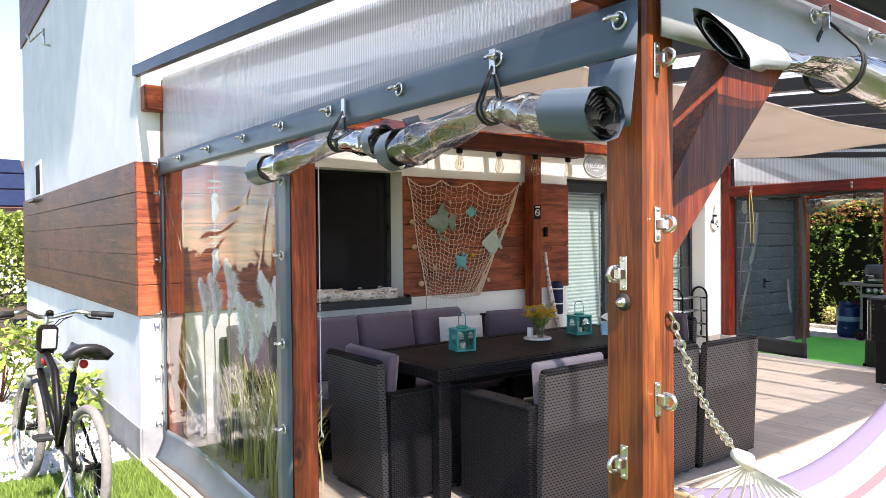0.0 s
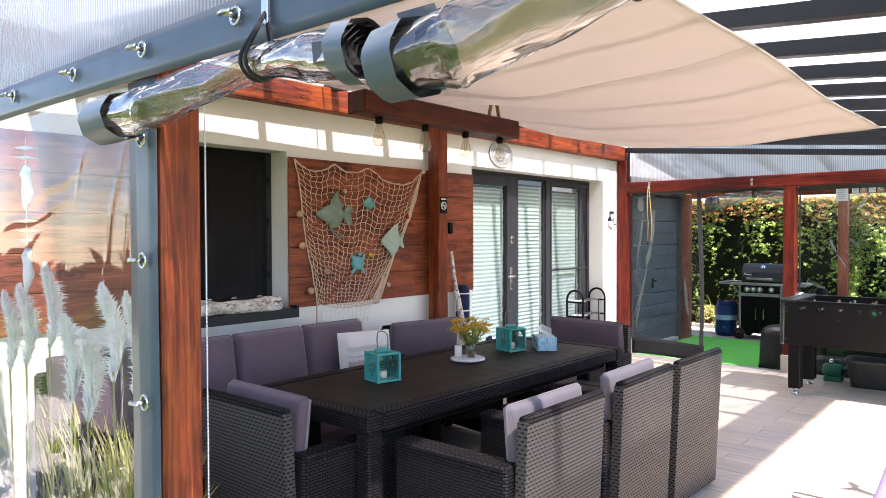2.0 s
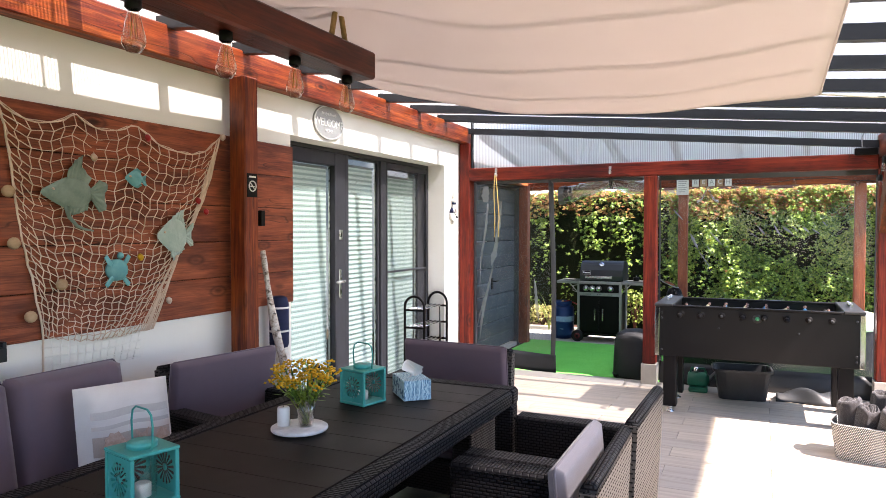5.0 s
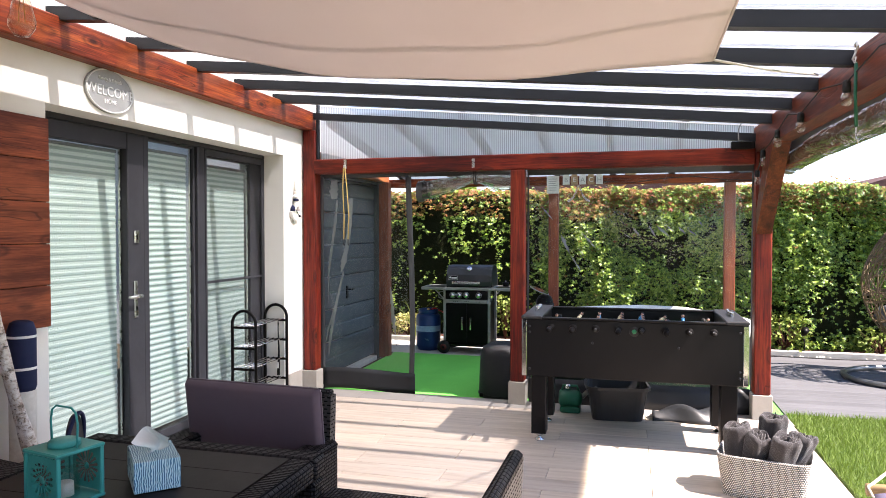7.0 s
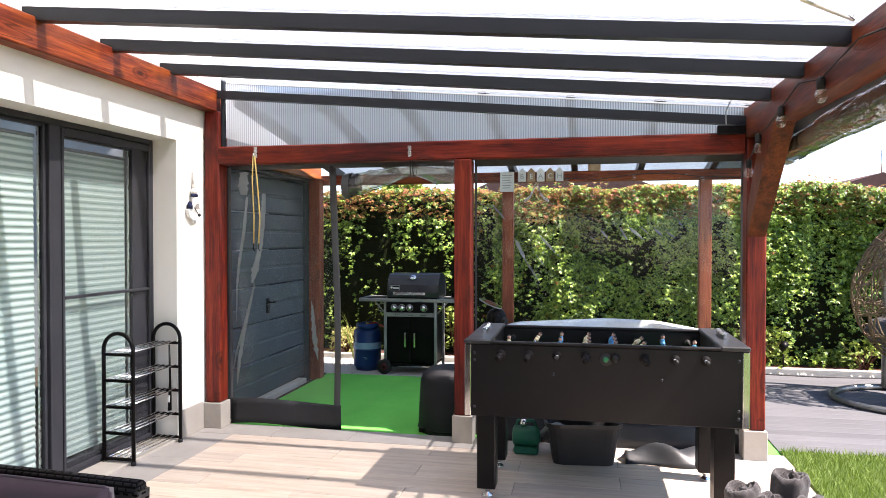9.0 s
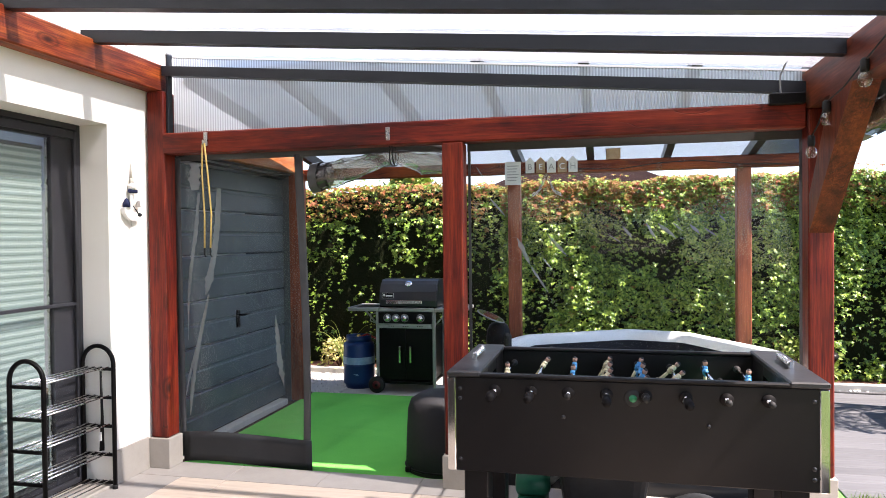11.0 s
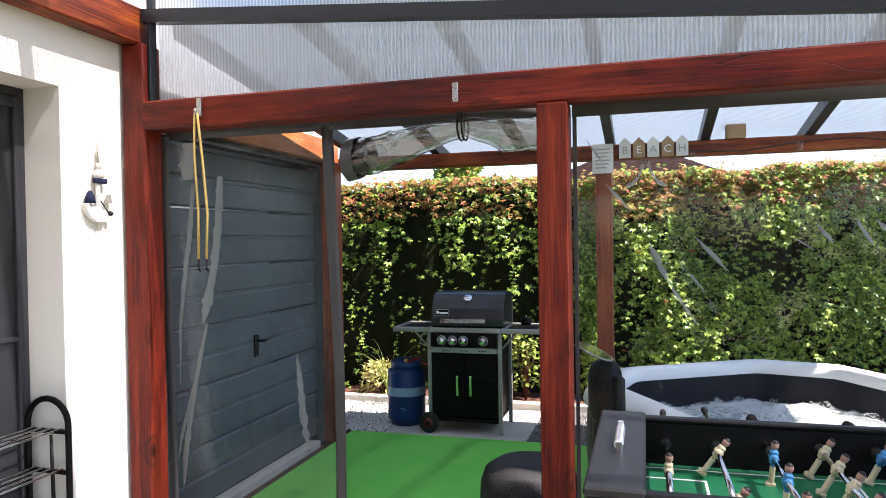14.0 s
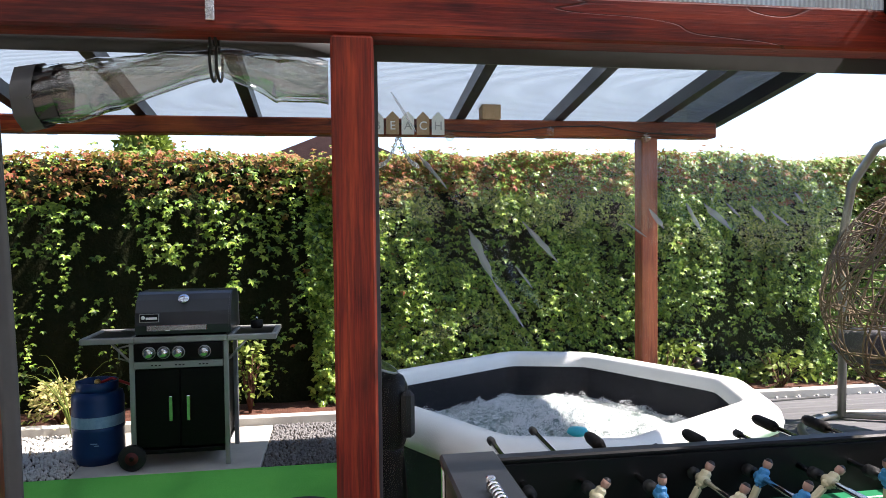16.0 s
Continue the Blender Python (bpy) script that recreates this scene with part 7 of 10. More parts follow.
def games_table():
    X0, X1, Y0, Y1, Z0, Z1 = 2.162, 3.605, 8.02, 8.755, 0.46, 0.862
    t = thing("football_table", (0, 0, 0), "black table football game with rods and small figures", "table football")
    th = 0.032
    part("front_panel", Geo().box((X0 + 0.03, Y0, Z0), (X1 - 0.03, Y0 + th, Z1 - 0.012), 0.004), TABLE_BLACK, t)
    part("rear_panel", Geo().box((X0 + 0.03, Y1 - th, Z0), (X1 - 0.03, Y1, Z1 - 0.012), 0.004), TABLE_BLACK, t)
    for s, x in ((1, X0), (-1, X1)):
        part("end_panel", Geo().box((x + s * 0.004, Y0 + 0.03, Z0), (x + s * 0.034, Y1 - 0.03, Z1 - 0.012), 0.004), TABLE_BLACK, t)
        part("end_shelf", Geo().box((x - s * 0.006, Y0 - 0.006, Z1 - 0.012), (x + s * 0.135, Y1 + 0.006, Z1 + 0.012), 0.006), TRAY, t)
        part("goal_wall", Geo().box((x + s * 0.115, Y0 + th, Z1 - 0.16), (x + s * 0.13, Y0 + 0.25, Z1 - 0.012), 0.002).box((x + s * 0.115, Y1 - 0.25, Z1 - 0.16), (x + s * 0.13, Y1 - th, Z1 - 0.012), 0.002).box((x + s * 0.115, Y0 + 0.25, Z1 - 0.06), (x + s * 0.13, Y1 - 0.25, Z1 - 0.012), 0.002), TABLE_BLACK, t)
        for y in (Y0 - 0.002, Y1 - 0.028):
            part("corner_guard", Geo().box((x - s * 0.003, y, Z0), (x + s * 0.032, y + 0.03, Z1 - 0.014), 0.004), CHROME, t, "chrome corner guard")
        c = part("score_counter", Geo().tube([(x + s * 0.065, Y0 + 0.27, Z1 + 0.03), (x + s * 0.065, Y0 + 0.48, Z1 + 0.03)], 0.004, 6), CHROME, t)
        for i in range(10):
            y = Y0 + 0.285 + 0.018 * i
            part("score_bead", Geo().tube([(x + s * 0.065, y, Z1 + 0.03), (x + s * 0.065, y + 0.015, Z1 + 0.03)], 0.014, 10), CHROME, c)
        for y in (Y0 + 0.265, Y0 + 0.475):
            part("counter_stand", Geo().box((x + s * 0.055, y, Z1 + 0.010), (x + s * 0.075, y + 0.012, Z1 + 0.045), 0.003), CHROME, c)
    for y, s in ((Y0, 1), (Y1, -1)):
        part("top_rail", Geo().box((X0 + 0.13, y - s * 0.004, Z1 - 0.012), (X1 - 0.13, y + s * (th + 0.003), Z1 + 0.004), 0.005), TABLE_BLACK, t)
    f = part("pitch", Geo().box((X0 + 0.115, Y0 + th, Z1 - 0.155), (X1 - 0.115, Y1 - th, Z1 - 0.145), 0), PITCH, t)
    lz = Z1 - 0.1445
    xm, ym = (X0 + X1) / 2, (Y0 + Y1) / 2
    for a, b in (((xm - 0.004, Y0 + th), (xm + 0.004, Y1 - th)), ((X0 + 0.30, ym - 0.2), (X0 + 0.308, ym + 0.2)), ((X1 - 0.308, ym - 0.2), (X1 - 0.30, ym + 0.2)), ((X0 + 0.13, ym - 0.2), (X0 + 0.30, ym - 0.192)), ((X0 + 0.13, ym + 0.192), (X0 + 0.30, ym + 0.2)), ((X1 - 0.30, ym - 0.2), (X1 - 0.13, ym - 0.192)), ((X1 - 0.30, ym + 0.192), (X1 - 0.13, ym + 0.2)), ((X0 + 0.13, Y0 + th + 0.04), (X1 - 0.13, Y0 + th + 0.046)), ((X0 + 0.13, Y1 - th - 0.046), (X1 - 0.13, Y1 - th - 0.04))):
        part("pitch_line", Geo().box((*a, lz), (*b, lz + 0.0012), 0), WHITE, f)
    ring = [(xm + 0.10 * math.cos(a), ym + 0.10 * math.sin(a), lz + 0.0005) for a in frange(0, 2 * math.pi, 33)[:-1]]
    part("centre_ring", Geo().tube(ring, 0.003, 5, True), WHITE, f)
    for x in (X0 + 0.11, X1 - 0.11):
        for y in (Y0 + 0.085, Y1 - 0.14):
            leg = part("leg", Geo().box((x - 0.05, y - 0.06, 0.055), (x + 0.05, y + 0.06, Z0), 0.004), TABLE_BLACK, t)
            part("levelling_foot", Geo().lathe([(0.033, 0.0), (0.033, 0.008), (0.014, 0.02), (0.014, 0.03), (0.026, 0.036), (0.026, 0.056)], (x, y, 0), 16), CHROME, leg)
    part("crossbar", Geo().box((X0 + 0.17, ym - 0.02, 0.40), (X1 - 0.17, ym + 0.02, 0.50), 0.004), TABLE_BLACK, t)
    team = (("w", 1), ("w", 2), ("b", 3), ("w", 5), ("b", 5), ("w", 3), ("b", 2), ("b", 1))
    dolls = {"w": doll(DOLL_W), "b": doll(DOLL_B)}
    rz = Z1 - 0.064
    rnd = random.Random(6)
    for i, (side_of, n) in enumerate(team):
        x = 2.357 + 0.1485 * i
        near = side_of == "w"
        reach = (0.315, 0.39, 0.215, 0.163, 0.185, 0.245, 0.29, 0.25)[i]
        ya, yb = (Y0 - 0.05, Y1 + reach) if near else (Y0 - 0.06, Y1 + reach)
        rod = part("rod", Geo().tube([(x, ya, rz), (x, yb, rz)], 0.008, 10), CHROME, t)
        hy = (ya - 0.10, ya + 0.005) if near else (yb - 0.005, yb + 0.10)
        part("handle", Geo().tube([(x, hy[0] - 0.001, rz), (x, hy[0], rz), (x, hy[0] + 0.02, rz), (x, hy[1] - 0.02, rz), (x, hy[1], rz), (x, hy[1] + 0.001, rz)], [0.001, 0.015, 0.019, 0.018, 0.013, 0.001], 8), GRIP, rod, "black octagonal grip")
        ey = yb if near else ya
        part("end_cap", Geo().tube([(x, ey - 0.012, rz), (x, ey + 0.012, rz)], 0.012, 8), RUBBER, rod)
        for y in (Y0 + 0.0, Y1 - 0.0):
            part("bearing", Geo().lathe([(0.024, -0.006), (0.026, 0), (0.024, 0.006)], (x, y + (-0.004 if y == Y0 else 0.004), rz), 16, Euler((math.pi / 2, 0, 0)).to_matrix().to_4x4()), GRIP, rod)
        tilt = (2, 36, 6, 30, 26, 48, 0, 4)[i]
        shift = rnd.uniform(-0.03, 0.03)
        span = 0.60 if n > 3 else 0.42
        for k in range(n):
            y = ym + shift + (0 if n == 1 else (k / (n - 1) - 0.5) * span)
            fg = part("figure", dolls[side_of], None, rod)
            fg.matrix_basis = Matrix.Translation((x, y, rz)) @ Euler((0, radians(tilt), 0)).to_matrix().to_4x4()
        for y in (ym + shift - span / 2 - 0.05, ym + shift + span / 2 + 0.05):
            part("bumper", Geo().tube([(x, y - 0.014, rz), (x, y + 0.014, rz)], 0.016, 10), RUBBER, rod)
    part("ball_hole", Geo().lathe([(0.030, -0.003), (0.034, 0), (0.030, 0.003)], (xm + 0.02, Y0 - 0.001, rz - 0.01), 20, Euler((math.pi / 2, 0, 0)).to_matrix().to_4x4()), RUBBER, t)
    part("ball_cup", Geo().lathe([(0.015, -0.001), (0.015, 0.001)], (xm + 0.02, Y0 - 0.004, rz - 0.01), 20, Euler((math.pi / 2, 0, 0)).to_matrix().to_4x4()), PITCH, t)
    for x, z in ((X0 + 0.05, Z1 - 0.06), (X0 + 0.05, Z1 - 0.10), (X0 + 0.05, Z0 + 0.05), (X1 - 0.05, Z1 - 0.06), (X1 - 0.05, Z0 + 0.05), (X1 - 0.05, Z0 + 0.09), (xm - 0.25, Z1 - 0.16), (xm + 0.3, Z1 - 0.17)):
        part("bolt_cap", Geo().lathe([(0.009, -0.003), (0.007, 0.002)], (x, Y0 - 0.002, z), 10, Euler((math.pi / 2, 0, 0)).to_matrix().to_4x4()), ANTHRACITE, t)


games_table()


def towel_basket():
    cx, cy = 3.60, 7.42
    b = thing("storage_basket", (cx, cy, 0), "woven black and white rope basket full of grey towels", "basket", turn=-14)
    def ring(w, d, z, n=56):
        return [(math.copysign(abs(math.cos(a)) ** 0.32, math.cos(a)) * w, math.copysign(abs(math.sin(a)) ** 0.32, math.sin(a)) * d, z) for a in frange(0, 2 * math.pi, n + 1)[:-1]]
    rows = [ring(0.205 + 0.03 * k / 21, 0.135 + 0.025 * k / 21, 0.006 + 0.0104 * k) for k in range(22)]
    for k, r in enumerate(rows):
        part("coil", Geo().tube(r, 0.0060, 6, True), BASKET, b)
    part("base", Geo().box((-0.18, -0.12, 0.0), (0.18, 0.12, 0.012), 0.004), BASKET, b)
    places = [(-0.135, 0.0, -0.05, 0.0, 0.345, 0.082), (-0.085, -0.045, 0.20, 0.0, 0.325, 0.076), (0.035, -0.05, 0.26, -0.10, 0.345, 0.082), (0.0, 0.065, 0.10, 0.06, 0.40, 0.080), (0.065, 0.035, 0.40, -0.04, 0.35, 0.074)]
    turn = Euler((0, 0, radians(-14))).to_matrix()
    for k, (x, y, lx, ly, tall, fat) in enumerate(places):
        at = turn @ Vector((x, y, 0.02))
        t = thing("rolled_towel", (cx + at.x, cy + at.y, at.z), "loosely rolled grey fleece towel in the basket", "towel", "rolled towels", turn=-14)
        m = Vector((lx, ly, 1)).to_track_quat("Z", "Y").to_matrix().to_4x4()
        def roll_skin(u, v):
            """A thick roll: plain flank, soft lip, then the end winding inward."""
            a = 2 * math.pi * u
            s = noise.noise(Vector((math.cos(a) * 1.1 + 5 * k, math.sin(a) * 1.1, v * 1.6)))
            w = noise.noise(Vector((math.cos(a) * 2.6, math.sin(a) * 2.6 + 7 * k, v * 5.0)))
            if v < 0.5:
                q = v / 0.5
                r, z = fat * (0.80 + 0.20 * q), (tall - 0.025) * q
            elif v < 0.62:
                q = (v - 0.5) / 0.12 * math.pi * 0.55
                r, z = fat - 0.024 * (1 - math.cos(q)), tall - 0.025 + 0.025 * math.sin(q)
            else:
                q = (v - 0.62) / 0.38
                r = (fat - 0.026) * (1 - q) + 0.002
                z = tall - 0.012 * q - 0.016 * (0.5 - 0.5 * math.cos(2 * math.pi * 2.3 * q + a + 2 * k)) ** 0.6 * (1 - 0.4 * q)
            wr = 0.30 + 0.70 * v
            r *= 1 + wr * (0.22 * s + 0.16 * w)
            fold = 0.10 * max(0.0, math.cos(a - 1.1 - 2.2 * k)) ** 8
            return m @ Vector((r * math.cos(a) * (1 + fold), r * math.sin(a) * 0.90, z + 0.030 * s * v + 0.022 * math.sin(a + k) * v + 0.010 * w * v))
        part("roll", Geo().grid(roll_skin, 72, 56), TOWEL, t)


towel_basket()


def tub_bin():
    b = thing("storage_tub", (2.78, 8.86, 0), "open black plastic storage tub under the games table", "storage tub", turn=6)
    n = 24
    def ring(w, d, z):
        return [(math.copysign(abs(math.cos(a)) ** 0.35, math.cos(a)) * w, math.copysign(abs(math.sin(a)) ** 0.35, math.sin(a)) * d, z) for a in frange(0, 2 * math.pi, n + 1)[:-1]]
    prof = [ring(0.001, 0.001, 0.0), ring(0.19, 0.135, 0.0), ring(0.23, 0.165, 0.26), ring(0.245, 0.18, 0.262), ring(0.245, 0.18, 0.24), ring(0.237, 0.172, 0.24), ring(0.224, 0.159, 0.255), ring(0.184, 0.129, 0.012), ring(0.001, 0.001, 0.012)]
    g = Geo()
    g.add([p for r in prof for p in r], [(i * n + k, i * n + (k + 1) % n, (i + 1) * n + (k + 1) % n, (i + 1) * n + k) for i in range(len(prof) - 1) for k in range(n)], False)
    part("shell", g, TRAY, b)
    v = thing("garden_pump", (2.42, 8.93, 0), "green electric garden pump on the tiles", "pump")
    part("motor", Geo().lathe([(0.05, -0.09), (0.065, -0.08), (0.065, 0.06), (0.04, 0.09)], (0, 0, 0.11), 18, Euler((0, math.pi / 2, 0)).to_matrix().to_4x4()), GREEN_MACHINE, v)
    part("foot", Geo().box((-0.08, -0.06, 0.0), (0.08, 0.06, 0.05), 0.01), GREEN_MACHINE, v)
    part("carry_handle", Geo().tube([(-0.07, 0, 0.16), (-0.06, 0, 0.21), (0.05, 0, 0.21), (0.07, 0, 0.16)], 0.010, 8), GREEN_MACHINE, v)
    part("pipe", Geo().tube([(0.09, 0, 0.12), (0.14, -0.03, 0.18), (0.20, -0.02, 0.20), (0.24, 0.02, 0.17)], 0.018, 8), PVC_LIGHT, v)
    part("nozzle", Geo().lathe([(0.02, 0), (0.026, 0.03), (0.016, 0.05)], (-0.02, 0, 0.17), 12), CHROME, v)
    w = thing("folded_cover", (0, 0, 0), "folded dark cover lying behind the games table", "cover")
    part("cloth", Geo().grid(lambda u, q: (3.05 + 0.62 * u, 8.80 + 0.22 * q + 0.02 * math.sin(9 * u), 0.004 + 0.10 * math.sin(math.pi * q) * (0.5 + 0.5 * math.sin(math.pi * u)) + 0.02 * math.sin(14 * u + 6 * q) * math.sin(math.pi * q)), 30, 14, 0.004), PVC_HEM, w)


tub_bin()


COVER = surface("black_cover_fabric", (0.014, 0.014, 0.016), (0.02, 0.02, 0.022), 0.6, 0, 8.0, 200.0, 0.6, 0.006, spec=0.25)


def pouf():
    p = thing("covered_stool", (1.78, 9.56, GZ + 0.012), "round stool under a fitted black cover", "stool")
    prof = [(0.235, 0.0), (0.240, 0.02), (0.235, 0.20), (0.225, 0.38), (0.205, 0.44), (0.15, 0.475), (0.10, 0.482), (0.05, 0.492), (0.001, 0.494)]
    part("cover", Geo().lathe(prof, (0, 0, 0), 36), COVER, p)
    part("hem_cord", Geo().tube([(0.243 * math.cos(a), 0.243 * math.sin(a), 0.03) for a in frange(0, 2 * math.pi, 37)[:-1]], 0.006, 6, True), BLACK, p)
    part("cord_lock", Geo().box((-0.20, -0.20, 0.015), (-0.165, -0.165, 0.05), 0.006), BLACK, p)


pouf()


# ---- the yard: tub, grill, bottle ----
GLASS_LID = see_through("smoky_clear_lid", (0.75, 0.78, 0.8), 0.8, 0.10, 0.08, gloss=1.5)


def hot_tub():
    cx, cy = 2.99, 10.43
    t = thing("hot_tub", (cx, cy, GZ), "octagonal soft-sided hot tub with white rim and bubbling water", "hot tub")
    n = 96
    turn = radians(30)
    def oct_r(a, r):
        """Eight sides, long and short in turn, with their corners at r."""
        q = math.pi / 2
        b = min(a % q, q - a % q)
        return r * ((math.cos(b) / math.cos(radians(30))) ** 70 + (math.cos(q / 2 - b) / math.cos(radians(15))) ** 70) ** (-1 / 70)
    ring = [radians(k * 90 + o) for k in range(4) for o in frange(-30, 60, 25)[:-1]]
    n = len(ring)
    def skin(prof, name, mat, label=""):
        g = Geo()
        g.add([(oct_r(a, r) * math.cos(a + turn), oct_r(a, r) * math.sin(a + turn), z) for r, z in prof for a in ring],
              [(i * n + k, i * n + (k + 1) % n, (i + 1) * n + (k + 1) % n, (i + 1) * n + k) for i in range(len(prof) - 1) for k in range(n)], True)
        return part(name, g, mat, t, label)
    skin([(0.98, 0.02), (1.02, 0.08), (1.035, 0.35), (1.025, 0.555)], "outer_wall", LINER, "dark vinyl outer wall")
    skin([(1.01, 0.55), (1.045, 0.56), (1.05, 0.60), (1.035, 0.645), (1.0, 0.675), (0.94, 0.69), (0.89, 0.688), (0.868, 0.67), (0.865, 0.61)], "rim", WHITE_PLASTIC, "white padded rim")
    skin([(0.873, 0.655), (0.87, 0.50), (0.85, 0.20), (0.02, 0.20)], "inner_wall", LINER, "speckled black liner")
    def level(x, y):
        swell = 0.04 * max(0, 1 - (x * x + y * y) / 0.5)
        fizz = noise.noise(Vector((x * 14, y * 14, 4)))
        return 0.43 + swell + 0.018 * noise.noise(Vector((x * 6, y * 6, 1))) + (0.25 + 12 * swell) * (0.075 * max(0, fizz) ** 1.3 + 0.020 * noise.noise(Vector((x * 40, y * 40, 9))) + 0.008 * noise.noise(Vector((x * 90, y * 90, 3))))
    def surf(u, v):
        a, r = 2 * math.pi * u, oct_r(2 * math.pi * u, 0.868 * v)
        x, y = r * math.cos(a + turn), r * math.sin(a + turn)
        return (x, y, level(x, y))
    part("water", Geo().grid(surf, 300, 120), WATER, t, "foaming bubbling water")
    rnd = random.Random(44)
    froth = Geo()
    jets = []
    for _ in range(70):
        a, q = rnd.random() * 6.283, 0.80 * math.sqrt(rnd.random())
        jets.append((q * math.cos(a), q * math.sin(a), rnd.uniform(0.02, 0.055), rnd.uniform(0.04, 0.15) * (1.1 - q)))
    for jx, jy, wide, tall in jets:
        for _ in range(330):
            x, y = jx + rnd.gauss(0, wide), jy + rnd.gauss(0, wide)
            a = math.atan2(y, x)
            if math.hypot(x, y) > oct_r(a - turn, 0.85):
                continue
            near = math.exp(-((x - jx) ** 2 + (y - jy) ** 2) / (2 * wide * wide))
            c = Vector((x, y, level(x, y) + tall * near * rnd.random() ** 0.8 + 0.012 * rnd.random()))
            r = rnd.uniform(0.0010, 0.0036)
            froth.add([c + Vector(p) * r for p in ((1, 0, 0), (-1, 0, 0), (0, 1, 0), (0, -1, 0), (0, 0, 1), (0, 0, -1))],
                      [(0, 2, 4), (2, 1, 4), (1, 3, 4), (3, 0, 4), (2, 0, 5), (1, 2, 5), (3, 1, 5), (0, 3, 5)], True)
    tagged(part("spray", froth, FROTH, t, "white bursting bubbles"), kind="stuff")
    f = thing("tub_pump", (2.11, 9.80, GZ), "black tub pump unit with a tilted lid", "pump unit")
    part("housing", Geo().lathe([(0.072, 0.0), (0.076, 0.02), (0.072, 0.45), (0.060, 0.60), (0.058, 0.64)], (0, 0, 0), 24), BLACK, f)
    part("filter_head", Geo().lathe([(0.055, 0.62), (0.068, 0.65), (0.080, 0.70), (0.082, 0.82), (0.076, 0.87), (0.060, 0.905), (0.036, 0.92), (0.001, 0.925)], (0, 0, 0), 26), BLACK, f)
    part("strap", Geo().box((0.045, -0.09, 0.68), (0.095, -0.045, 0.86), 0.016), RUBBER, f)
    part("lid", Geo().prism([(0.085 * math.cos(a), 0.105 * math.sin(a)) for a in frange(0, 2 * math.pi, 29)[:-1]], lambda a, b: (a - 0.05, b, 0.955 - 0.45 * a), lambda a, b: (a - 0.05, b, 0.965 - 0.45 * a)), GLASS_LID, f)
    part("lid_rim", Geo().tube([(0.085 * math.cos(a) - 0.05, 0.105 * math.sin(a), 0.96 - 0.45 * 0.085 * math.cos(a)) for a in frange(0, 2 * math.pi, 29)[:-1]], 0.005, 6, True), PVC_LIGHT, f)
    s = thing("bath_toy", (3.02, 10.18, GZ + 0.52), "small turquoise floating toy in the water", "toy")
    part("float", Geo().lathe([(0.001, -0.015), (0.035, -0.012), (0.052, 0.0), (0.042, 0.018), (0.001, 0.026)], (0, 0, 0), 18), TURQ, s)


def speckle():
    m, nt, b = shader("speckled_black_liner")
    vo = put(nt, "TexVoronoi", Vector=coords(nt), Scale=95.0).outputs["Distance"]
    c = ramp(nt, vo, (0.07, (0.35, 0.35, 0.37)), (0.13, (0.010, 0.010, 0.014)))
    nt.links.new(c, b.inputs["Base Color"])
    b.inputs["Roughness"].default_value = 0.45
    b.inputs["Specular IOR Level"].default_value = 0.15
    return m


LINER = speckle()
hot_tub()


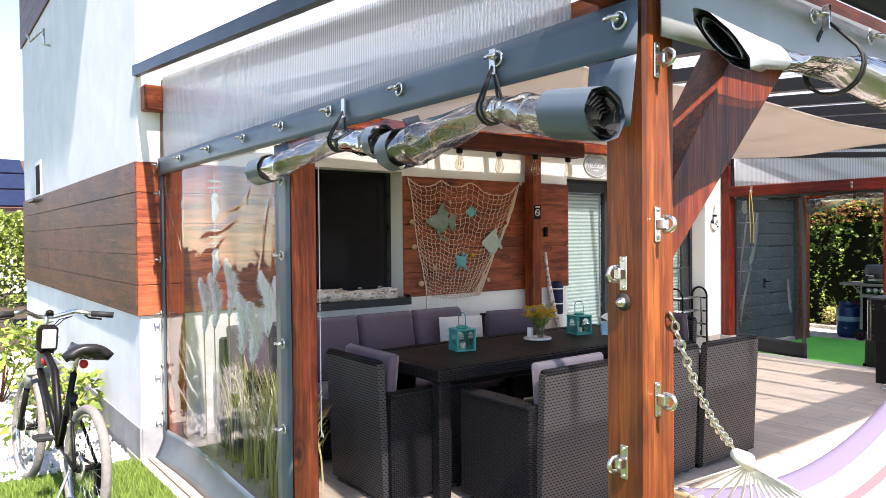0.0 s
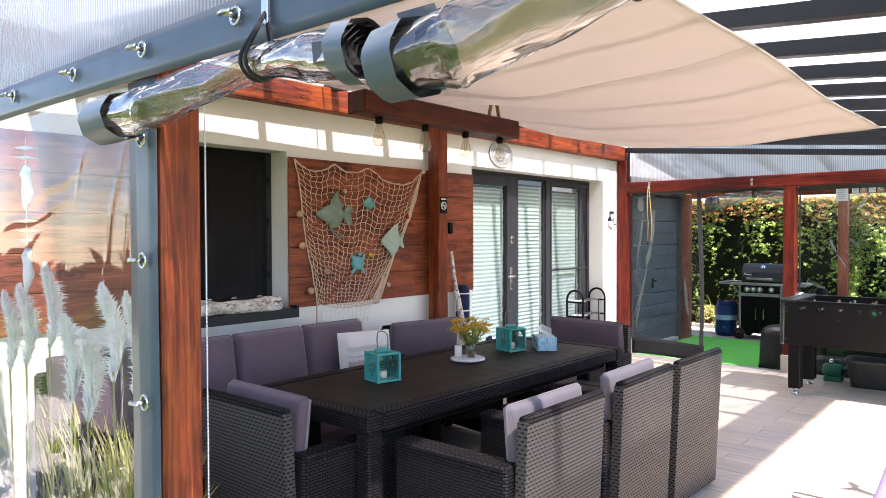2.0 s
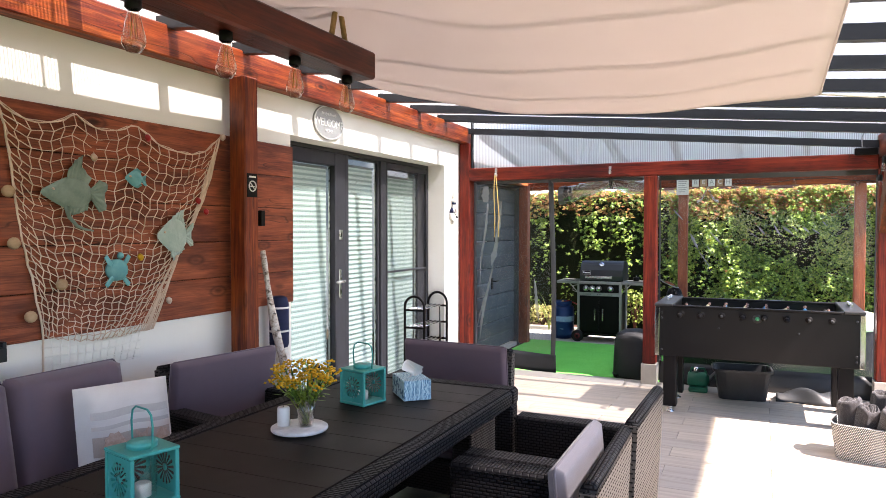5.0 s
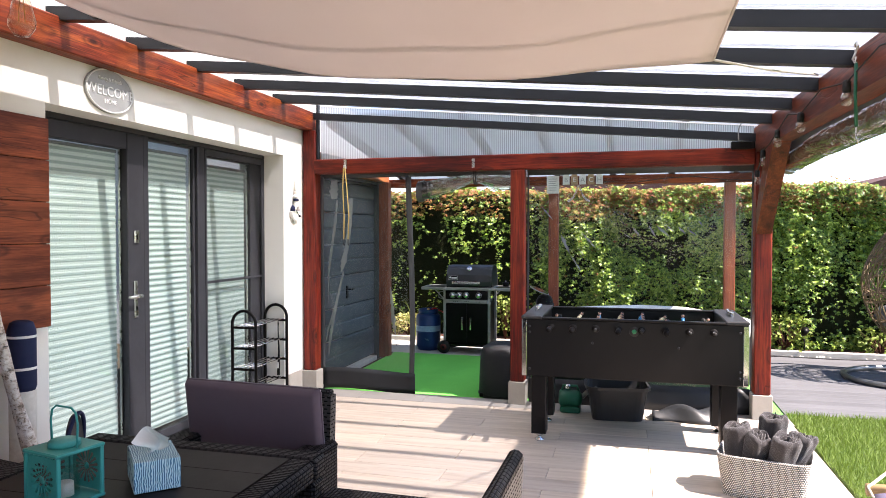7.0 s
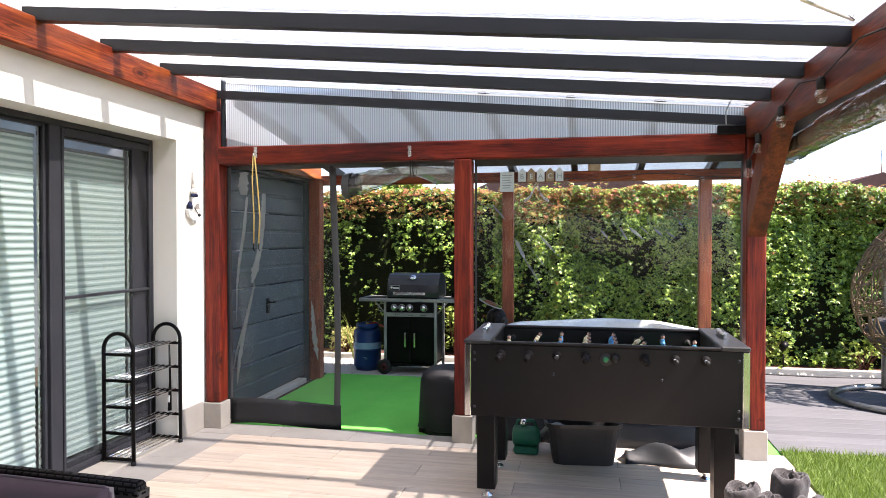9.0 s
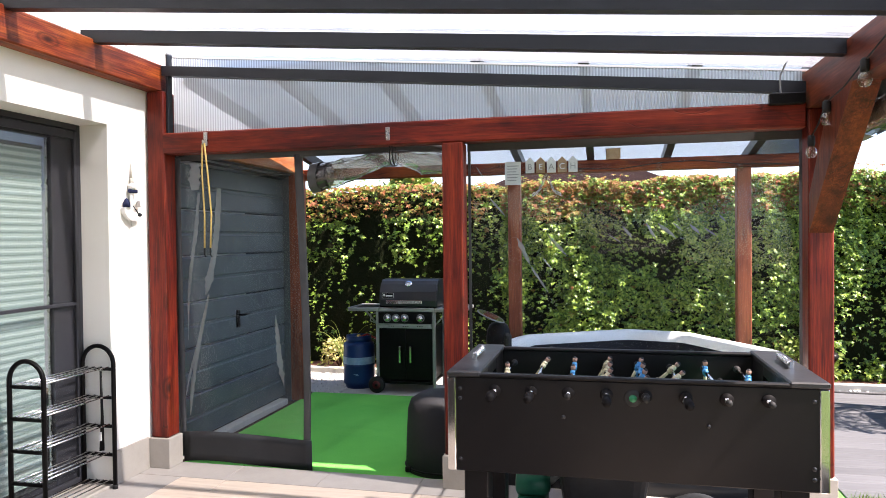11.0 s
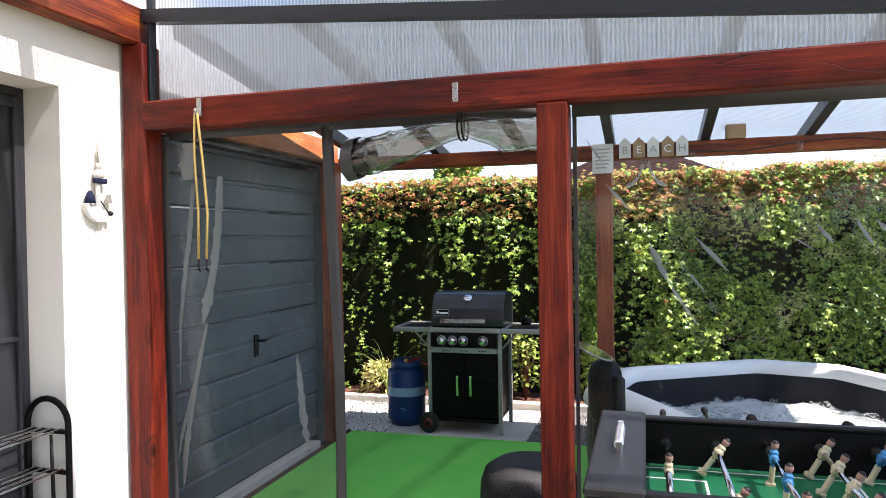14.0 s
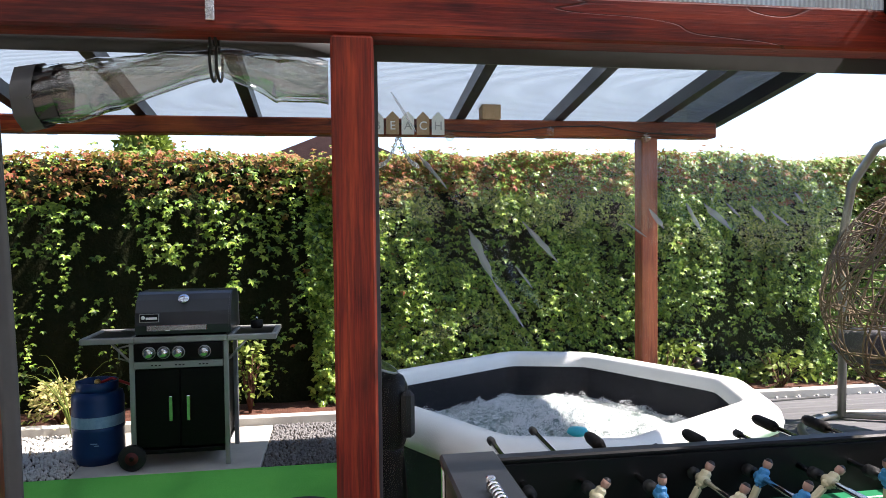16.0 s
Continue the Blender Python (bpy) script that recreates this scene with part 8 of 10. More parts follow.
def grill():
    x0, x1, y0, y1 = 0.665, 1.25, 11.56, 12.0
    g = thing("gas_grill", (0, 0, GZ + 0.012), "black and grey gas grill cart with a closed lid", "grill")
    part("cabinet", Geo().box((x0 + 0.032, y0 + 0.02, 0.12), (x1 - 0.032, y1, 0.62), 0.006), BLACK, g)
    xc = (x0 + x1) / 2
    for s, x in ((-1, xc - 0.132), (1, xc + 0.132)):
        d = part("cabinet_door", Geo().box((x - 0.13, y0 + 0.004, 0.13), (x + 0.13, y0 + 0.02, 0.615), 0.004), BLACK, g)
        hx = x - s * 0.08
        part("door_handle", Geo().box((hx - 0.011, y0 - 0.022, 0.295), (hx + 0.011, y0 - 0.012, 0.45), 0.003).box((hx - 0.008, y0 - 0.013, 0.30), (hx + 0.008, y0 + 0.004, 0.32), 0.002).box((hx - 0.008, y0 - 0.013, 0.425), (hx + 0.008, y0 + 0.004, 0.445), 0.002), CHROME, d)
    for x in (x0, x1 - 0.03):
        for y in (y0, y1 - 0.03):
            part("leg", Geo().box((x, y, 0.0 if x > x0 else 0.06), (x + 0.03, y + 0.03, 0.79), 0.004), SATIN, g, "satin grey metal leg")
    part("base_rail", Geo().box((x0 + 0.03, y0 + 0.002, 0.09), (x1 - 0.03, y1, 0.115), 0.003), BLACK, g)
    panel = part("control_panel", Geo().box((x0 + 0.031, y0 - 0.018, 0.668), (x1 - 0.031, y0 + 0.03, 0.775), 0.005), BLACK, g)
    trim = part("panel_trim", Geo().box((x0 + 0.031, y0 - 0.012, 0.622), (x1 - 0.031, y0 + 0.02, 0.665), 0.003), SATIN, g)
    for k in range(3):
        for j in range(3):
            part("vent_slot", Geo().box((x0 + 0.13 + 0.14 * k + 0.022 * j, y0 - 0.0135, 0.638), (x0 + 0.142 + 0.14 * k + 0.022 * j, y0 - 0.0115, 0.645), 0), BLACK, trim)
    for x in (0.787, 0.872, 0.958, 1.112):
        k = part("knob", Geo().lathe([(0.034, 0), (0.034, 0.006), (0.028, 0.010), (0.026, 0.032), (0.022, 0.036), (0.001, 0.036)], (x, y0 - 0.018, 0.72), 20, Euler((math.pi / 2, 0, 0)).to_matrix().to_4x4()), CHROME, panel)
        part("knob_bezel", Geo().lathe([(0.037, -0.001), (0.039, 0.003), (0.035, 0.005)], (x, y0 - 0.018, 0.72), 20, Euler((math.pi / 2, 0, 0)).to_matrix().to_4x4()), SATIN, k)
    shelf_z = 0.815
    for a, b in ((0.385, x0 + 0.035), (x1 - 0.005, 1.545)):
        s = part("side_shelf", Geo().box((a, y0 - 0.012, shelf_z - 0.036), (b, y0 + 0.026, shelf_z), 0.005).box((a, y1 - 0.07, shelf_z - 0.03), (b, y1 - 0.032, shelf_z), 0.005).box((a, y0 + 0.026, shelf_z - 0.03), (a + 0.034, y1 - 0.07, shelf_z), 0.005).box((b - 0.034, y0 + 0.026, shelf_z - 0.03), (b, y1 - 0.07, shelf_z), 0.005), SATIN, g, "satin grey shelf frame")
        part("shelf_inset", Geo().box((a + 0.03, y0 + 0.024, shelf_z - 0.022), (b - 0.03, y1 - 0.068, shelf_z - 0.012), 0.001), BLACK, s)
        xb = x0 if a < x0 else x1
        part("shelf_bracket", Geo().tube([(xb, y0 + 0.03, 0.66), (xb + (0.11 if a > x0 else -0.11), y0 + 0.03, shelf_z - 0.036)], 0.008, 6), SATIN, s)
    part("hook_bar", Geo().tube([(x0 - 0.005, y0 + 0.06, 0.76), (x0 - 0.07, y0 + 0.06, 0.745), (x0 - 0.075, y0 + 0.06, 0.68), (x0 - 0.005, y0 + 0.06, 0.655)], 0.006, 6), SATIN, g)
    part("front_rail", Geo().box((x0 + 0.036, y0 - 0.014, 0.779), (x1 - 0.006, y0 + 0.02, 0.816), 0.005), SATIN, g, "satin grey front rail")
    part("firebox", Geo().box((x0 + 0.032, y0 + 0.022, 0.76), (x1 - 0.012, y1 - 0.02, 0.828), 0.008), BLACK, g)
    l0, l1 = 0.703, 1.268
    pr = [(y0 + 0.004, 0.83), (y0 - 0.005, 0.885), (y0 + 0.012, 0.965), (y0 + 0.050, 1.035), (y0 + 0.085, 1.068), (y0 + 0.12, 1.082), (y0 + 0.30, 1.082), (y0 + 0.38, 1.03), (y0 + 0.41, 0.83)]
    lid = part("lid", Geo().prism(pr, lambda a, b: (l0 + 0.012, a, b), lambda a, b: (l1 - 0.012, a, b)), LIDM, g, "dark enamelled hood")
    for a, b in ((l0, l0 + 0.012), (l1 - 0.012, l1)):
        part("lid_cheek", Geo().prism([(p + (0.004 if p < y0 + 0.1 else -0.004), q - 0.003) for p, q in pr], lambda p, q: (a, p, q), lambda p, q: (b, p, q)), LIDM, lid)
    hb = part("lid_handle", Geo().box((0.785, y0 - 0.058, 0.858), (1.135, y0 - 0.042, 0.892), 0.004), CHROME, lid)
    for x in (0.80, 1.12):
        part("handle_post", Geo().box((x - 0.008, y0 - 0.044, 0.866), (x + 0.008, y0 + 0.002, 0.884), 0.002), CHROME, hb)
    part("thermometer", Geo().lathe([(0.034, 0), (0.034, 0.012), (0.028, 0.017), (0.001, 0.015)], (xc + 0.025, y0 + 0.052, 1.035), 24, Euler((0.72, 0, 0)).to_matrix().to_4x4()), CHROME, lid)
    tilt = Matrix.Translation((0, y0 + 0.004, 0.93)) @ Euler((-0.20, 0, 0)).to_matrix().to_4x4()
    mp = part("maker_plate", Geo().box((l0 + 0.028, -0.006, -0.026), (l0 + 0.142, 0.0, 0.026), 0.002, tilt), SATIN, lid)
    part("maker_field", Geo().box((l0 + 0.032, -0.008, -0.022), (l0 + 0.138, -0.005, 0.022), 0.001, tilt), BLACK, mp)
    part("maker_bar", Geo().box((l0 + 0.066, -0.010, -0.010), (l0 + 0.132, -0.007, 0.004), 0.001, tilt), WHITE, mp)
    part("maker_disc", Geo().lathe([(0.012, -0.001), (0.012, 0.002)], tilt @ Vector((l0 + 0.05, -0.008, 0.002)), 14, Euler((math.pi / 2 - 0.2, 0, 0)).to_matrix().to_4x4()), WHITE, mp)
    for y in (y0 - 0.018, y1 - 0.02):
        turn = Euler((math.pi / 2, 0, 0)).to_matrix().to_4x4()
        w = part("wheel", Geo().lathe([(0.03, -0.02), (0.075, -0.02), (0.08, -0.012), (0.08, 0.012), (0.075, 0.02), (0.03, 0.02)], (x0 + 0.01, y, 0.08), 28, turn), RUBBER, g)
        part("hub", Geo().lathe([(0.040, -0.0205), (0.040, 0.0205)], (x0 + 0.01, y, 0.08), 18, turn), WHEEL_RED, w, "dark red hub")
        part("hub_cap", Geo().lathe([(0.014, -0.024), (0.014, 0.024)], (x0 + 0.01, y, 0.08), 12, turn), BLACK, w)
    p = thing("small_pot", (1.40, 11.80, GZ + 0.012 + shelf_z + 0.003), "small black lidded pot on the grill shelf", "pot")
    part("body", Geo().lathe([(0.035, 0), (0.04, 0.01), (0.04, 0.05), (0.001, 0.055)], (0, 0, 0), 18), BLACK, p)
    part("lid_knob", Geo().lathe([(0.006, 0.054), (0.010, 0.07), (0.001, 0.074)], (0, 0, 0), 10), CHROME, p)
    b = thing("gas_bottle", (0.405, 11.80, GZ + 0.012), "blue steel gas bottle beside the grill", "gas bottle")
    part("cylinder", Geo().lathe([(0.13, 0.0), (0.135, 0.03), (0.152, 0.045), (0.155, 0.07), (0.155, 0.215), (0.159, 0.222), (0.155, 0.23), (0.155, 0.41), (0.148, 0.44), (0.125, 0.455), (0.001, 0.46)], (0, 0, 0), 28), BLUE_TANK, b)
    part("collar", Geo().lathe([(0.125, 0.445), (0.125, 0.515), (0.118, 0.515), (0.118, 0.445)], (0, 0, 0), 22), BLUE_TANK, b)
    part("valve", Geo().lathe([(0.02, 0.46), (0.02, 0.51), (0.012, 0.52)], (0, 0, 0), 12), BRASS, b)
    part("label_band", Geo().lathe([(0.1565, 0.24), (0.1565, 0.31)], (0, 0, 0), 28, caps=False), LABELM, b, "pale printed label band")
    for k in range(5):
        part("text_bar", Geo().box((0.02 - 0.02 * (k % 2), -0.163, 0.135 + 0.012 * (k % 2)), (0.05 - 0.01 * (k % 2), -0.1585, 0.140 + 0.012 * (k % 2)), 0), LABELM, b) if k < 2 else None
    part("hose", Geo().tube([(0.0, 0.0, 0.49), (0.08, 0.02, 0.52), (0.18, 0.05, 0.47), (0.27, 0.05, 0.50)], 0.010, 8), BARE_RED, b)


LIDM = surface("dark_enamel", (0.030, 0.031, 0.037), (0.025, 0.026, 0.031), 0.34, 0, 4.0, 120.0, 0.1, coat=0.2)
SATIN = surface("satin_grey_metal", (0.36, 0.355, 0.335), (0.29, 0.285, 0.27), 0.42, 0.35, 8.0, 200.0, 0.1)
WHEEL_RED = surface("dark_red_plastic", (0.10, 0.012, 0.012), None, 0.5)
LABELM = surface("pale_blue_label", (0.30, 0.45, 0.58), (0.16, 0.3, 0.45), 0.5, 0, 20.0, 60.0, 0.0)
grill()


# ---- planting ----
def leaflet(base, way, normal, size, width, out):
    """A pointed leaf folded a little along its rib."""
    s = way.cross(normal).normalized() * (size * width)
    tip = base + way * size - normal * size * 0.12
    mid = base + way * size * 0.5
    out.add([base, mid + s + normal * size * 0.08, tip, mid - s + normal * size * 0.08, mid], [(0, 1, 4), (1, 2, 4), (2, 3, 4), (3, 0, 4)], False)


def hedge():
    h = thing("hedge", (0, 13.0, GZ), "tall hedge wall overgrown with five-leaved creeper", "hedge")
    rnd = random.Random(11)
    top = lambda x: 2.08 + 0.08 * noise.noise(Vector((x * 0.9, 3, 0))) + 0.05 * noise.noise(Vector((x * 3.1, 7, 0)))
    face = lambda x, z: 0.10 * noise.noise(Vector((x * 1.7, z * 1.3, 5))) + 0.15 * noise.noise(Vector((x * 4.2 + 0.3 * math.sin(4 * z), z * 0.9, 9)))
    X0, X1 = -3.4, 10.5
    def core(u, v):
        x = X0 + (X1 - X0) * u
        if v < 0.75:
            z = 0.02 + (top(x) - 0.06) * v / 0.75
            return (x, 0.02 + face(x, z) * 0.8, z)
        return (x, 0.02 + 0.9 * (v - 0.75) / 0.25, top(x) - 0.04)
    # added near-black sheet; it stands for the shade behind the leaves
    part("woody_core", Geo().grid(core, 110, 16), HCORE, h, "dark sheet standing for the shade among the leaves")
    green, red = Geo(), Geo()
    def cluster(x, z, y, size, g, flat=0.0):
        d = Vector((rnd.gauss(0.12, 0.55), -1.0, rnd.gauss(0.58, 0.55))).normalized()
        if flat:
            d = (d + Vector((0, 0, flat))).normalized()
        c = Vector((x, y, z))
        dn = (Vector((rnd.gauss(0, 0.35), -0.15, -1)) - d * Vector((0, -0.15, -1)).dot(d)).normalized()
        for k in (-1, 0, 1) if size < 0.05 else (-2, -1, 0, 1, 2):
            ang = k * (0.85 if size >= 0.05 else 0.9) + rnd.gauss(0, 0.12)
            way = (Matrix.Rotation(ang, 3, d) @ dn + d * 0.15).normalized()
            leaflet(c, way, d, size * (1.0 - 0.12 * abs(k)) * rnd.uniform(0.85, 1.15), 0.24, g)
    for k in range(50000):
        x = rnd.uniform(X0, X1) if k < 16500 else rnd.uniform(1.7, 7.6)
        if x > 7.5 and rnd.random() < 0.45:
            continue
        z = top(x) * (1 - rnd.random() ** 1.35 * 0.98)
        dens = noise.noise(Vector((x * 1.6, z * 1.1, 21))) + 0.35 * noise.noise(Vector((x * 5, z * 5, 2)))
        if dens < (-0.16 if x < 1.7 else -0.30) and rnd.random() < 0.8 and z < top(x) - 0.3:
            continue
        if noise.noise(Vector((x * 3.4, z * 0.6, 33))) < -0.02 and rnd.random() < 0.5 and z < top(x) - 0.35:
            continue                                       # leaves left out between hanging strands, so dark gaps stand for shade
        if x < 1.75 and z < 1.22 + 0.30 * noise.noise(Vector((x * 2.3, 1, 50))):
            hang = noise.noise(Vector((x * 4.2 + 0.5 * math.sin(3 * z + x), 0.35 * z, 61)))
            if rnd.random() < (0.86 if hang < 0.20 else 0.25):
                continue                                   # leaves left out to stand for deep shade, a few hanging runners
        lift = rnd.random() ** 2 * 0.20
        size = rnd.uniform(0.034, 0.06) if x < 1.9 else rnd.uniform(0.030, 0.056)
        up = z > top(x) - 0.36 + 0.14 * noise.noise(Vector((x * 2.0, 4, 70)))
        warm = up and rnd.random() < (0.74 if x < 3.2 else 0.5 if x < 5 else 0.28) or (rnd.random() < 0.012)
        cluster(x, z, -0.06 + face(x, z) - lift, size, red if warm else green, 0.3 if up else 0.0)
    for _ in range(4200):
        x = rnd.uniform(X0, X1)
        y = rnd.uniform(-0.14, 0.5)
        cluster(x, top(x) - 0.09 + rnd.random() * 0.12, y, rnd.uniform(0.035, 0.06), red if rnd.random() < 0.6 else green, 0.9)
    for _ in range(70):                                   # trailing shoots
        x, z = rnd.uniform(X0, 8), rnd.uniform(0.7, 1.9)
        n = rnd.randint(8, 18)
        for i in range(n):
            x += rnd.gauss(0, 0.012)
            z -= 0.032
            if z > 0.1:
                cluster(x + rnd.gauss(0, 0.02), z, -0.18 + face(x, z), rnd.uniform(0.024, 0.038), green)
    for _ in range(60):                                   # shoots standing over the top
        x = rnd.uniform(X0, X1)
        for i in range(rnd.randint(3, 7)):
            cluster(x + rnd.gauss(0, 0.03), top(x) + 0.02 * i, rnd.uniform(-0.1, 0.3), 0.04, red if rnd.random() < 0.5 else green, 0.6)
    tagged(part("leaves", green, LEAF, h, "dense green creeper leaves"), kind="stuff")
    tagged(part("turning_leaves", red, LEAF_RED, h, "bronze and red leaves near the top"), kind="stuff")


# near-black, so the shade inside the hedge is in the colour
HCORE = surface("hedge_inside_shade", (0.012, 0.018, 0.007), (0.02, 0.02, 0.01), 0.95, 0, 6.0, 40.0, 0.8, 0.03, spec=0.05)
hedge()


def shrub(x, y, r, h, mat, n, size, label, seed, z0=GZ):
    s = thing("shrub", (x, y, z0), label, "shrub", "low shrubs")
    rnd = random.Random(seed)
    g, tw = Geo(), Geo()
    for _ in range(14):
        a, rr = rnd.random() * 6.283, r * rnd.uniform(0.3, 0.9)
        tw.tube([(0, 0, 0), (0.5 * rr * math.cos(a), 0.5 * rr * math.sin(a), h * 0.5), (rr * math.cos(a), rr * math.sin(a), h * rnd.uniform(0.6, 1))], [0.007, 0.005, 0.002], 5)
    for _ in range(n):
        a, q = rnd.random() * 6.283, math.sqrt(rnd.random())
        z = h * (0.15 + 0.85 * rnd.random() ** 0.7)
        rad = r * q * (1.1 - 0.5 * z / h)
        c = Vector((rad * math.cos(a), rad * math.sin(a), z))
        d = Vector((rnd.gauss(0, 1), rnd.gauss(0, 1), 0.9)).normalized()
        w = Vector((math.cos(a) + rnd.gauss(0, 0.5), math.sin(a) + rnd.gauss(0, 0.5), rnd.gauss(0, 0.4)))
        w = (w - d * w.dot(d)).normalized()
        leaflet(c, w, d, size * rnd.uniform(0.7, 1.3), 0.3, g)
    part("stem_frame", tw, BARK, s)
    part("foliage", g, mat, s)
    return s


for i, (x, y, r, h, n) in enumerate(((4.75, 12.72, 0.34, 0.48, 300), (5.8, 12.7, 0.3, 0.34, 180), (6.7, 12.75, 0.4, 0.36, 240), (3.9, 12.78, 0.25, 0.34, 170), (1.24, 12.70, 0.15, 0.62, 200), (7.6, 12.7, 0.5, 0.45, 300))):
    shrub(x, y, r, h, LEAF_YELLOW, n, 0.06, "bright green leafy shrub at the hedge foot", 30 + i)
shrub(-0.12, 12.66, 0.26, 0.34, DRY, 420, 0.05, "small grey green herb cushion by the kerb", 41)
shrub(-1.15, 1.62, 0.38, 0.5, LEAF_YELLOW, 300, 0.085, "pale yellow leaved shrub in white gravel", 42)
shrub(-2.6, 1.35, 0.6, 0.75, LEAF_YELLOW, 520, 0.085, "pale yellow leaved shrub in white gravel", 43)


def grass_spray():
    g = thing("arching_grass", (0.05, 12.35, GZ), "arching pale grass beside the garage corner", "grass plant")
    rnd = random.Random(2)
    blades = Geo()
    for _ in range(15):
        a, l = rnd.random() * 6.283, rnd.uniform(0.6, 1.0)
        d = Vector((math.cos(a), math.sin(a), 0))
        pts = [Vector((0, 0, 0)) + d * 0.45 * l * t ** 1.6 + Vector((0, 0, l * (t - 0.42 * t ** 3))) for t in frange(0, 1, 8)]
        blades.tube(pts, [0.0042 * (1 - 0.9 * t) for t in frange(0, 1, 8)], 4)
    part("blades", blades, LEAF_YELLOW, g)


grass_spray()


def pampas():
    p = thing("pampas_grass", (0, 0, 0), "dry pampas grass with white plumes behind the clear panel", "ornamental grass")
    rnd = random.Random(12)
    for cx, cy in ((0.45, 2.46), (0.85, 2.42), (1.22, 2.44), (1.52, 2.40), (1.36, 2.36)):
        blades = Geo()
        for _ in range(150):
            a, l = rnd.random() * 6.283, rnd.uniform(0.45, 0.98)
            b = Vector((cx + rnd.gauss(0, 0.05), cy + rnd.gauss(0, 0.03), 0.0))
            d = Vector((math.cos(a), 0.32 * math.sin(a), 0))
            w = 0.005
            s = Vector((-math.sin(a), math.cos(a), 0)) * w
            q = [b + d * 0.36 * l * t ** 1.8 + Vector((0, 0, l * (t - 0.22 * t ** 3))) for t in (0, 0.35, 0.7, 1.0)]
            blades.add([q[0] - s, q[0] + s, q[1] - s, q[1] + s, q[2] - s * 0.7, q[2] + s * 0.7, q[3]], [(0, 1, 3, 2), (2, 3, 5, 4), (4, 5, 6)])
        part("tuft", blades, DRY, p, "green and straw coloured blades")
    for x, y, z, r in ((0.42, 2.25, 1.06, 0.12), (0.62, 2.25, 1.10, 0.13), (0.88, 2.25, 1.20, 0.12), (1.08, 2.25, 1.00, 0.15), (1.24, 2.25, 0.96, 0.16), (1.46, 2.25, 1.14, 0.12), (1.62, 2.25, 1.12, 0.10)):
        st = part("stalk", Geo().tube([(x + 0.03, y, 0.1), (x, y, z - 0.15)], 0.004, 5), DRY, p)
        g = Geo()
        lean = rnd.uniform(-0.35, 0.35)
        for _ in range(1500):
            t = rnd.random() ** 0.8
            c = Vector((x + lean * 0.14 * t * t, y + 0.02 * math.sin(5 * t), z - 0.20 + 0.36 * t))
            a = rnd.random() * 6.283
            l = r * (0.25 + 0.9 * math.sin(math.pi * min(1, 0.9 * t + 0.12))) * rnd.uniform(0.3, 1.1)
            d = Vector((math.cos(a) * 0.6 + lean, math.sin(a) * 0.35, 0.95)).normalized() * l
            s = d.cross(Vector((rnd.gauss(0, 1), rnd.gauss(0, 1), rnd.gauss(0, 0.4)))).normalized() * 0.0026
            bend = Vector((lean * 0.3, 0, -0.35)) * l
            g.add([c - s, c + s, c + d * 0.6 + s, c + d * 0.6 - s, c + d + bend], [(0, 1, 2, 3), (3, 2, 4)])
        part("plume", g, PLUME, p, "feathery white plume")


pampas()


def lawn_blades():
    rnd = random.Random(17)
    g = Geo()
    def sow(x0, x1, y0, y1, n, h):
        for _ in range(n):
            x, y = rnd.uniform(x0, x1), rnd.uniform(y0, y1)
            a, l = rnd.random() * 6.283, h * rnd.uniform(0.5, 1.2)
            s = Vector((math.cos(a), math.sin(a), 0)) * 0.003
            b = Vector((x, y, GZ + 0.025))
            t = b + Vector((rnd.gauss(0, 0.4) * l, rnd.gauss(0, 0.4) * l, l))
            g.add([b - s, b + s, t], [(0, 1, 2)])
    sow(4.10, 4.9, 6.4, 9.42, 15000, 0.05)
    sow(4.9, 6.4, 6.8, 9.42, 11000, 0.05)
    sow(0.0, 2.2, 0.9, 1.93, 20000, 0.06)
    solid("grass", g, GRASS, "sunlit blades of the lawn", "grass", "stuff")


lawn_blades()


# ---- fittings on the corner post ----
def post_fitting(face, u, z):
    """A zinc swivel eye on a small plate; face 'y' looks to -y, 'x' to +x."""
    m = pose(u, 2.118, z) if face == "y" else pose(4.009, u, z, 0, 0, 90)
    f = tagged(new("swivel_eye"), "zinc swivel eye screwed to the post", "fitting", "post fittings")
    f.matrix_basis = m
    part("plate", Geo().box((-0.011, -0.003, -0.042), (0.011, 0.001, 0.042), 0.002), STEEL, f)
    part("block", Geo().box((-0.010, -0.028, -0.014), (0.010, -0.003, 0.014), 0.004), STEEL, f)
    pts = [(-0.004 + 0.0 * a, -0.03 - 0.022 * math.sin(a), 0.018 * math.cos(a)) for a in frange(0, math.pi, 9)]
    part("loop", Geo().tube([(0, -0.02, 0.018)] + pts + [(0, -0.02, -0.018)], 0.0055, 8), STEEL, f)
    for s in (-1, 1):
        part("screw_head", Geo().lathe([(0.006, -0.002), (0.004, 0.002)], (0, -0.004, s * 0.034), 8, Euler((math.pi / 2, 0, 0)).to_matrix().to_4x4()), STEEL, f)


for z in (1.395, 0.93):
    post_fitting("y", 3.945, z)
for z in (1.91, 1.515, 1.09):
    post_fitting("x", 2.165, z)
bolt = thing("bolt_end", (3.945, 2.116, 1.325), "recessed steel bolt end in the post", "bolt")
part("washer", Geo().lathe([(0.022, -0.001), (0.022, 0.002)], (0, 0, 0), 20, Euler((math.pi / 2, 0, 0)).to_matrix().to_4x4()), RUBBER, bolt)
part("nut", Geo().lathe([(0.013, -0.002), (0.013, 0.012)], (0, 0, 0), 6, Euler((math.pi / 2, 0, 0)).to_matrix().to_4x4()), STEEL, bolt)
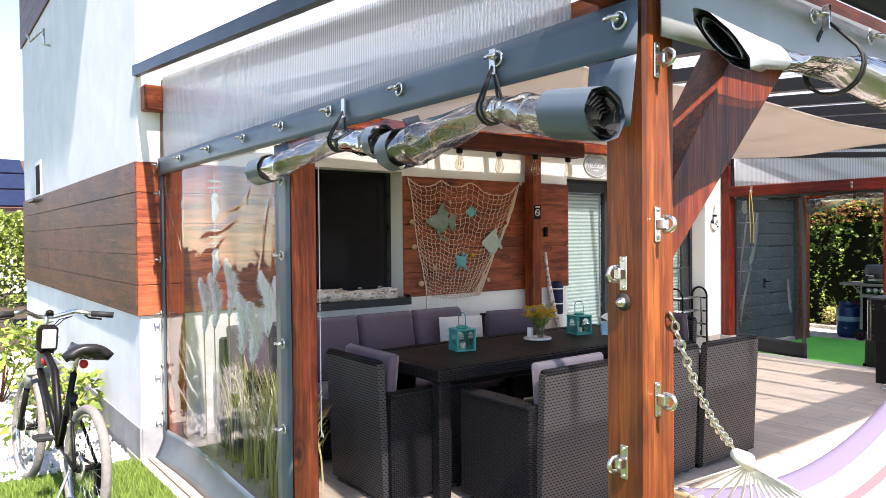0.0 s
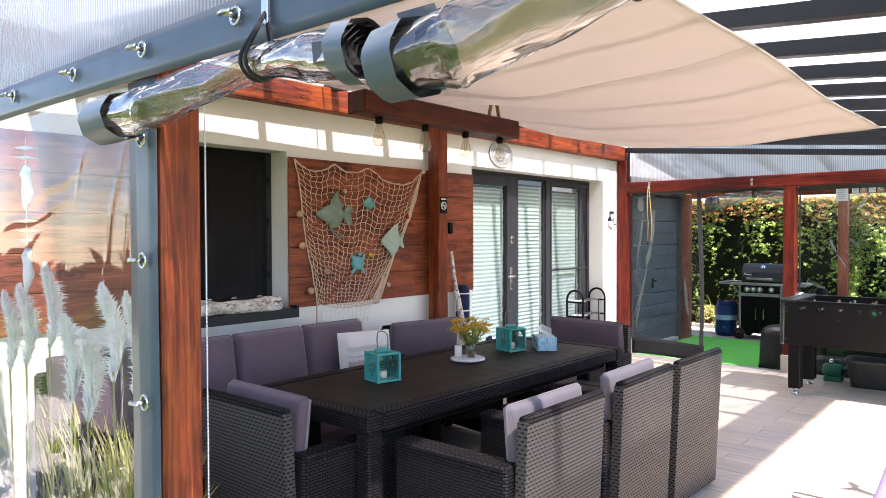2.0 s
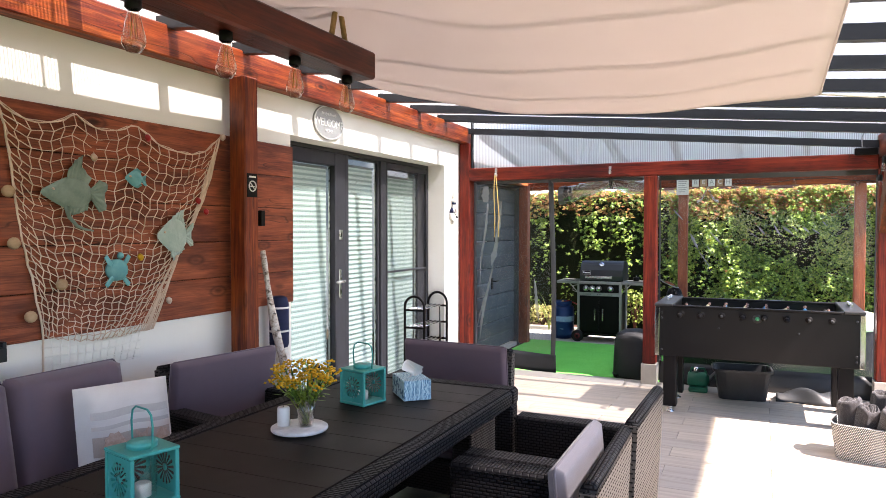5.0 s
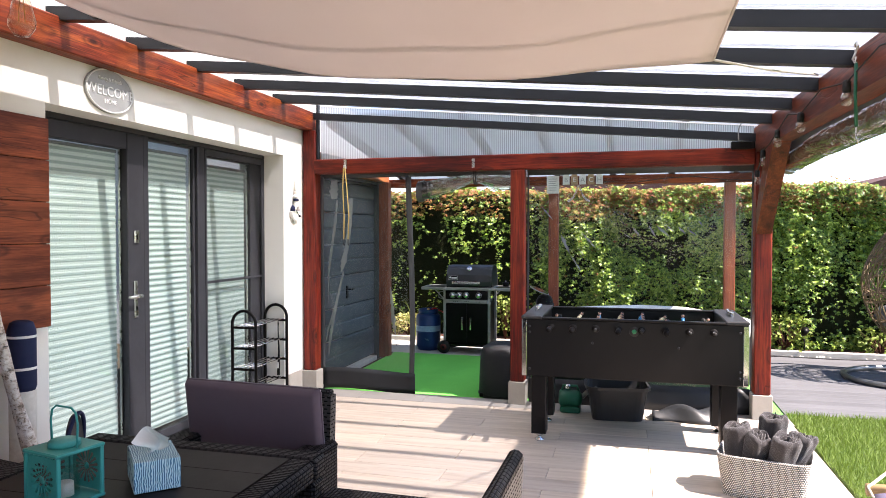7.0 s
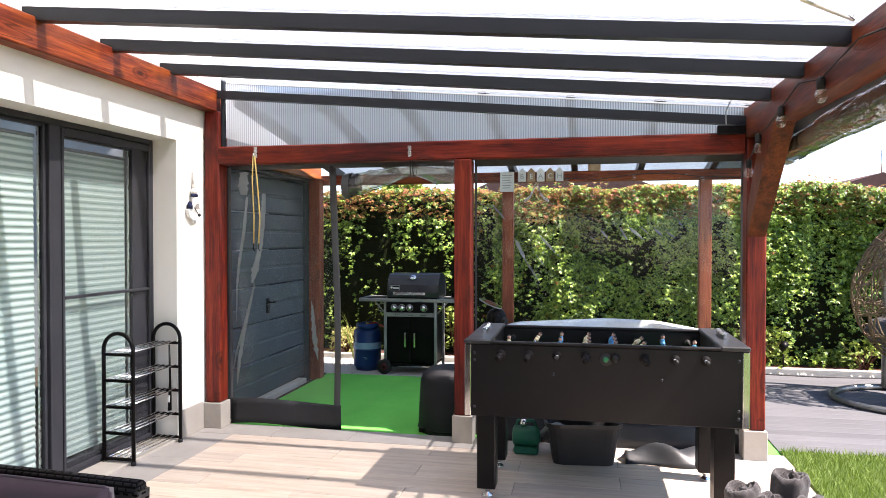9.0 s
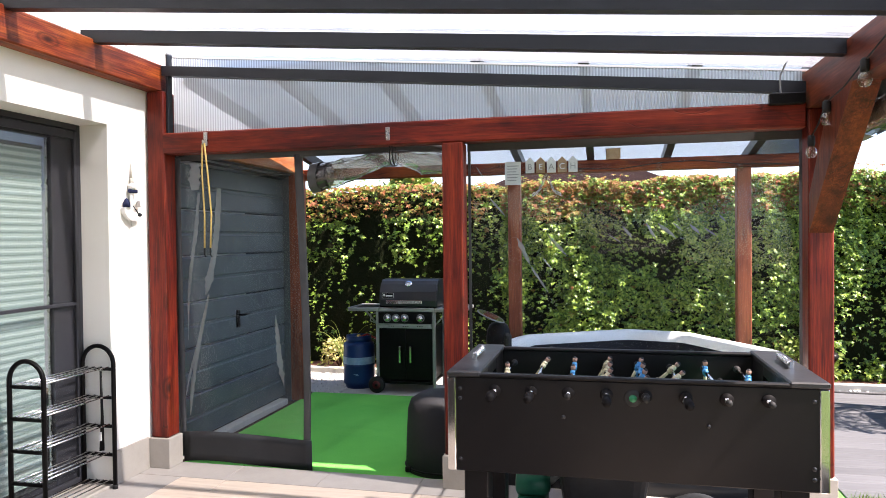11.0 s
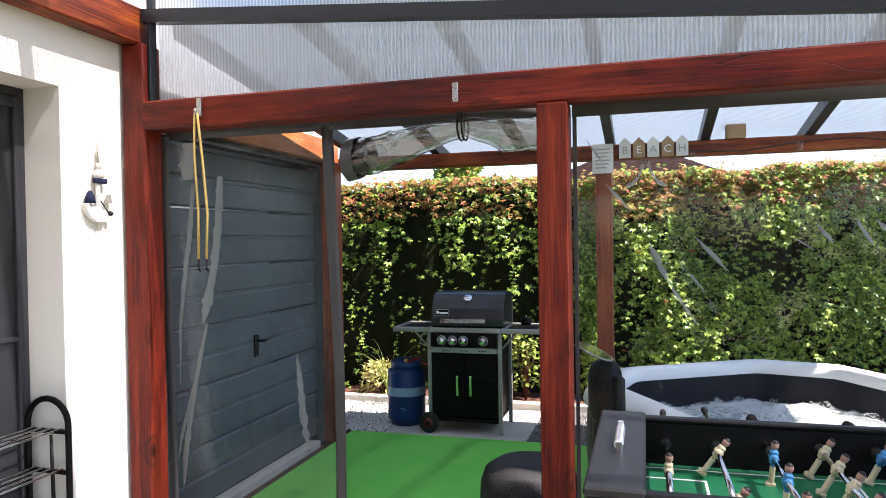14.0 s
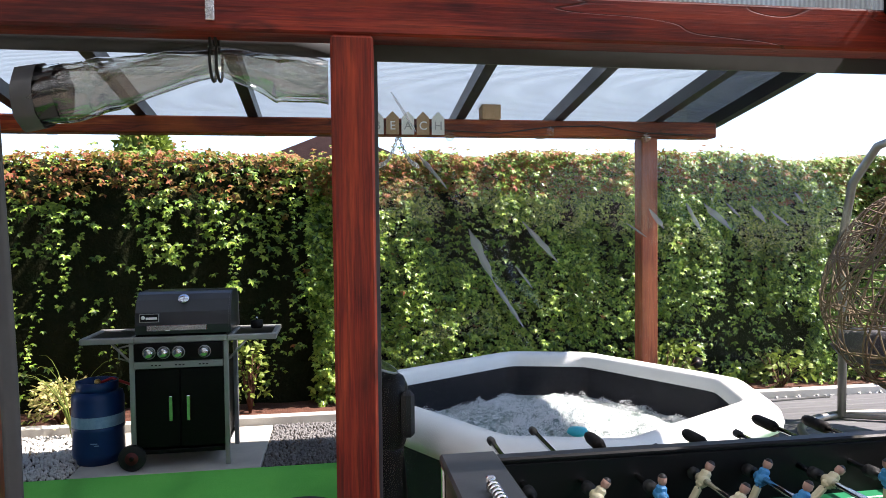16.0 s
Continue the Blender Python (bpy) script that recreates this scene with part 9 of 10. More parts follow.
part("thread", Geo().lathe([(0.006, 0.0), (0.006, 0.022)], (0, 0, 0), 10, Euler((math.pi / 2, 0, 0)).to_matrix().to_4x4()), STEEL, bolt)
box = thing("junction_box", (3.885, 2.75, 2.095), "small dark control box under the beam", "control box")
part("case", Geo().box((-0.05, -0.10, -0.03), (0.0, 0.10, 0.03), 0.004), ANTHRACITE, box)
part("label_plate", Geo().box((-0.053, -0.05, -0.015), (-0.05, 0.0, 0.015), 0.001), WHITE, box)


# ---- hammock ----
def link_chain(name, a, b, label, link=0.036, r=0.0034):
    a, b = Vector(a), Vector(b)
    c = thing(name, (0, 0, 0), label, "chain")
    n = int((b - a).length / (link * 0.74))
    d = (b - a).normalized()
    s0 = d.orthogonal().normalized()
    s1 = d.cross(s0)
    for i in range(n):
        p = a + (b - a) * (i + 0.5) / n - Vector((0, 0, 0.05 * math.sin(math.pi * (i + 0.5) / n)))
        s = s0 if i % 2 else s1
        pts = [p + d * (link / 2) * math.cos(t) + s * (link * 0.26) * math.sin(t) for t in frange(0, 2 * math.pi, 13)[:-1]]
        part("link", Geo().tube(pts, r, 6, True), STEEL, c)
    return c


link_chain("hammock_chain", (4.02, 2.20, 1.30), (3.93, 2.63, 0.87), "galvanised chain from the post to the hammock")
link_chain("hammock_chain", (3.98, 5.95, 2.04), (3.93, 5.75, 1.10), "galvanised chain from the beam to the hammock")


PALE_WOOD = timber("pale_beech", (0.36, 0.22, 0.10), (0.55, 0.37, 0.19), (0.66, 0.48, 0.27), "x", 0.5, 0.02)


def hammock():
    h = thing("hammock", (0, 0, 0), "cream hammock with violet, red and turquoise stripes", "hammock")
    K0, K1 = Vector((3.92, 2.66, 0.84)), Vector((3.92, 5.72, 1.05))
    def cloth(u, v):
        y = 3.0 + 2.3 * v
        z = 0.415 + 0.9 * (v - 0.38) ** 2 - (0.13 - 0.13 * abs(2 * u - 1) ** 2.0) * math.sin(math.pi * min(1, 0.15 + v * 0.85)) + 0.005 * math.sin(40 * u)
        x = 3.95 + (u - 0.5) * 0.92
        return (x, y, z)
    g = Geo().grid(cloth, 40, 30, 0.003)
    ob = part("cloth", g, STRIPE, h, "striped woven cloth")
    uv = ob.data.uv_layers[0].data
    for l in ob.data.loops:
        p = ob.data.vertices[l.vertex_index].co
        uv[l.index].uv = ((p.x - 3.49) / 0.92, (p.y - 3.0) / 2.3)
    for k, v in ((K0, 0.0), (K1, 1.0)):
        e = -1 if v == 0 else 1
        part("spreader_bar", Geo().tube([Vector(cloth(0, v)) + Vector((0, 0.06 * e, -0.01)), Vector(cloth(1, v)) + Vector((0, 0.06 * e, -0.01))], 0.017, 10), PALE_WOOD, h, "pale wooden spreader bar")
        part("knot", Geo().tube([k, k + Vector((0.01, -0.05 * e, -0.03)), k + Vector((0, -0.09 * e, -0.06))], [0.016, 0.026, 0.014], 10), ROPE_WHITE, h)
        for i in range(15):
            part("cord", Geo().tube([k + Vector((0, -0.08 * e, -0.05)), Vector(cloth(i / 14, v)) + Vector((0, 0.05 * e, 0.0)), cloth(i / 14, v + 0.03 * (-e))], 0.0045, 5), ROPE_WHITE, h)


hammock()


# ---- string lights and cords on the garden beam ----
def string_lights():
    s = thing("string_lights", (0, 0, 0), "black cable of festoon bulbs along the garden beam", "string lights")
    spots = [(3.80, 6.75, 2.07), (3.80, 7.62, 2.07), (3.80, 8.25, 2.06), (3.79, 8.70, 1.98), (3.80, 8.98, 1.86), (3.80, 5.9, 2.07), (3.82, 5.0, 2.08)]
    order = sorted(spots, key=lambda p: p[1])
    pts = []
    for a, b in zip(order, order[1:]):
        a, b = Vector(a), Vector(b)
        pts += [a + Vector((0, 0, 0.045)), a.lerp(b, 0.5) + Vector((0, 0, 0.10 if b.y < 8.5 else 0.03))]
    pts.append(Vector(order[-1]) + Vector((0, 0, 0.045)))
    part("cable", Geo().tube(pts, 0.004, 6), RUBBER, s)
    for p in order:
        k = part("socket", Geo().lathe([(0.016, 0.0), (0.018, 0.01), (0.018, 0.045), (0.010, 0.055)], p, 12), RUBBER, s)
        part("bulb", Geo().lathe([(0.001, -0.062), (0.018, -0.056), (0.027, -0.036), (0.022, -0.012), (0.014, 0.0)], p, 14), BULB, k, "small clear bulb")
    far = [(x, 11.30, 2.02 - 0.03 * math.sin(5 * x)) for x in frange(2.3, 4.2, 7)]
    t = thing("string_lights", (0, 0, 0), "black cable of festoon bulbs on the far canopy", "string lights")
    part("cable", Geo().tube(far, 0.004, 6), RUBBER, t)
    for p in far[1::2]:
        part("bulb", Geo().lathe([(0.001, -0.065), (0.02, -0.056), (0.03, -0.036), (0.024, -0.012), (0.014, 0.0)], p, 14), BULB, t)


string_lights()
gc = thing("green_bungee", (3.80, 6.62, 2.24), "green elastic cord with a hook hanging from the beam", "cord")
part("eye", Geo().tube([(0.0, 0.018 * math.cos(a), 0.018 * math.sin(a)) for a in frange(0, 2 * math.pi, 15)[:-1]], 0.005, 6, True), STEEL, gc)
part("snap_hook", Geo().tube([(0, 0, -0.02), (-0.01, 0.012, -0.05), (0, 0.0, -0.08), (-0.004, -0.01, -0.045)], 0.005, 6), STEEL, gc)
part("cord", Geo().tube([(0, 0, -0.07), (-0.004, -0.01, -0.2), (0.004, 0, -0.34)], 0.007, 7), GREEN_MACHINE, gc)
part("hook", Geo().tube([(0.004, 0, -0.34), (0.004, 0, -0.39), (0.012, 0, -0.41), (0.02, 0, -0.39)], 0.004, 6), STEEL, gc)
lc = thing("light_cable", (0, 0, 0), "grey cable looped at the end of the beam", "cable")
part("cable", Geo().tube([(3.735 + 0.055 * math.cos(a) + 0.0008 * k, 9.05 - 0.003 * k, 2.255 + 0.06 * math.sin(a)) if k > 6 else (3.684 - 0.0045 * k + 0.0005 * k * k, 9.05, 2.10 + 0.022 * k) for k in range(24) for a in [math.pi - (k - 6) * 0.16]], 0.0045, 6), PVC_LIGHT, lc)
part("connector_box", Geo().box((3.62, 9.02, 2.08), (3.79, 9.06, 2.14), 0.006), BLACK, lc)


# ---- far canopy ornaments ----
def beach_sign():
    s = thing("beach_sign", (2.36, 11.30, 2.045), "row of small beach hut plaques spelling BEACH", "sign")
    for i, ch in enumerate("BEACH"):
        x = (i - 2) * 0.092
        hut = [(-0.038, -0.065), (0.038, -0.065), (0.038, 0.034), (0.0, 0.072), (-0.038, 0.034)]
        h = part("hut_plaque", Geo().prism(hut, lambda a, b: (x + a, -0.012, b), lambda a, b: (x + a, 0.0, b)), WHITE_PLASTIC if i % 2 == 0 else CORK, s)
        writing(ch, 0.072, SIGN if i % 2 == 0 else WHITE, h, Matrix.Translation((x, -0.014, -0.015)) @ TO_NY, "letter")
    c = thing("notice_card", (2.03, 11.27, 1.98), "white printed notice card taped up", "card")
    part("paper", Geo().box((-0.07, -0.003, -0.10), (0.07, 0.0, 0.10), 0.001), WHITE_PLASTIC, c)
    for i in range(6):
        part("text_bar", Geo().box((-0.05, -0.005, 0.06 - 0.025 * i), (0.05 - 0.01 * (i % 3), -0.003, 0.068 - 0.025 * i), 0.0005), SIGN, c)
    b = thing("wooden_block", (2.88, 11.36, 2.08), "pale wooden bird box on the canopy beam", "box")
    part("box", Geo().box((-0.06, -0.05, 0.0), (0.06, 0.05, 0.11), 0.006), CORK, b)


beach_sign()
for xe, lab in ((2.19, "dark chain hanging from the canopy beam"), (2.43, "dark chain hanging from the canopy beam")):
    link_chain("hanging_chain", (2.31, 11.38, 1.985), (xe, 11.38, 1.80), lab, 0.036, 0.004)


# ---- hanging egg chair on the deck ----
def egg_chair():
    e = thing("egg_chair", (5.63, 11.15, GZ + 0.012), "brown wicker hanging egg chair on a grey stand", "hanging chair")
    ring = [(0.12 + 0.74 * math.cos(a), 0.02 + 0.60 * math.sin(a), 0.03) for a in frange(0, 2 * math.pi, 41)[:-1]]
    part("base_ring", Geo().tube(ring, 0.028, 10, True), BRUSHED, e)
    part("pole", Geo().tube([(0.0, 0.58, 0.03), (0.0, 0.58, 0.7), (0.0, 0.60, 1.3), (0.02, 0.52, 1.75), (0.05, 0.32, 2.0), (0.08, 0.05, 2.06)], 0.030, 12), BRUSHED, e)
    part("foot_bar", Geo().tube([(0.0, 0.58, 0.035), (0.85, 0.2, 0.035)], 0.025, 8), BRUSHED, e)
    link = Geo().tube([(0.08, 0.05, 2.05), (0.08, 0.05, 1.70)], 0.008, 6)
    part("hanger", link, STEEL, e)
    rnd = random.Random(9)
    g = Geo()
    def egg(th, ph):
        z = math.sin(ph)
        r = math.cos(ph) * (0.54 if z < 0 else 0.54 - 0.10 * z)
        return Vector((0.08 + r * math.cos(th), 0.05 + r * math.sin(th), 1.0 + 0.68 * z))
    for i in range(95):
        t0, slope = rnd.random() * 6.283, rnd.choice((-1, 1)) * rnd.uniform(0.3, 1.6)
        a0, a1 = rnd.uniform(-1.45, 0.3), rnd.uniform(0.4, 1.5)
        pts = [egg(t0 + slope * q, a0 + (a1 - a0) * q) for q in frange(0, 1, 12)]
        pts = [p for p in pts if not (p.y < -0.28 and 0.75 < p.z < 1.5)]
        if len(pts) > 2:
            g.tube(pts, 0.006, 4)
    for i in range(26):
        ph = rnd.uniform(-1.3, 1.2)
        pts = [egg(th, ph + 0.06 * math.sin(3 * th + i)) for th in frange(-0.9 if -0.4 < ph < 0.8 else -1.57, 4.0 if -0.4 < ph < 0.8 else 4.7, 26)]
        g.tube(pts, 0.006, 4)
    part("wicker_shell", g, WICKER, e, "loose woven wicker shell")
    part("seat_pad", placed(rounded_pad(0.72, 0.62, 0.22, 0.10, 0.04), pose(0.08, 0.05, 0.62)), TOWEL, e, "dark seat pad")


egg_chair()
spot = thing("garden_spot", (4.95, 12.62, GZ), "small black garden spotlight at the hedge foot", "spotlight")
part("spike", Geo().tube([(0, 0, 0), (0, 0, 0.22)], 0.008, 6), BLACK, spot)
part("head", Geo().lathe([(0.035, -0.05), (0.045, 0.05), (0.001, 0.05)], (0, 0, 0.28), 14, Euler((0.9, 0, 0)).to_matrix().to_4x4()), BLACK, spot)
hose = thing("garden_hose", (0, 0, GZ + 0.014), "dark hose lying along the kerb", "hose")
part("hose", Geo().tube([(4.2, 12.30, 0), (4.6, 12.33, 0), (5.2, 12.28, 0), (6.0, 12.34, 0)], 0.012, 7), RUBBER, hose)


# ---- bicycle by the gable ----
TYRE = surface("dusty_tyre", (0.20, 0.19, 0.175), (0.13, 0.125, 0.117), 0.85, 0, 20.0, 160.0, 1.0, 0.006)


SADDLE = surface("black_padded_vinyl", (0.010, 0.010, 0.011), (0.014, 0.014, 0.015), 0.38, 0, 8.0, 160.0, 0.2)


def bicycle():
    rear, front = Vector((0.945, 1.42, 0)), Vector((-0.20, 1.285, 0))
    d = front - rear
    b = thing("bicycle", (rear.x, rear.y, GZ + 0.025), "black city bicycle with grey fork and saddle", "bicycle", turn=math.degrees(math.atan2(d.y, d.x)))
    b.scale = (0.95, 0.95, 0.95)
    b.rotation_euler.x = radians(4.5)
    L, R = d.length / 0.95, 0.325
    FX, FZ = 1.17, 1.13
    for name, x in (("rear_wheel", 0.0), ("front_wheel", L)):
        tyre = part(name, Geo().tube([(x + R * math.cos(a), 0, R + R * math.sin(a)) for a in frange(0, 2 * math.pi, 49)[:-1]], 0.027, 10, True), TYRE, b, "dusty grey knobbly tyre")
        part("rim", Geo().tube([(x + (R - 0.03) * math.cos(a), 0, R + (R - 0.03) * math.sin(a)) for a in frange(0, 2 * math.pi, 49)[:-1]], 0.011, 8, True), STEEL, tyre)
        sp = Geo()
        for i in range(28):
            a = 2 * math.pi * i / 28
            s = 0.03 if i % 2 else -0.03
            sp.tube([(x + 0.02 * math.cos(a + 0.7), s, R + 0.02 * math.sin(a + 0.7)), (x + (R - 0.035) * math.cos(a), 0, R + (R - 0.035) * math.sin(a))], 0.0013, 4)
        part("spokes", sp, STEEL, tyre)
        part("hub", Geo().tube([(x, -0.05, R), (x, 0.05, R)], 0.020, 10), BLACK, tyre)
        part("brake_disc", Geo().lathe([(0.055, -0.001), (0.08, 0.001)], (x, 0.035, R), 24, Euler((math.pi / 2, 0, 0)).to_matrix().to_4x4()), STEEL, tyre)
    wheels = set(b.children_recursive)
    AX, HUB = L / FX, R / FZ
    bb, st, hd, hl = (0.43, 0, 0.30), (0.28, 0, 0.72), (0.87, 0, 0.80), (0.90, 0, 0.66)
    frame_part = part("main_tube", Geo().tube([hd, (0.60, 0, 0.68), (0.50, 0, 0.48), bb], 0.024, 10), BLACK, b, "black curved frame tube")
    for a, c, r in ((bb, st, 0.019), (hl, bb, 0.021), ((0, 0.06, HUB), bb, 0.010), ((0, -0.06, HUB), bb, 0.010), ((0, 0.06, HUB), (0.32, 0, 0.62), 0.009), ((0, -0.06, HUB), (0.32, 0, 0.62), 0.009)):
        part("frame_tube", Geo().tube([a, c], r, 8), BLACK, b)
    part("head_tube", Geo().tube([(0.86, 0, 0.86), (0.91, 0, 0.64)], 0.026, 10), PVC_LIGHT, b)
    for y in (-0.055, 0.055):
        part("fork_leg", Geo().tube([(0.905, y, 0.66), (0.93, y, 0.55)], 0.022, 10), PVC_LIGHT, b, "silver suspension fork")
        part("fork_slider", Geo().tube([(0.93, y, 0.56), (AX, y, HUB)], 0.018, 10), BLACK, b)
    part("fork_crown", Geo().box((0.88, -0.075, 0.62), (0.93, 0.075, 0.66), 0.01), PVC_LIGHT, b)
    part("seat_post", Geo().tube([(0.28, 0, 0.72), (0.235, 0, 0.835)], 0.014, 8), STEEL, b)
    def saddle(u, v):
        x = 0.04 + 0.30 * u
        w = (0.125 * (1 - u ** 1.6) ** 1.3 + 0.024) * (1 - 0.35 * max(0, 0.12 - u) / 0.12)
        t = (v - 0.5) * 2
        return (x, w * t, 0.885 - 0.055 * abs(t) ** 2.4 + 0.012 * math.cos(4 * u) - 0.10 * max(0, 0.12 - u))
    part("saddle", Geo().grid(saddle, 18, 14, 0.045), SADDLE, b, "padded black saddle")
    part("saddle_rails", Geo().tube([(0.10, -0.03, 0.815), (0.24, -0.02, 0.825), (0.24, 0.02, 0.825), (0.10, 0.03, 0.815)], 0.006, 6), STEEL, b)
    part("rear_light", Geo().lathe([(0.02, -0.015), (0.024, 0), (0.02, 0.015)], (0.14, 0, 0.785), 12, Euler((0, math.pi / 2, 0)).to_matrix().to_4x4()), BARE_RED, b, "red rear reflector")
    part("stem", Geo().tube([(0.86, 0, 0.84), (0.835, 0, 0.96), (0.85, 0, 0.975)], 0.016, 10), STEEL, b)
    bar = part("handlebar", Geo().tube([(0.70, -0.23, 1.00), (0.77, -0.15, 1.01), (0.85, -0.05, 0.97), (0.85, 0.05, 0.97), (0.77, 0.15, 1.01), (0.70, 0.23, 1.00)], 0.0135, 10), STEEL, b)
    for s in (-1, 1):
        part("grip", Geo().tube([(0.70, s * 0.23, 1.00), (0.655, s * 0.355, 0.995)], 0.018, 10), RUBBER, bar)
        part("brake_lever", Geo().tube([(0.73, s * 0.19, 1.00), (0.77, s * 0.24, 0.97), (0.73, s * 0.31, 0.965)], 0.006, 6), BLACK, bar)
    bag = part("frame_bag", Geo().box((0.755, -0.062, 0.765), (0.83, 0.062, 0.93), 0.024), BLACK, b, "black frame bag behind the stem")
    part("bag_window", Geo().box((0.747, -0.042, 0.795), (0.756, 0.042, 0.905), 0.004), TILE_GREY, bag, "pale clear phone window")
    part("bell", Geo().lathe([(0.001, 0.03), (0.022, 0.02), (0.026, 0.0)], (0.84, -0.02, 0.985), 14), BLACK, bar)
    for q in (0.0, 0.03):
        part("brake_cable", Geo().tube([(0.78, -0.14, 0.98), (0.90, -0.10 - q, 0.95), (0.91, -0.03, 0.86), (0.88, 0.0, 0.76)], 0.003, 5), BLACK, bar)
    for zz in (0.0, 0.12):
        part("frame_band", Geo().tube([(0.845 - 0.4 * zz, 0, 0.785 - zz * 0.5), (0.825 - 0.4 * zz, 0, 0.772 - zz * 0.5)], 0.0265, 10), BARE_RED, b, "red ring on the frame")
    part("chainring", Geo().lathe([(0.085, -0.004), (0.09, 0), (0.085, 0.004)], (0.43, -0.06, 0.30), 28, Euler((math.pi / 2, 0, 0)).to_matrix().to_4x4()), STEEL, b)
    for s, a in ((-1, 0.6), (1, 3.74)):
        e = (0.43 + 0.165 * math.cos(a), s * 0.085, 0.30 - 0.165 * math.sin(a))
        part("crank", Geo().tube([(0.43, s * 0.07, 0.30), e], 0.011, 8), STEEL, b)
        part("pedal", Geo().box((e[0] - 0.045, e[1] + s * 0.01 - 0.0, e[2] - 0.012), (e[0] + 0.045, e[1] + s * 0.10, e[2] + 0.012), 0.005), RUBBER, b)
    part("rear_carrier_shock", Geo().tube([(0.27, 0, 0.60), (0.34, 0, 0.50)], 0.028, 10), RUBBER, b)
    part("derailleur", Geo().box((-0.03, -0.08, HUB - 0.14), (0.02, -0.05, HUB + 0.02), 0.008), BLACK, b)
    part("kickstand", Geo().tube([(0.05, 0.07, 0.28), (0.06, 0.17, 0.0)], 0.008, 6), STEEL, b)

    for o in b.children_recursive:
        if o not in wheels:
            for q in o.data.vertices:
                q.co.x *= FX
                q.co.z *= FZ


bicycle()
ds = thing("wall_bracket", (-3.6, 1.955, 3.72), "bent steel bracket on the gable", "bracket")
part("rod", Geo().tube([(0, 0, -0.12), (0, -0.06, -0.12), (0, -0.06, 0.05), (-0.22, -0.16, -0.05), (-0.42, -0.17, 0.07)], 0.014, 6), STEEL, ds)
sw = thing("window_2", (-4.62, 1.955, 2.22), "narrow white window reveal in the gable", "window", kind="structure")
part("window_frame", Geo().box((-0.22, -0.012, -0.24), (0.22, 0.01, 0.22), 0.003), PLASTER, sw)
part("pane", Geo().box((-0.16, -0.016, -0.18), (0.16, -0.013, 0.17), 0), SCREEN, sw)
part("window_sill", Geo().box((-0.26, -0.10, -0.27), (0.26, 0.0, -0.242), 0.003), ANTHRACITE, sw)


# ---- distance ----
def far_house(name, x, y, w, dpt, h, ridge, label):
    f = thing(name, (x, y, GZ), label, "house")
    part("wall", Geo().box((-w / 2, 0, 0), (w / 2, dpt, h), 0.01), PLASTER, f)
    roof = [(-w / 2 - 0.4, h), (w / 2 + 0.4, h), (0, ridge)]
    part("roof", Geo().prism(roof, lambda a, b: (a, -0.3, b), lambda a, b: (a, dpt + 0.3, b)), ROOF_TILE, f, "dark tiled gable roof")
    for s in (-1, 1):
        wd = part("window", Geo().box((s * w / 4 - 0.5, -0.02, h - 1.6), (s * w / 4 + 0.5, 0.01, h - 0.5), 0.005), FRAME, f)
        part("pane", Geo().box((s * w / 4 - 0.42, -0.03, h - 1.52), (s * w / 4 + 0.42, -0.021, h - 0.58), 0), PANEL_BLUE, wd)
    part("mast", Geo().tube([(0.05, 0, ridge - 0.2), (0.05, 0, ridge + 1.0)], 0.02, 6), STEEL, f)
    return f


far_house("neighbour_house", 2.0, 30, 7.0, 8, 3.0, 4.55, "neighbouring house with a dark gable roof")
far_house("neighbour_house", 13.5, 33, 9.0, 8, 2.4, 3.9, "neighbouring house with a low brown roof")


def solar_roof():
    s = thing("shed_with_panels", (-22.0, 3.0, GZ), "low building with dark solar panels on its roof", "shed")
    part("wall", Geo().box((-3, -3, 0), (3, 3, 2.6), 0.01), PLASTER, s)
    slope = lambda u, v: (3.2 - 3.2 * v, -3.4 + 6.8 * u, 2.5 + 1.7 * v)
    part("roof", Geo().grid(slope, 2, 2, 0.1, False), ROOF_TILE, s)
    for i in range(5):
        for j in range(3):
            p = lambda u, v: Vector(slope((i + 0.05 + 0.9 * u) / 5, (j + 0.05 + 0.9 * v) / 3)) + Vector((0.03, 0, 0.05))
            part("solar_panel", Geo().grid(p, 1, 1, 0.03, False), PANEL_BLUE, s)


solar_roof()


def leafy_mass(name, x, y, w, dpt, h, n, label, seed, size=0.12, mat=None):
    t = thing(name, (x, y, GZ), label, "hedge" if "hedge" in name else "tree")
    rnd = random.Random(seed)
    g = Geo()
    for _ in range(n):
        p = Vector((rnd.uniform(-w / 2, w / 2), rnd.uniform(-dpt / 2, dpt / 2), h * rnd.random() ** 0.7))
        if "tree" in name:
            k = 1 - 0.8 * p.z / h
            p.x *= k
            p.y *= k
        d = Vector((rnd.gauss(0, 1), rnd.gauss(0, 1), rnd.gauss(0.5, 0.8))).normalized()
        v = d.orthogonal().normalized()
        leaflet(p, v, d, size * rnd.uniform(0.6, 1.3), 0.3, g)
    part("trunk", Geo().tube([(0, 0, 0), (0, 0, h * 0.8)], [0.10, 0.03], 8), BARK, t)
    tagged(part("leaves", g, mat or LEAF, t), kind="stuff")


leafy_mass("far_hedge", -14.5, 2.0, 1.2, 7.0, 2.2, 16000, "sunlit green hedge beyond the drive", 51, 0.13, LEAF_YELLOW)
leafy_mass("conifer_tree", -1.85, 22.0, 2.2, 2.2, 3.95, 4400, "bright green conifer behind the hedge", 52, 0.2, LEAF_YELLOW)
fc = thing("wire_fence", (-9.0, 1.4, GZ), "dark wire mesh fence along the drive", "fence")
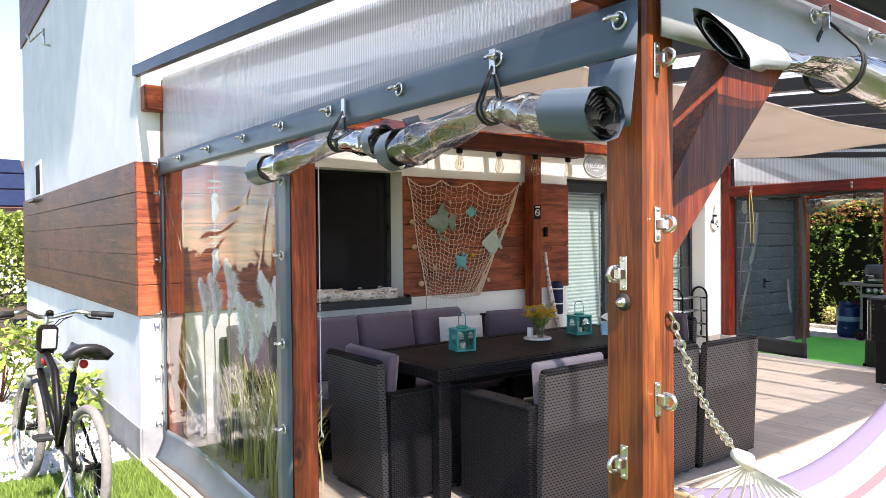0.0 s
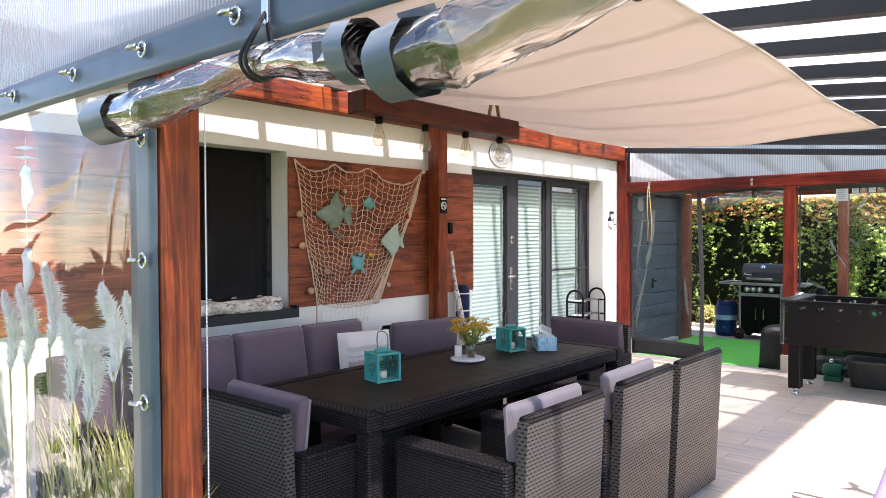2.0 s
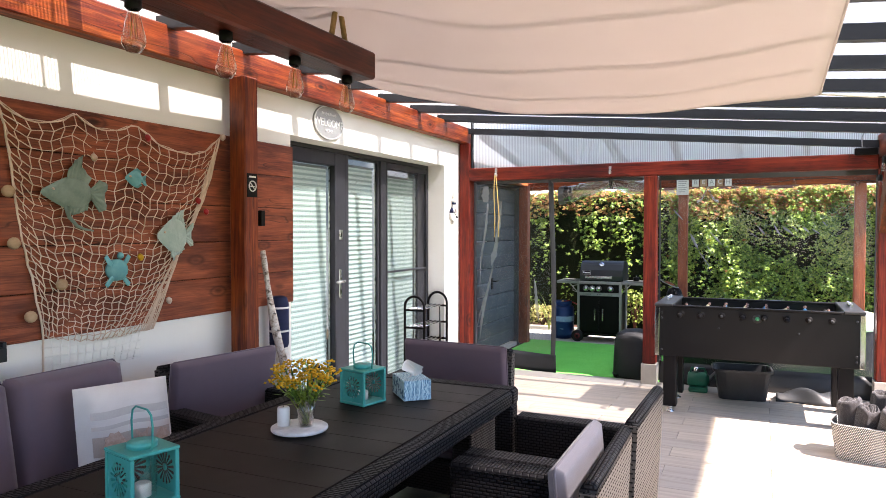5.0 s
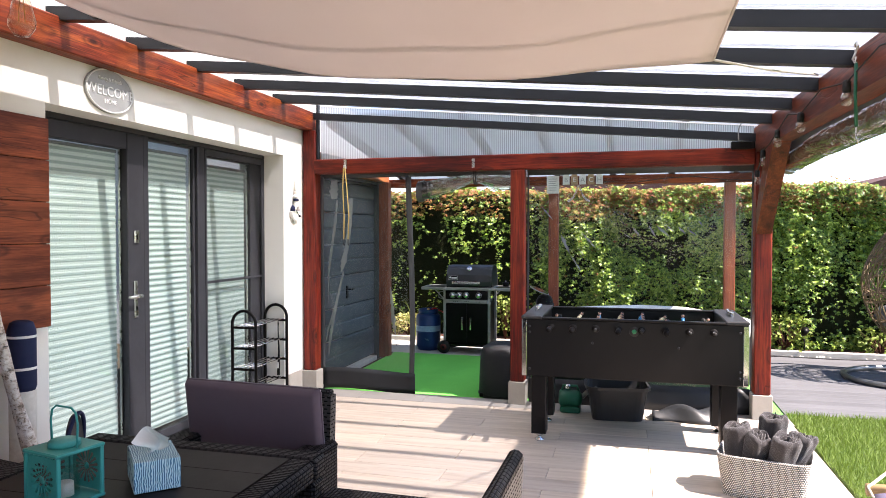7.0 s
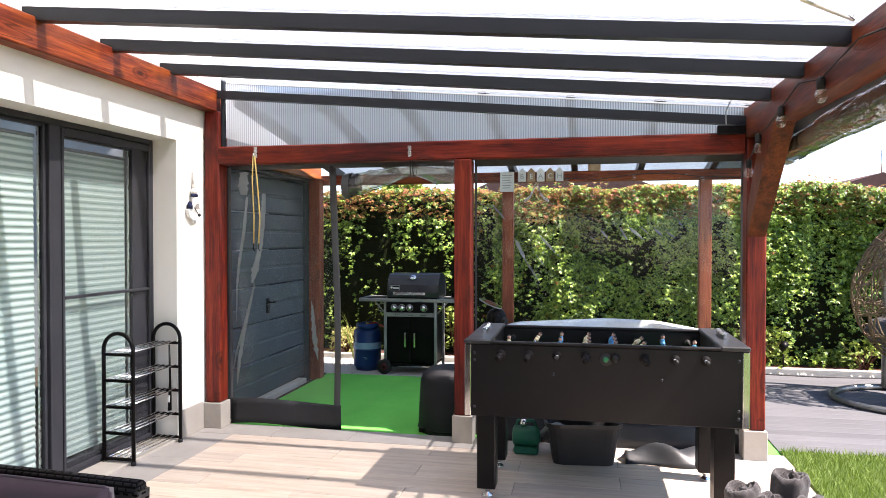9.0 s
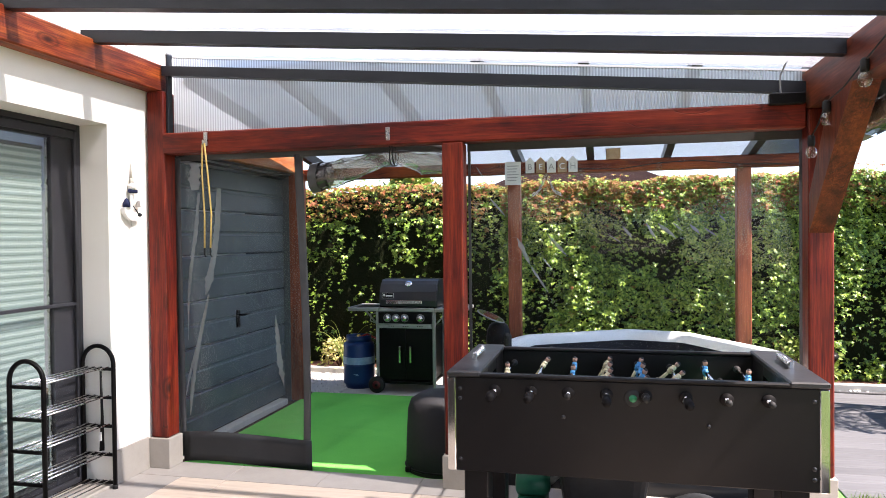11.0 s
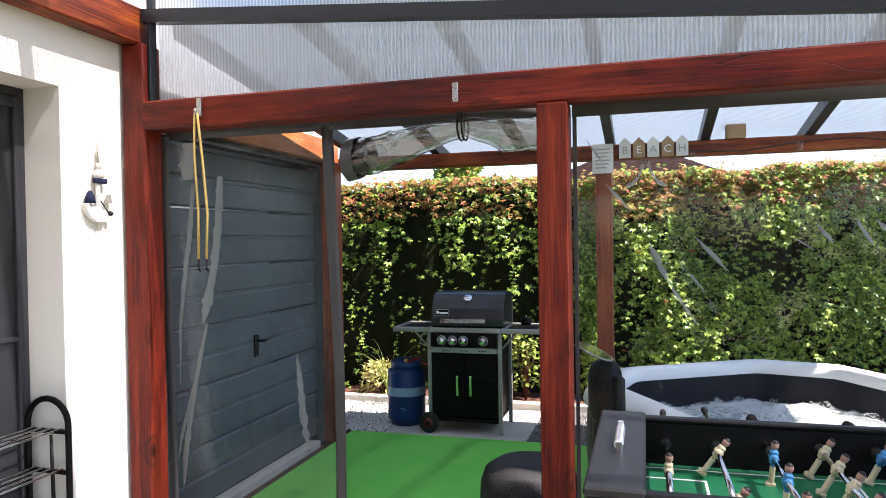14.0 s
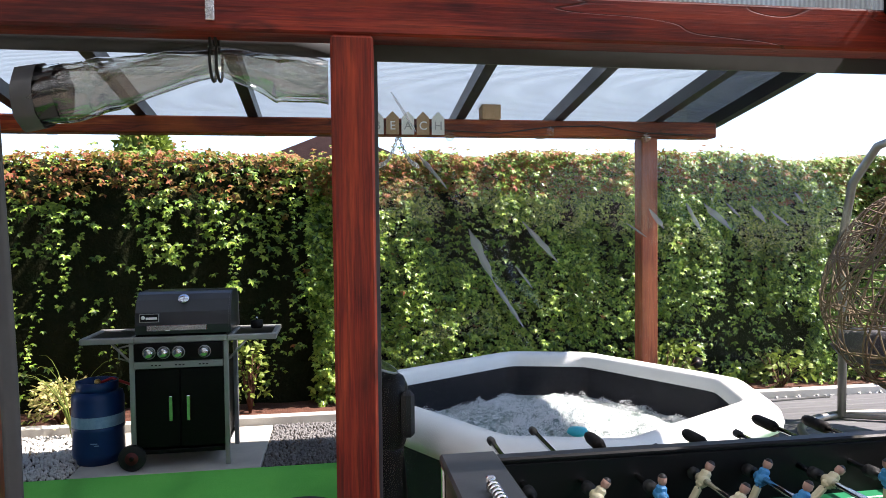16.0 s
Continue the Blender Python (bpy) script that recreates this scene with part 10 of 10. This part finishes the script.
for i in range(3):
    part("fence_post", Geo().box((-0.03, -1.6 + 1.6 * i - 0.03, 0), (0.03, -1.6 + 1.6 * i + 0.03, 1.15), 0.004), ANTHRACITE, fc)
for z in frange(0.15, 1.1, 7):
    part("wire", Geo().tube([(0, -1.6, z), (0, 1.6, z)], 0.006, 5), ANTHRACITE, fc)


def seahorse_mobile():
    m = thing("seahorse_mobile", (0.80, 2.20, 1.70), "white seahorse mobile hanging behind the clear panel", "hanging ornament")
    part("string", Geo().tube([(0, 0, 0.18), (0, 0, -0.52)], 0.0015, 4), ROPE_WHITE, m)
    for z in (-0.02, -0.36):
        pts = [(0.03, 0, 0.06), (0.012, 0, 0.075), (-0.008, 0, 0.055), (0.004, 0, 0.02), (0.014, 0, -0.02), (0.0, 0, -0.06), (-0.014, 0, -0.075), (-0.004, 0, -0.09)]
        part("seahorse", Geo().tube([(a, b, c + z) for a, b, c in pts], [0.009, 0.017, 0.020, 0.017, 0.023, 0.016, 0.010, 0.006], 8), WHITE, m)
    for z in (-0.16, -0.20, -0.24, 0.10, 0.14):
        part("shell_disc", Geo().lathe([(0.001, -0.008), (0.045, 0.0), (0.001, 0.008)], (0, 0, z), 10), SHELL if z < 0 else WHITE, m)


seahorse_mobile()

# ---- pieces of floor and deck ----
def lay_tiles():
    rnd = random.Random(21)
    shapes = {}
    def piece(w, d, mat, x, y, z, parent):
        key = (round(w, 3), round(d, 3), mat.name)
        if key not in shapes:
            shapes[key] = Geo().box((-w / 2, -d / 2, -0.008), (w / 2, d / 2, 0.0), 0.0015).mesh("tile", mat)
        ob = part("tile", shapes[key], mat, parent)
        ob.location = (x, y, z)
    x0, x1, y0, y1 = 0.30, 4.06, 2.00, 8.93
    rows = 35
    h = (y1 - y0) / rows
    for r in range(rows):
        y = y0 + (r + 0.5) * h
        cuts = [x0 - 0.0]
        x = x0 + (0.3 + 0.3 * ((r * 2) % 4))
        while x < x1 - 0.12:
            cuts.append(x)
            x += 1.2
        cuts.append(x1)
        for a, b in zip(cuts, cuts[1:]):
            piece(b - a - 0.003, h - 0.003, TILE, (a + b) / 2, y, 0.0, floor)
    for i in range(12):
        piece(0.297, 0.5745, TILE_GREY, 0.15, 2.0 + 0.5775 * (i + 0.5), 0.0, floor)
    for i in range(7):
        piece(0.579, 0.255, TILE_GREY, 0.29 + 0.582 * i, 9.062, 0.0, floor)
    n = 20
    h = (12.39 - 9.46) / n
    me = Geo().box((-2.69, -h / 2 + 0.003, 0.0), (2.69, h / 2 - 0.003, 0.012), 0.003).mesh("deck_board", DECK)
    for i in range(n):
        ob = part("deck_board", me, DECK, deck)
        ob.location = (6.8, 9.46 + (i + 0.5) * h, GZ)


lay_tiles()
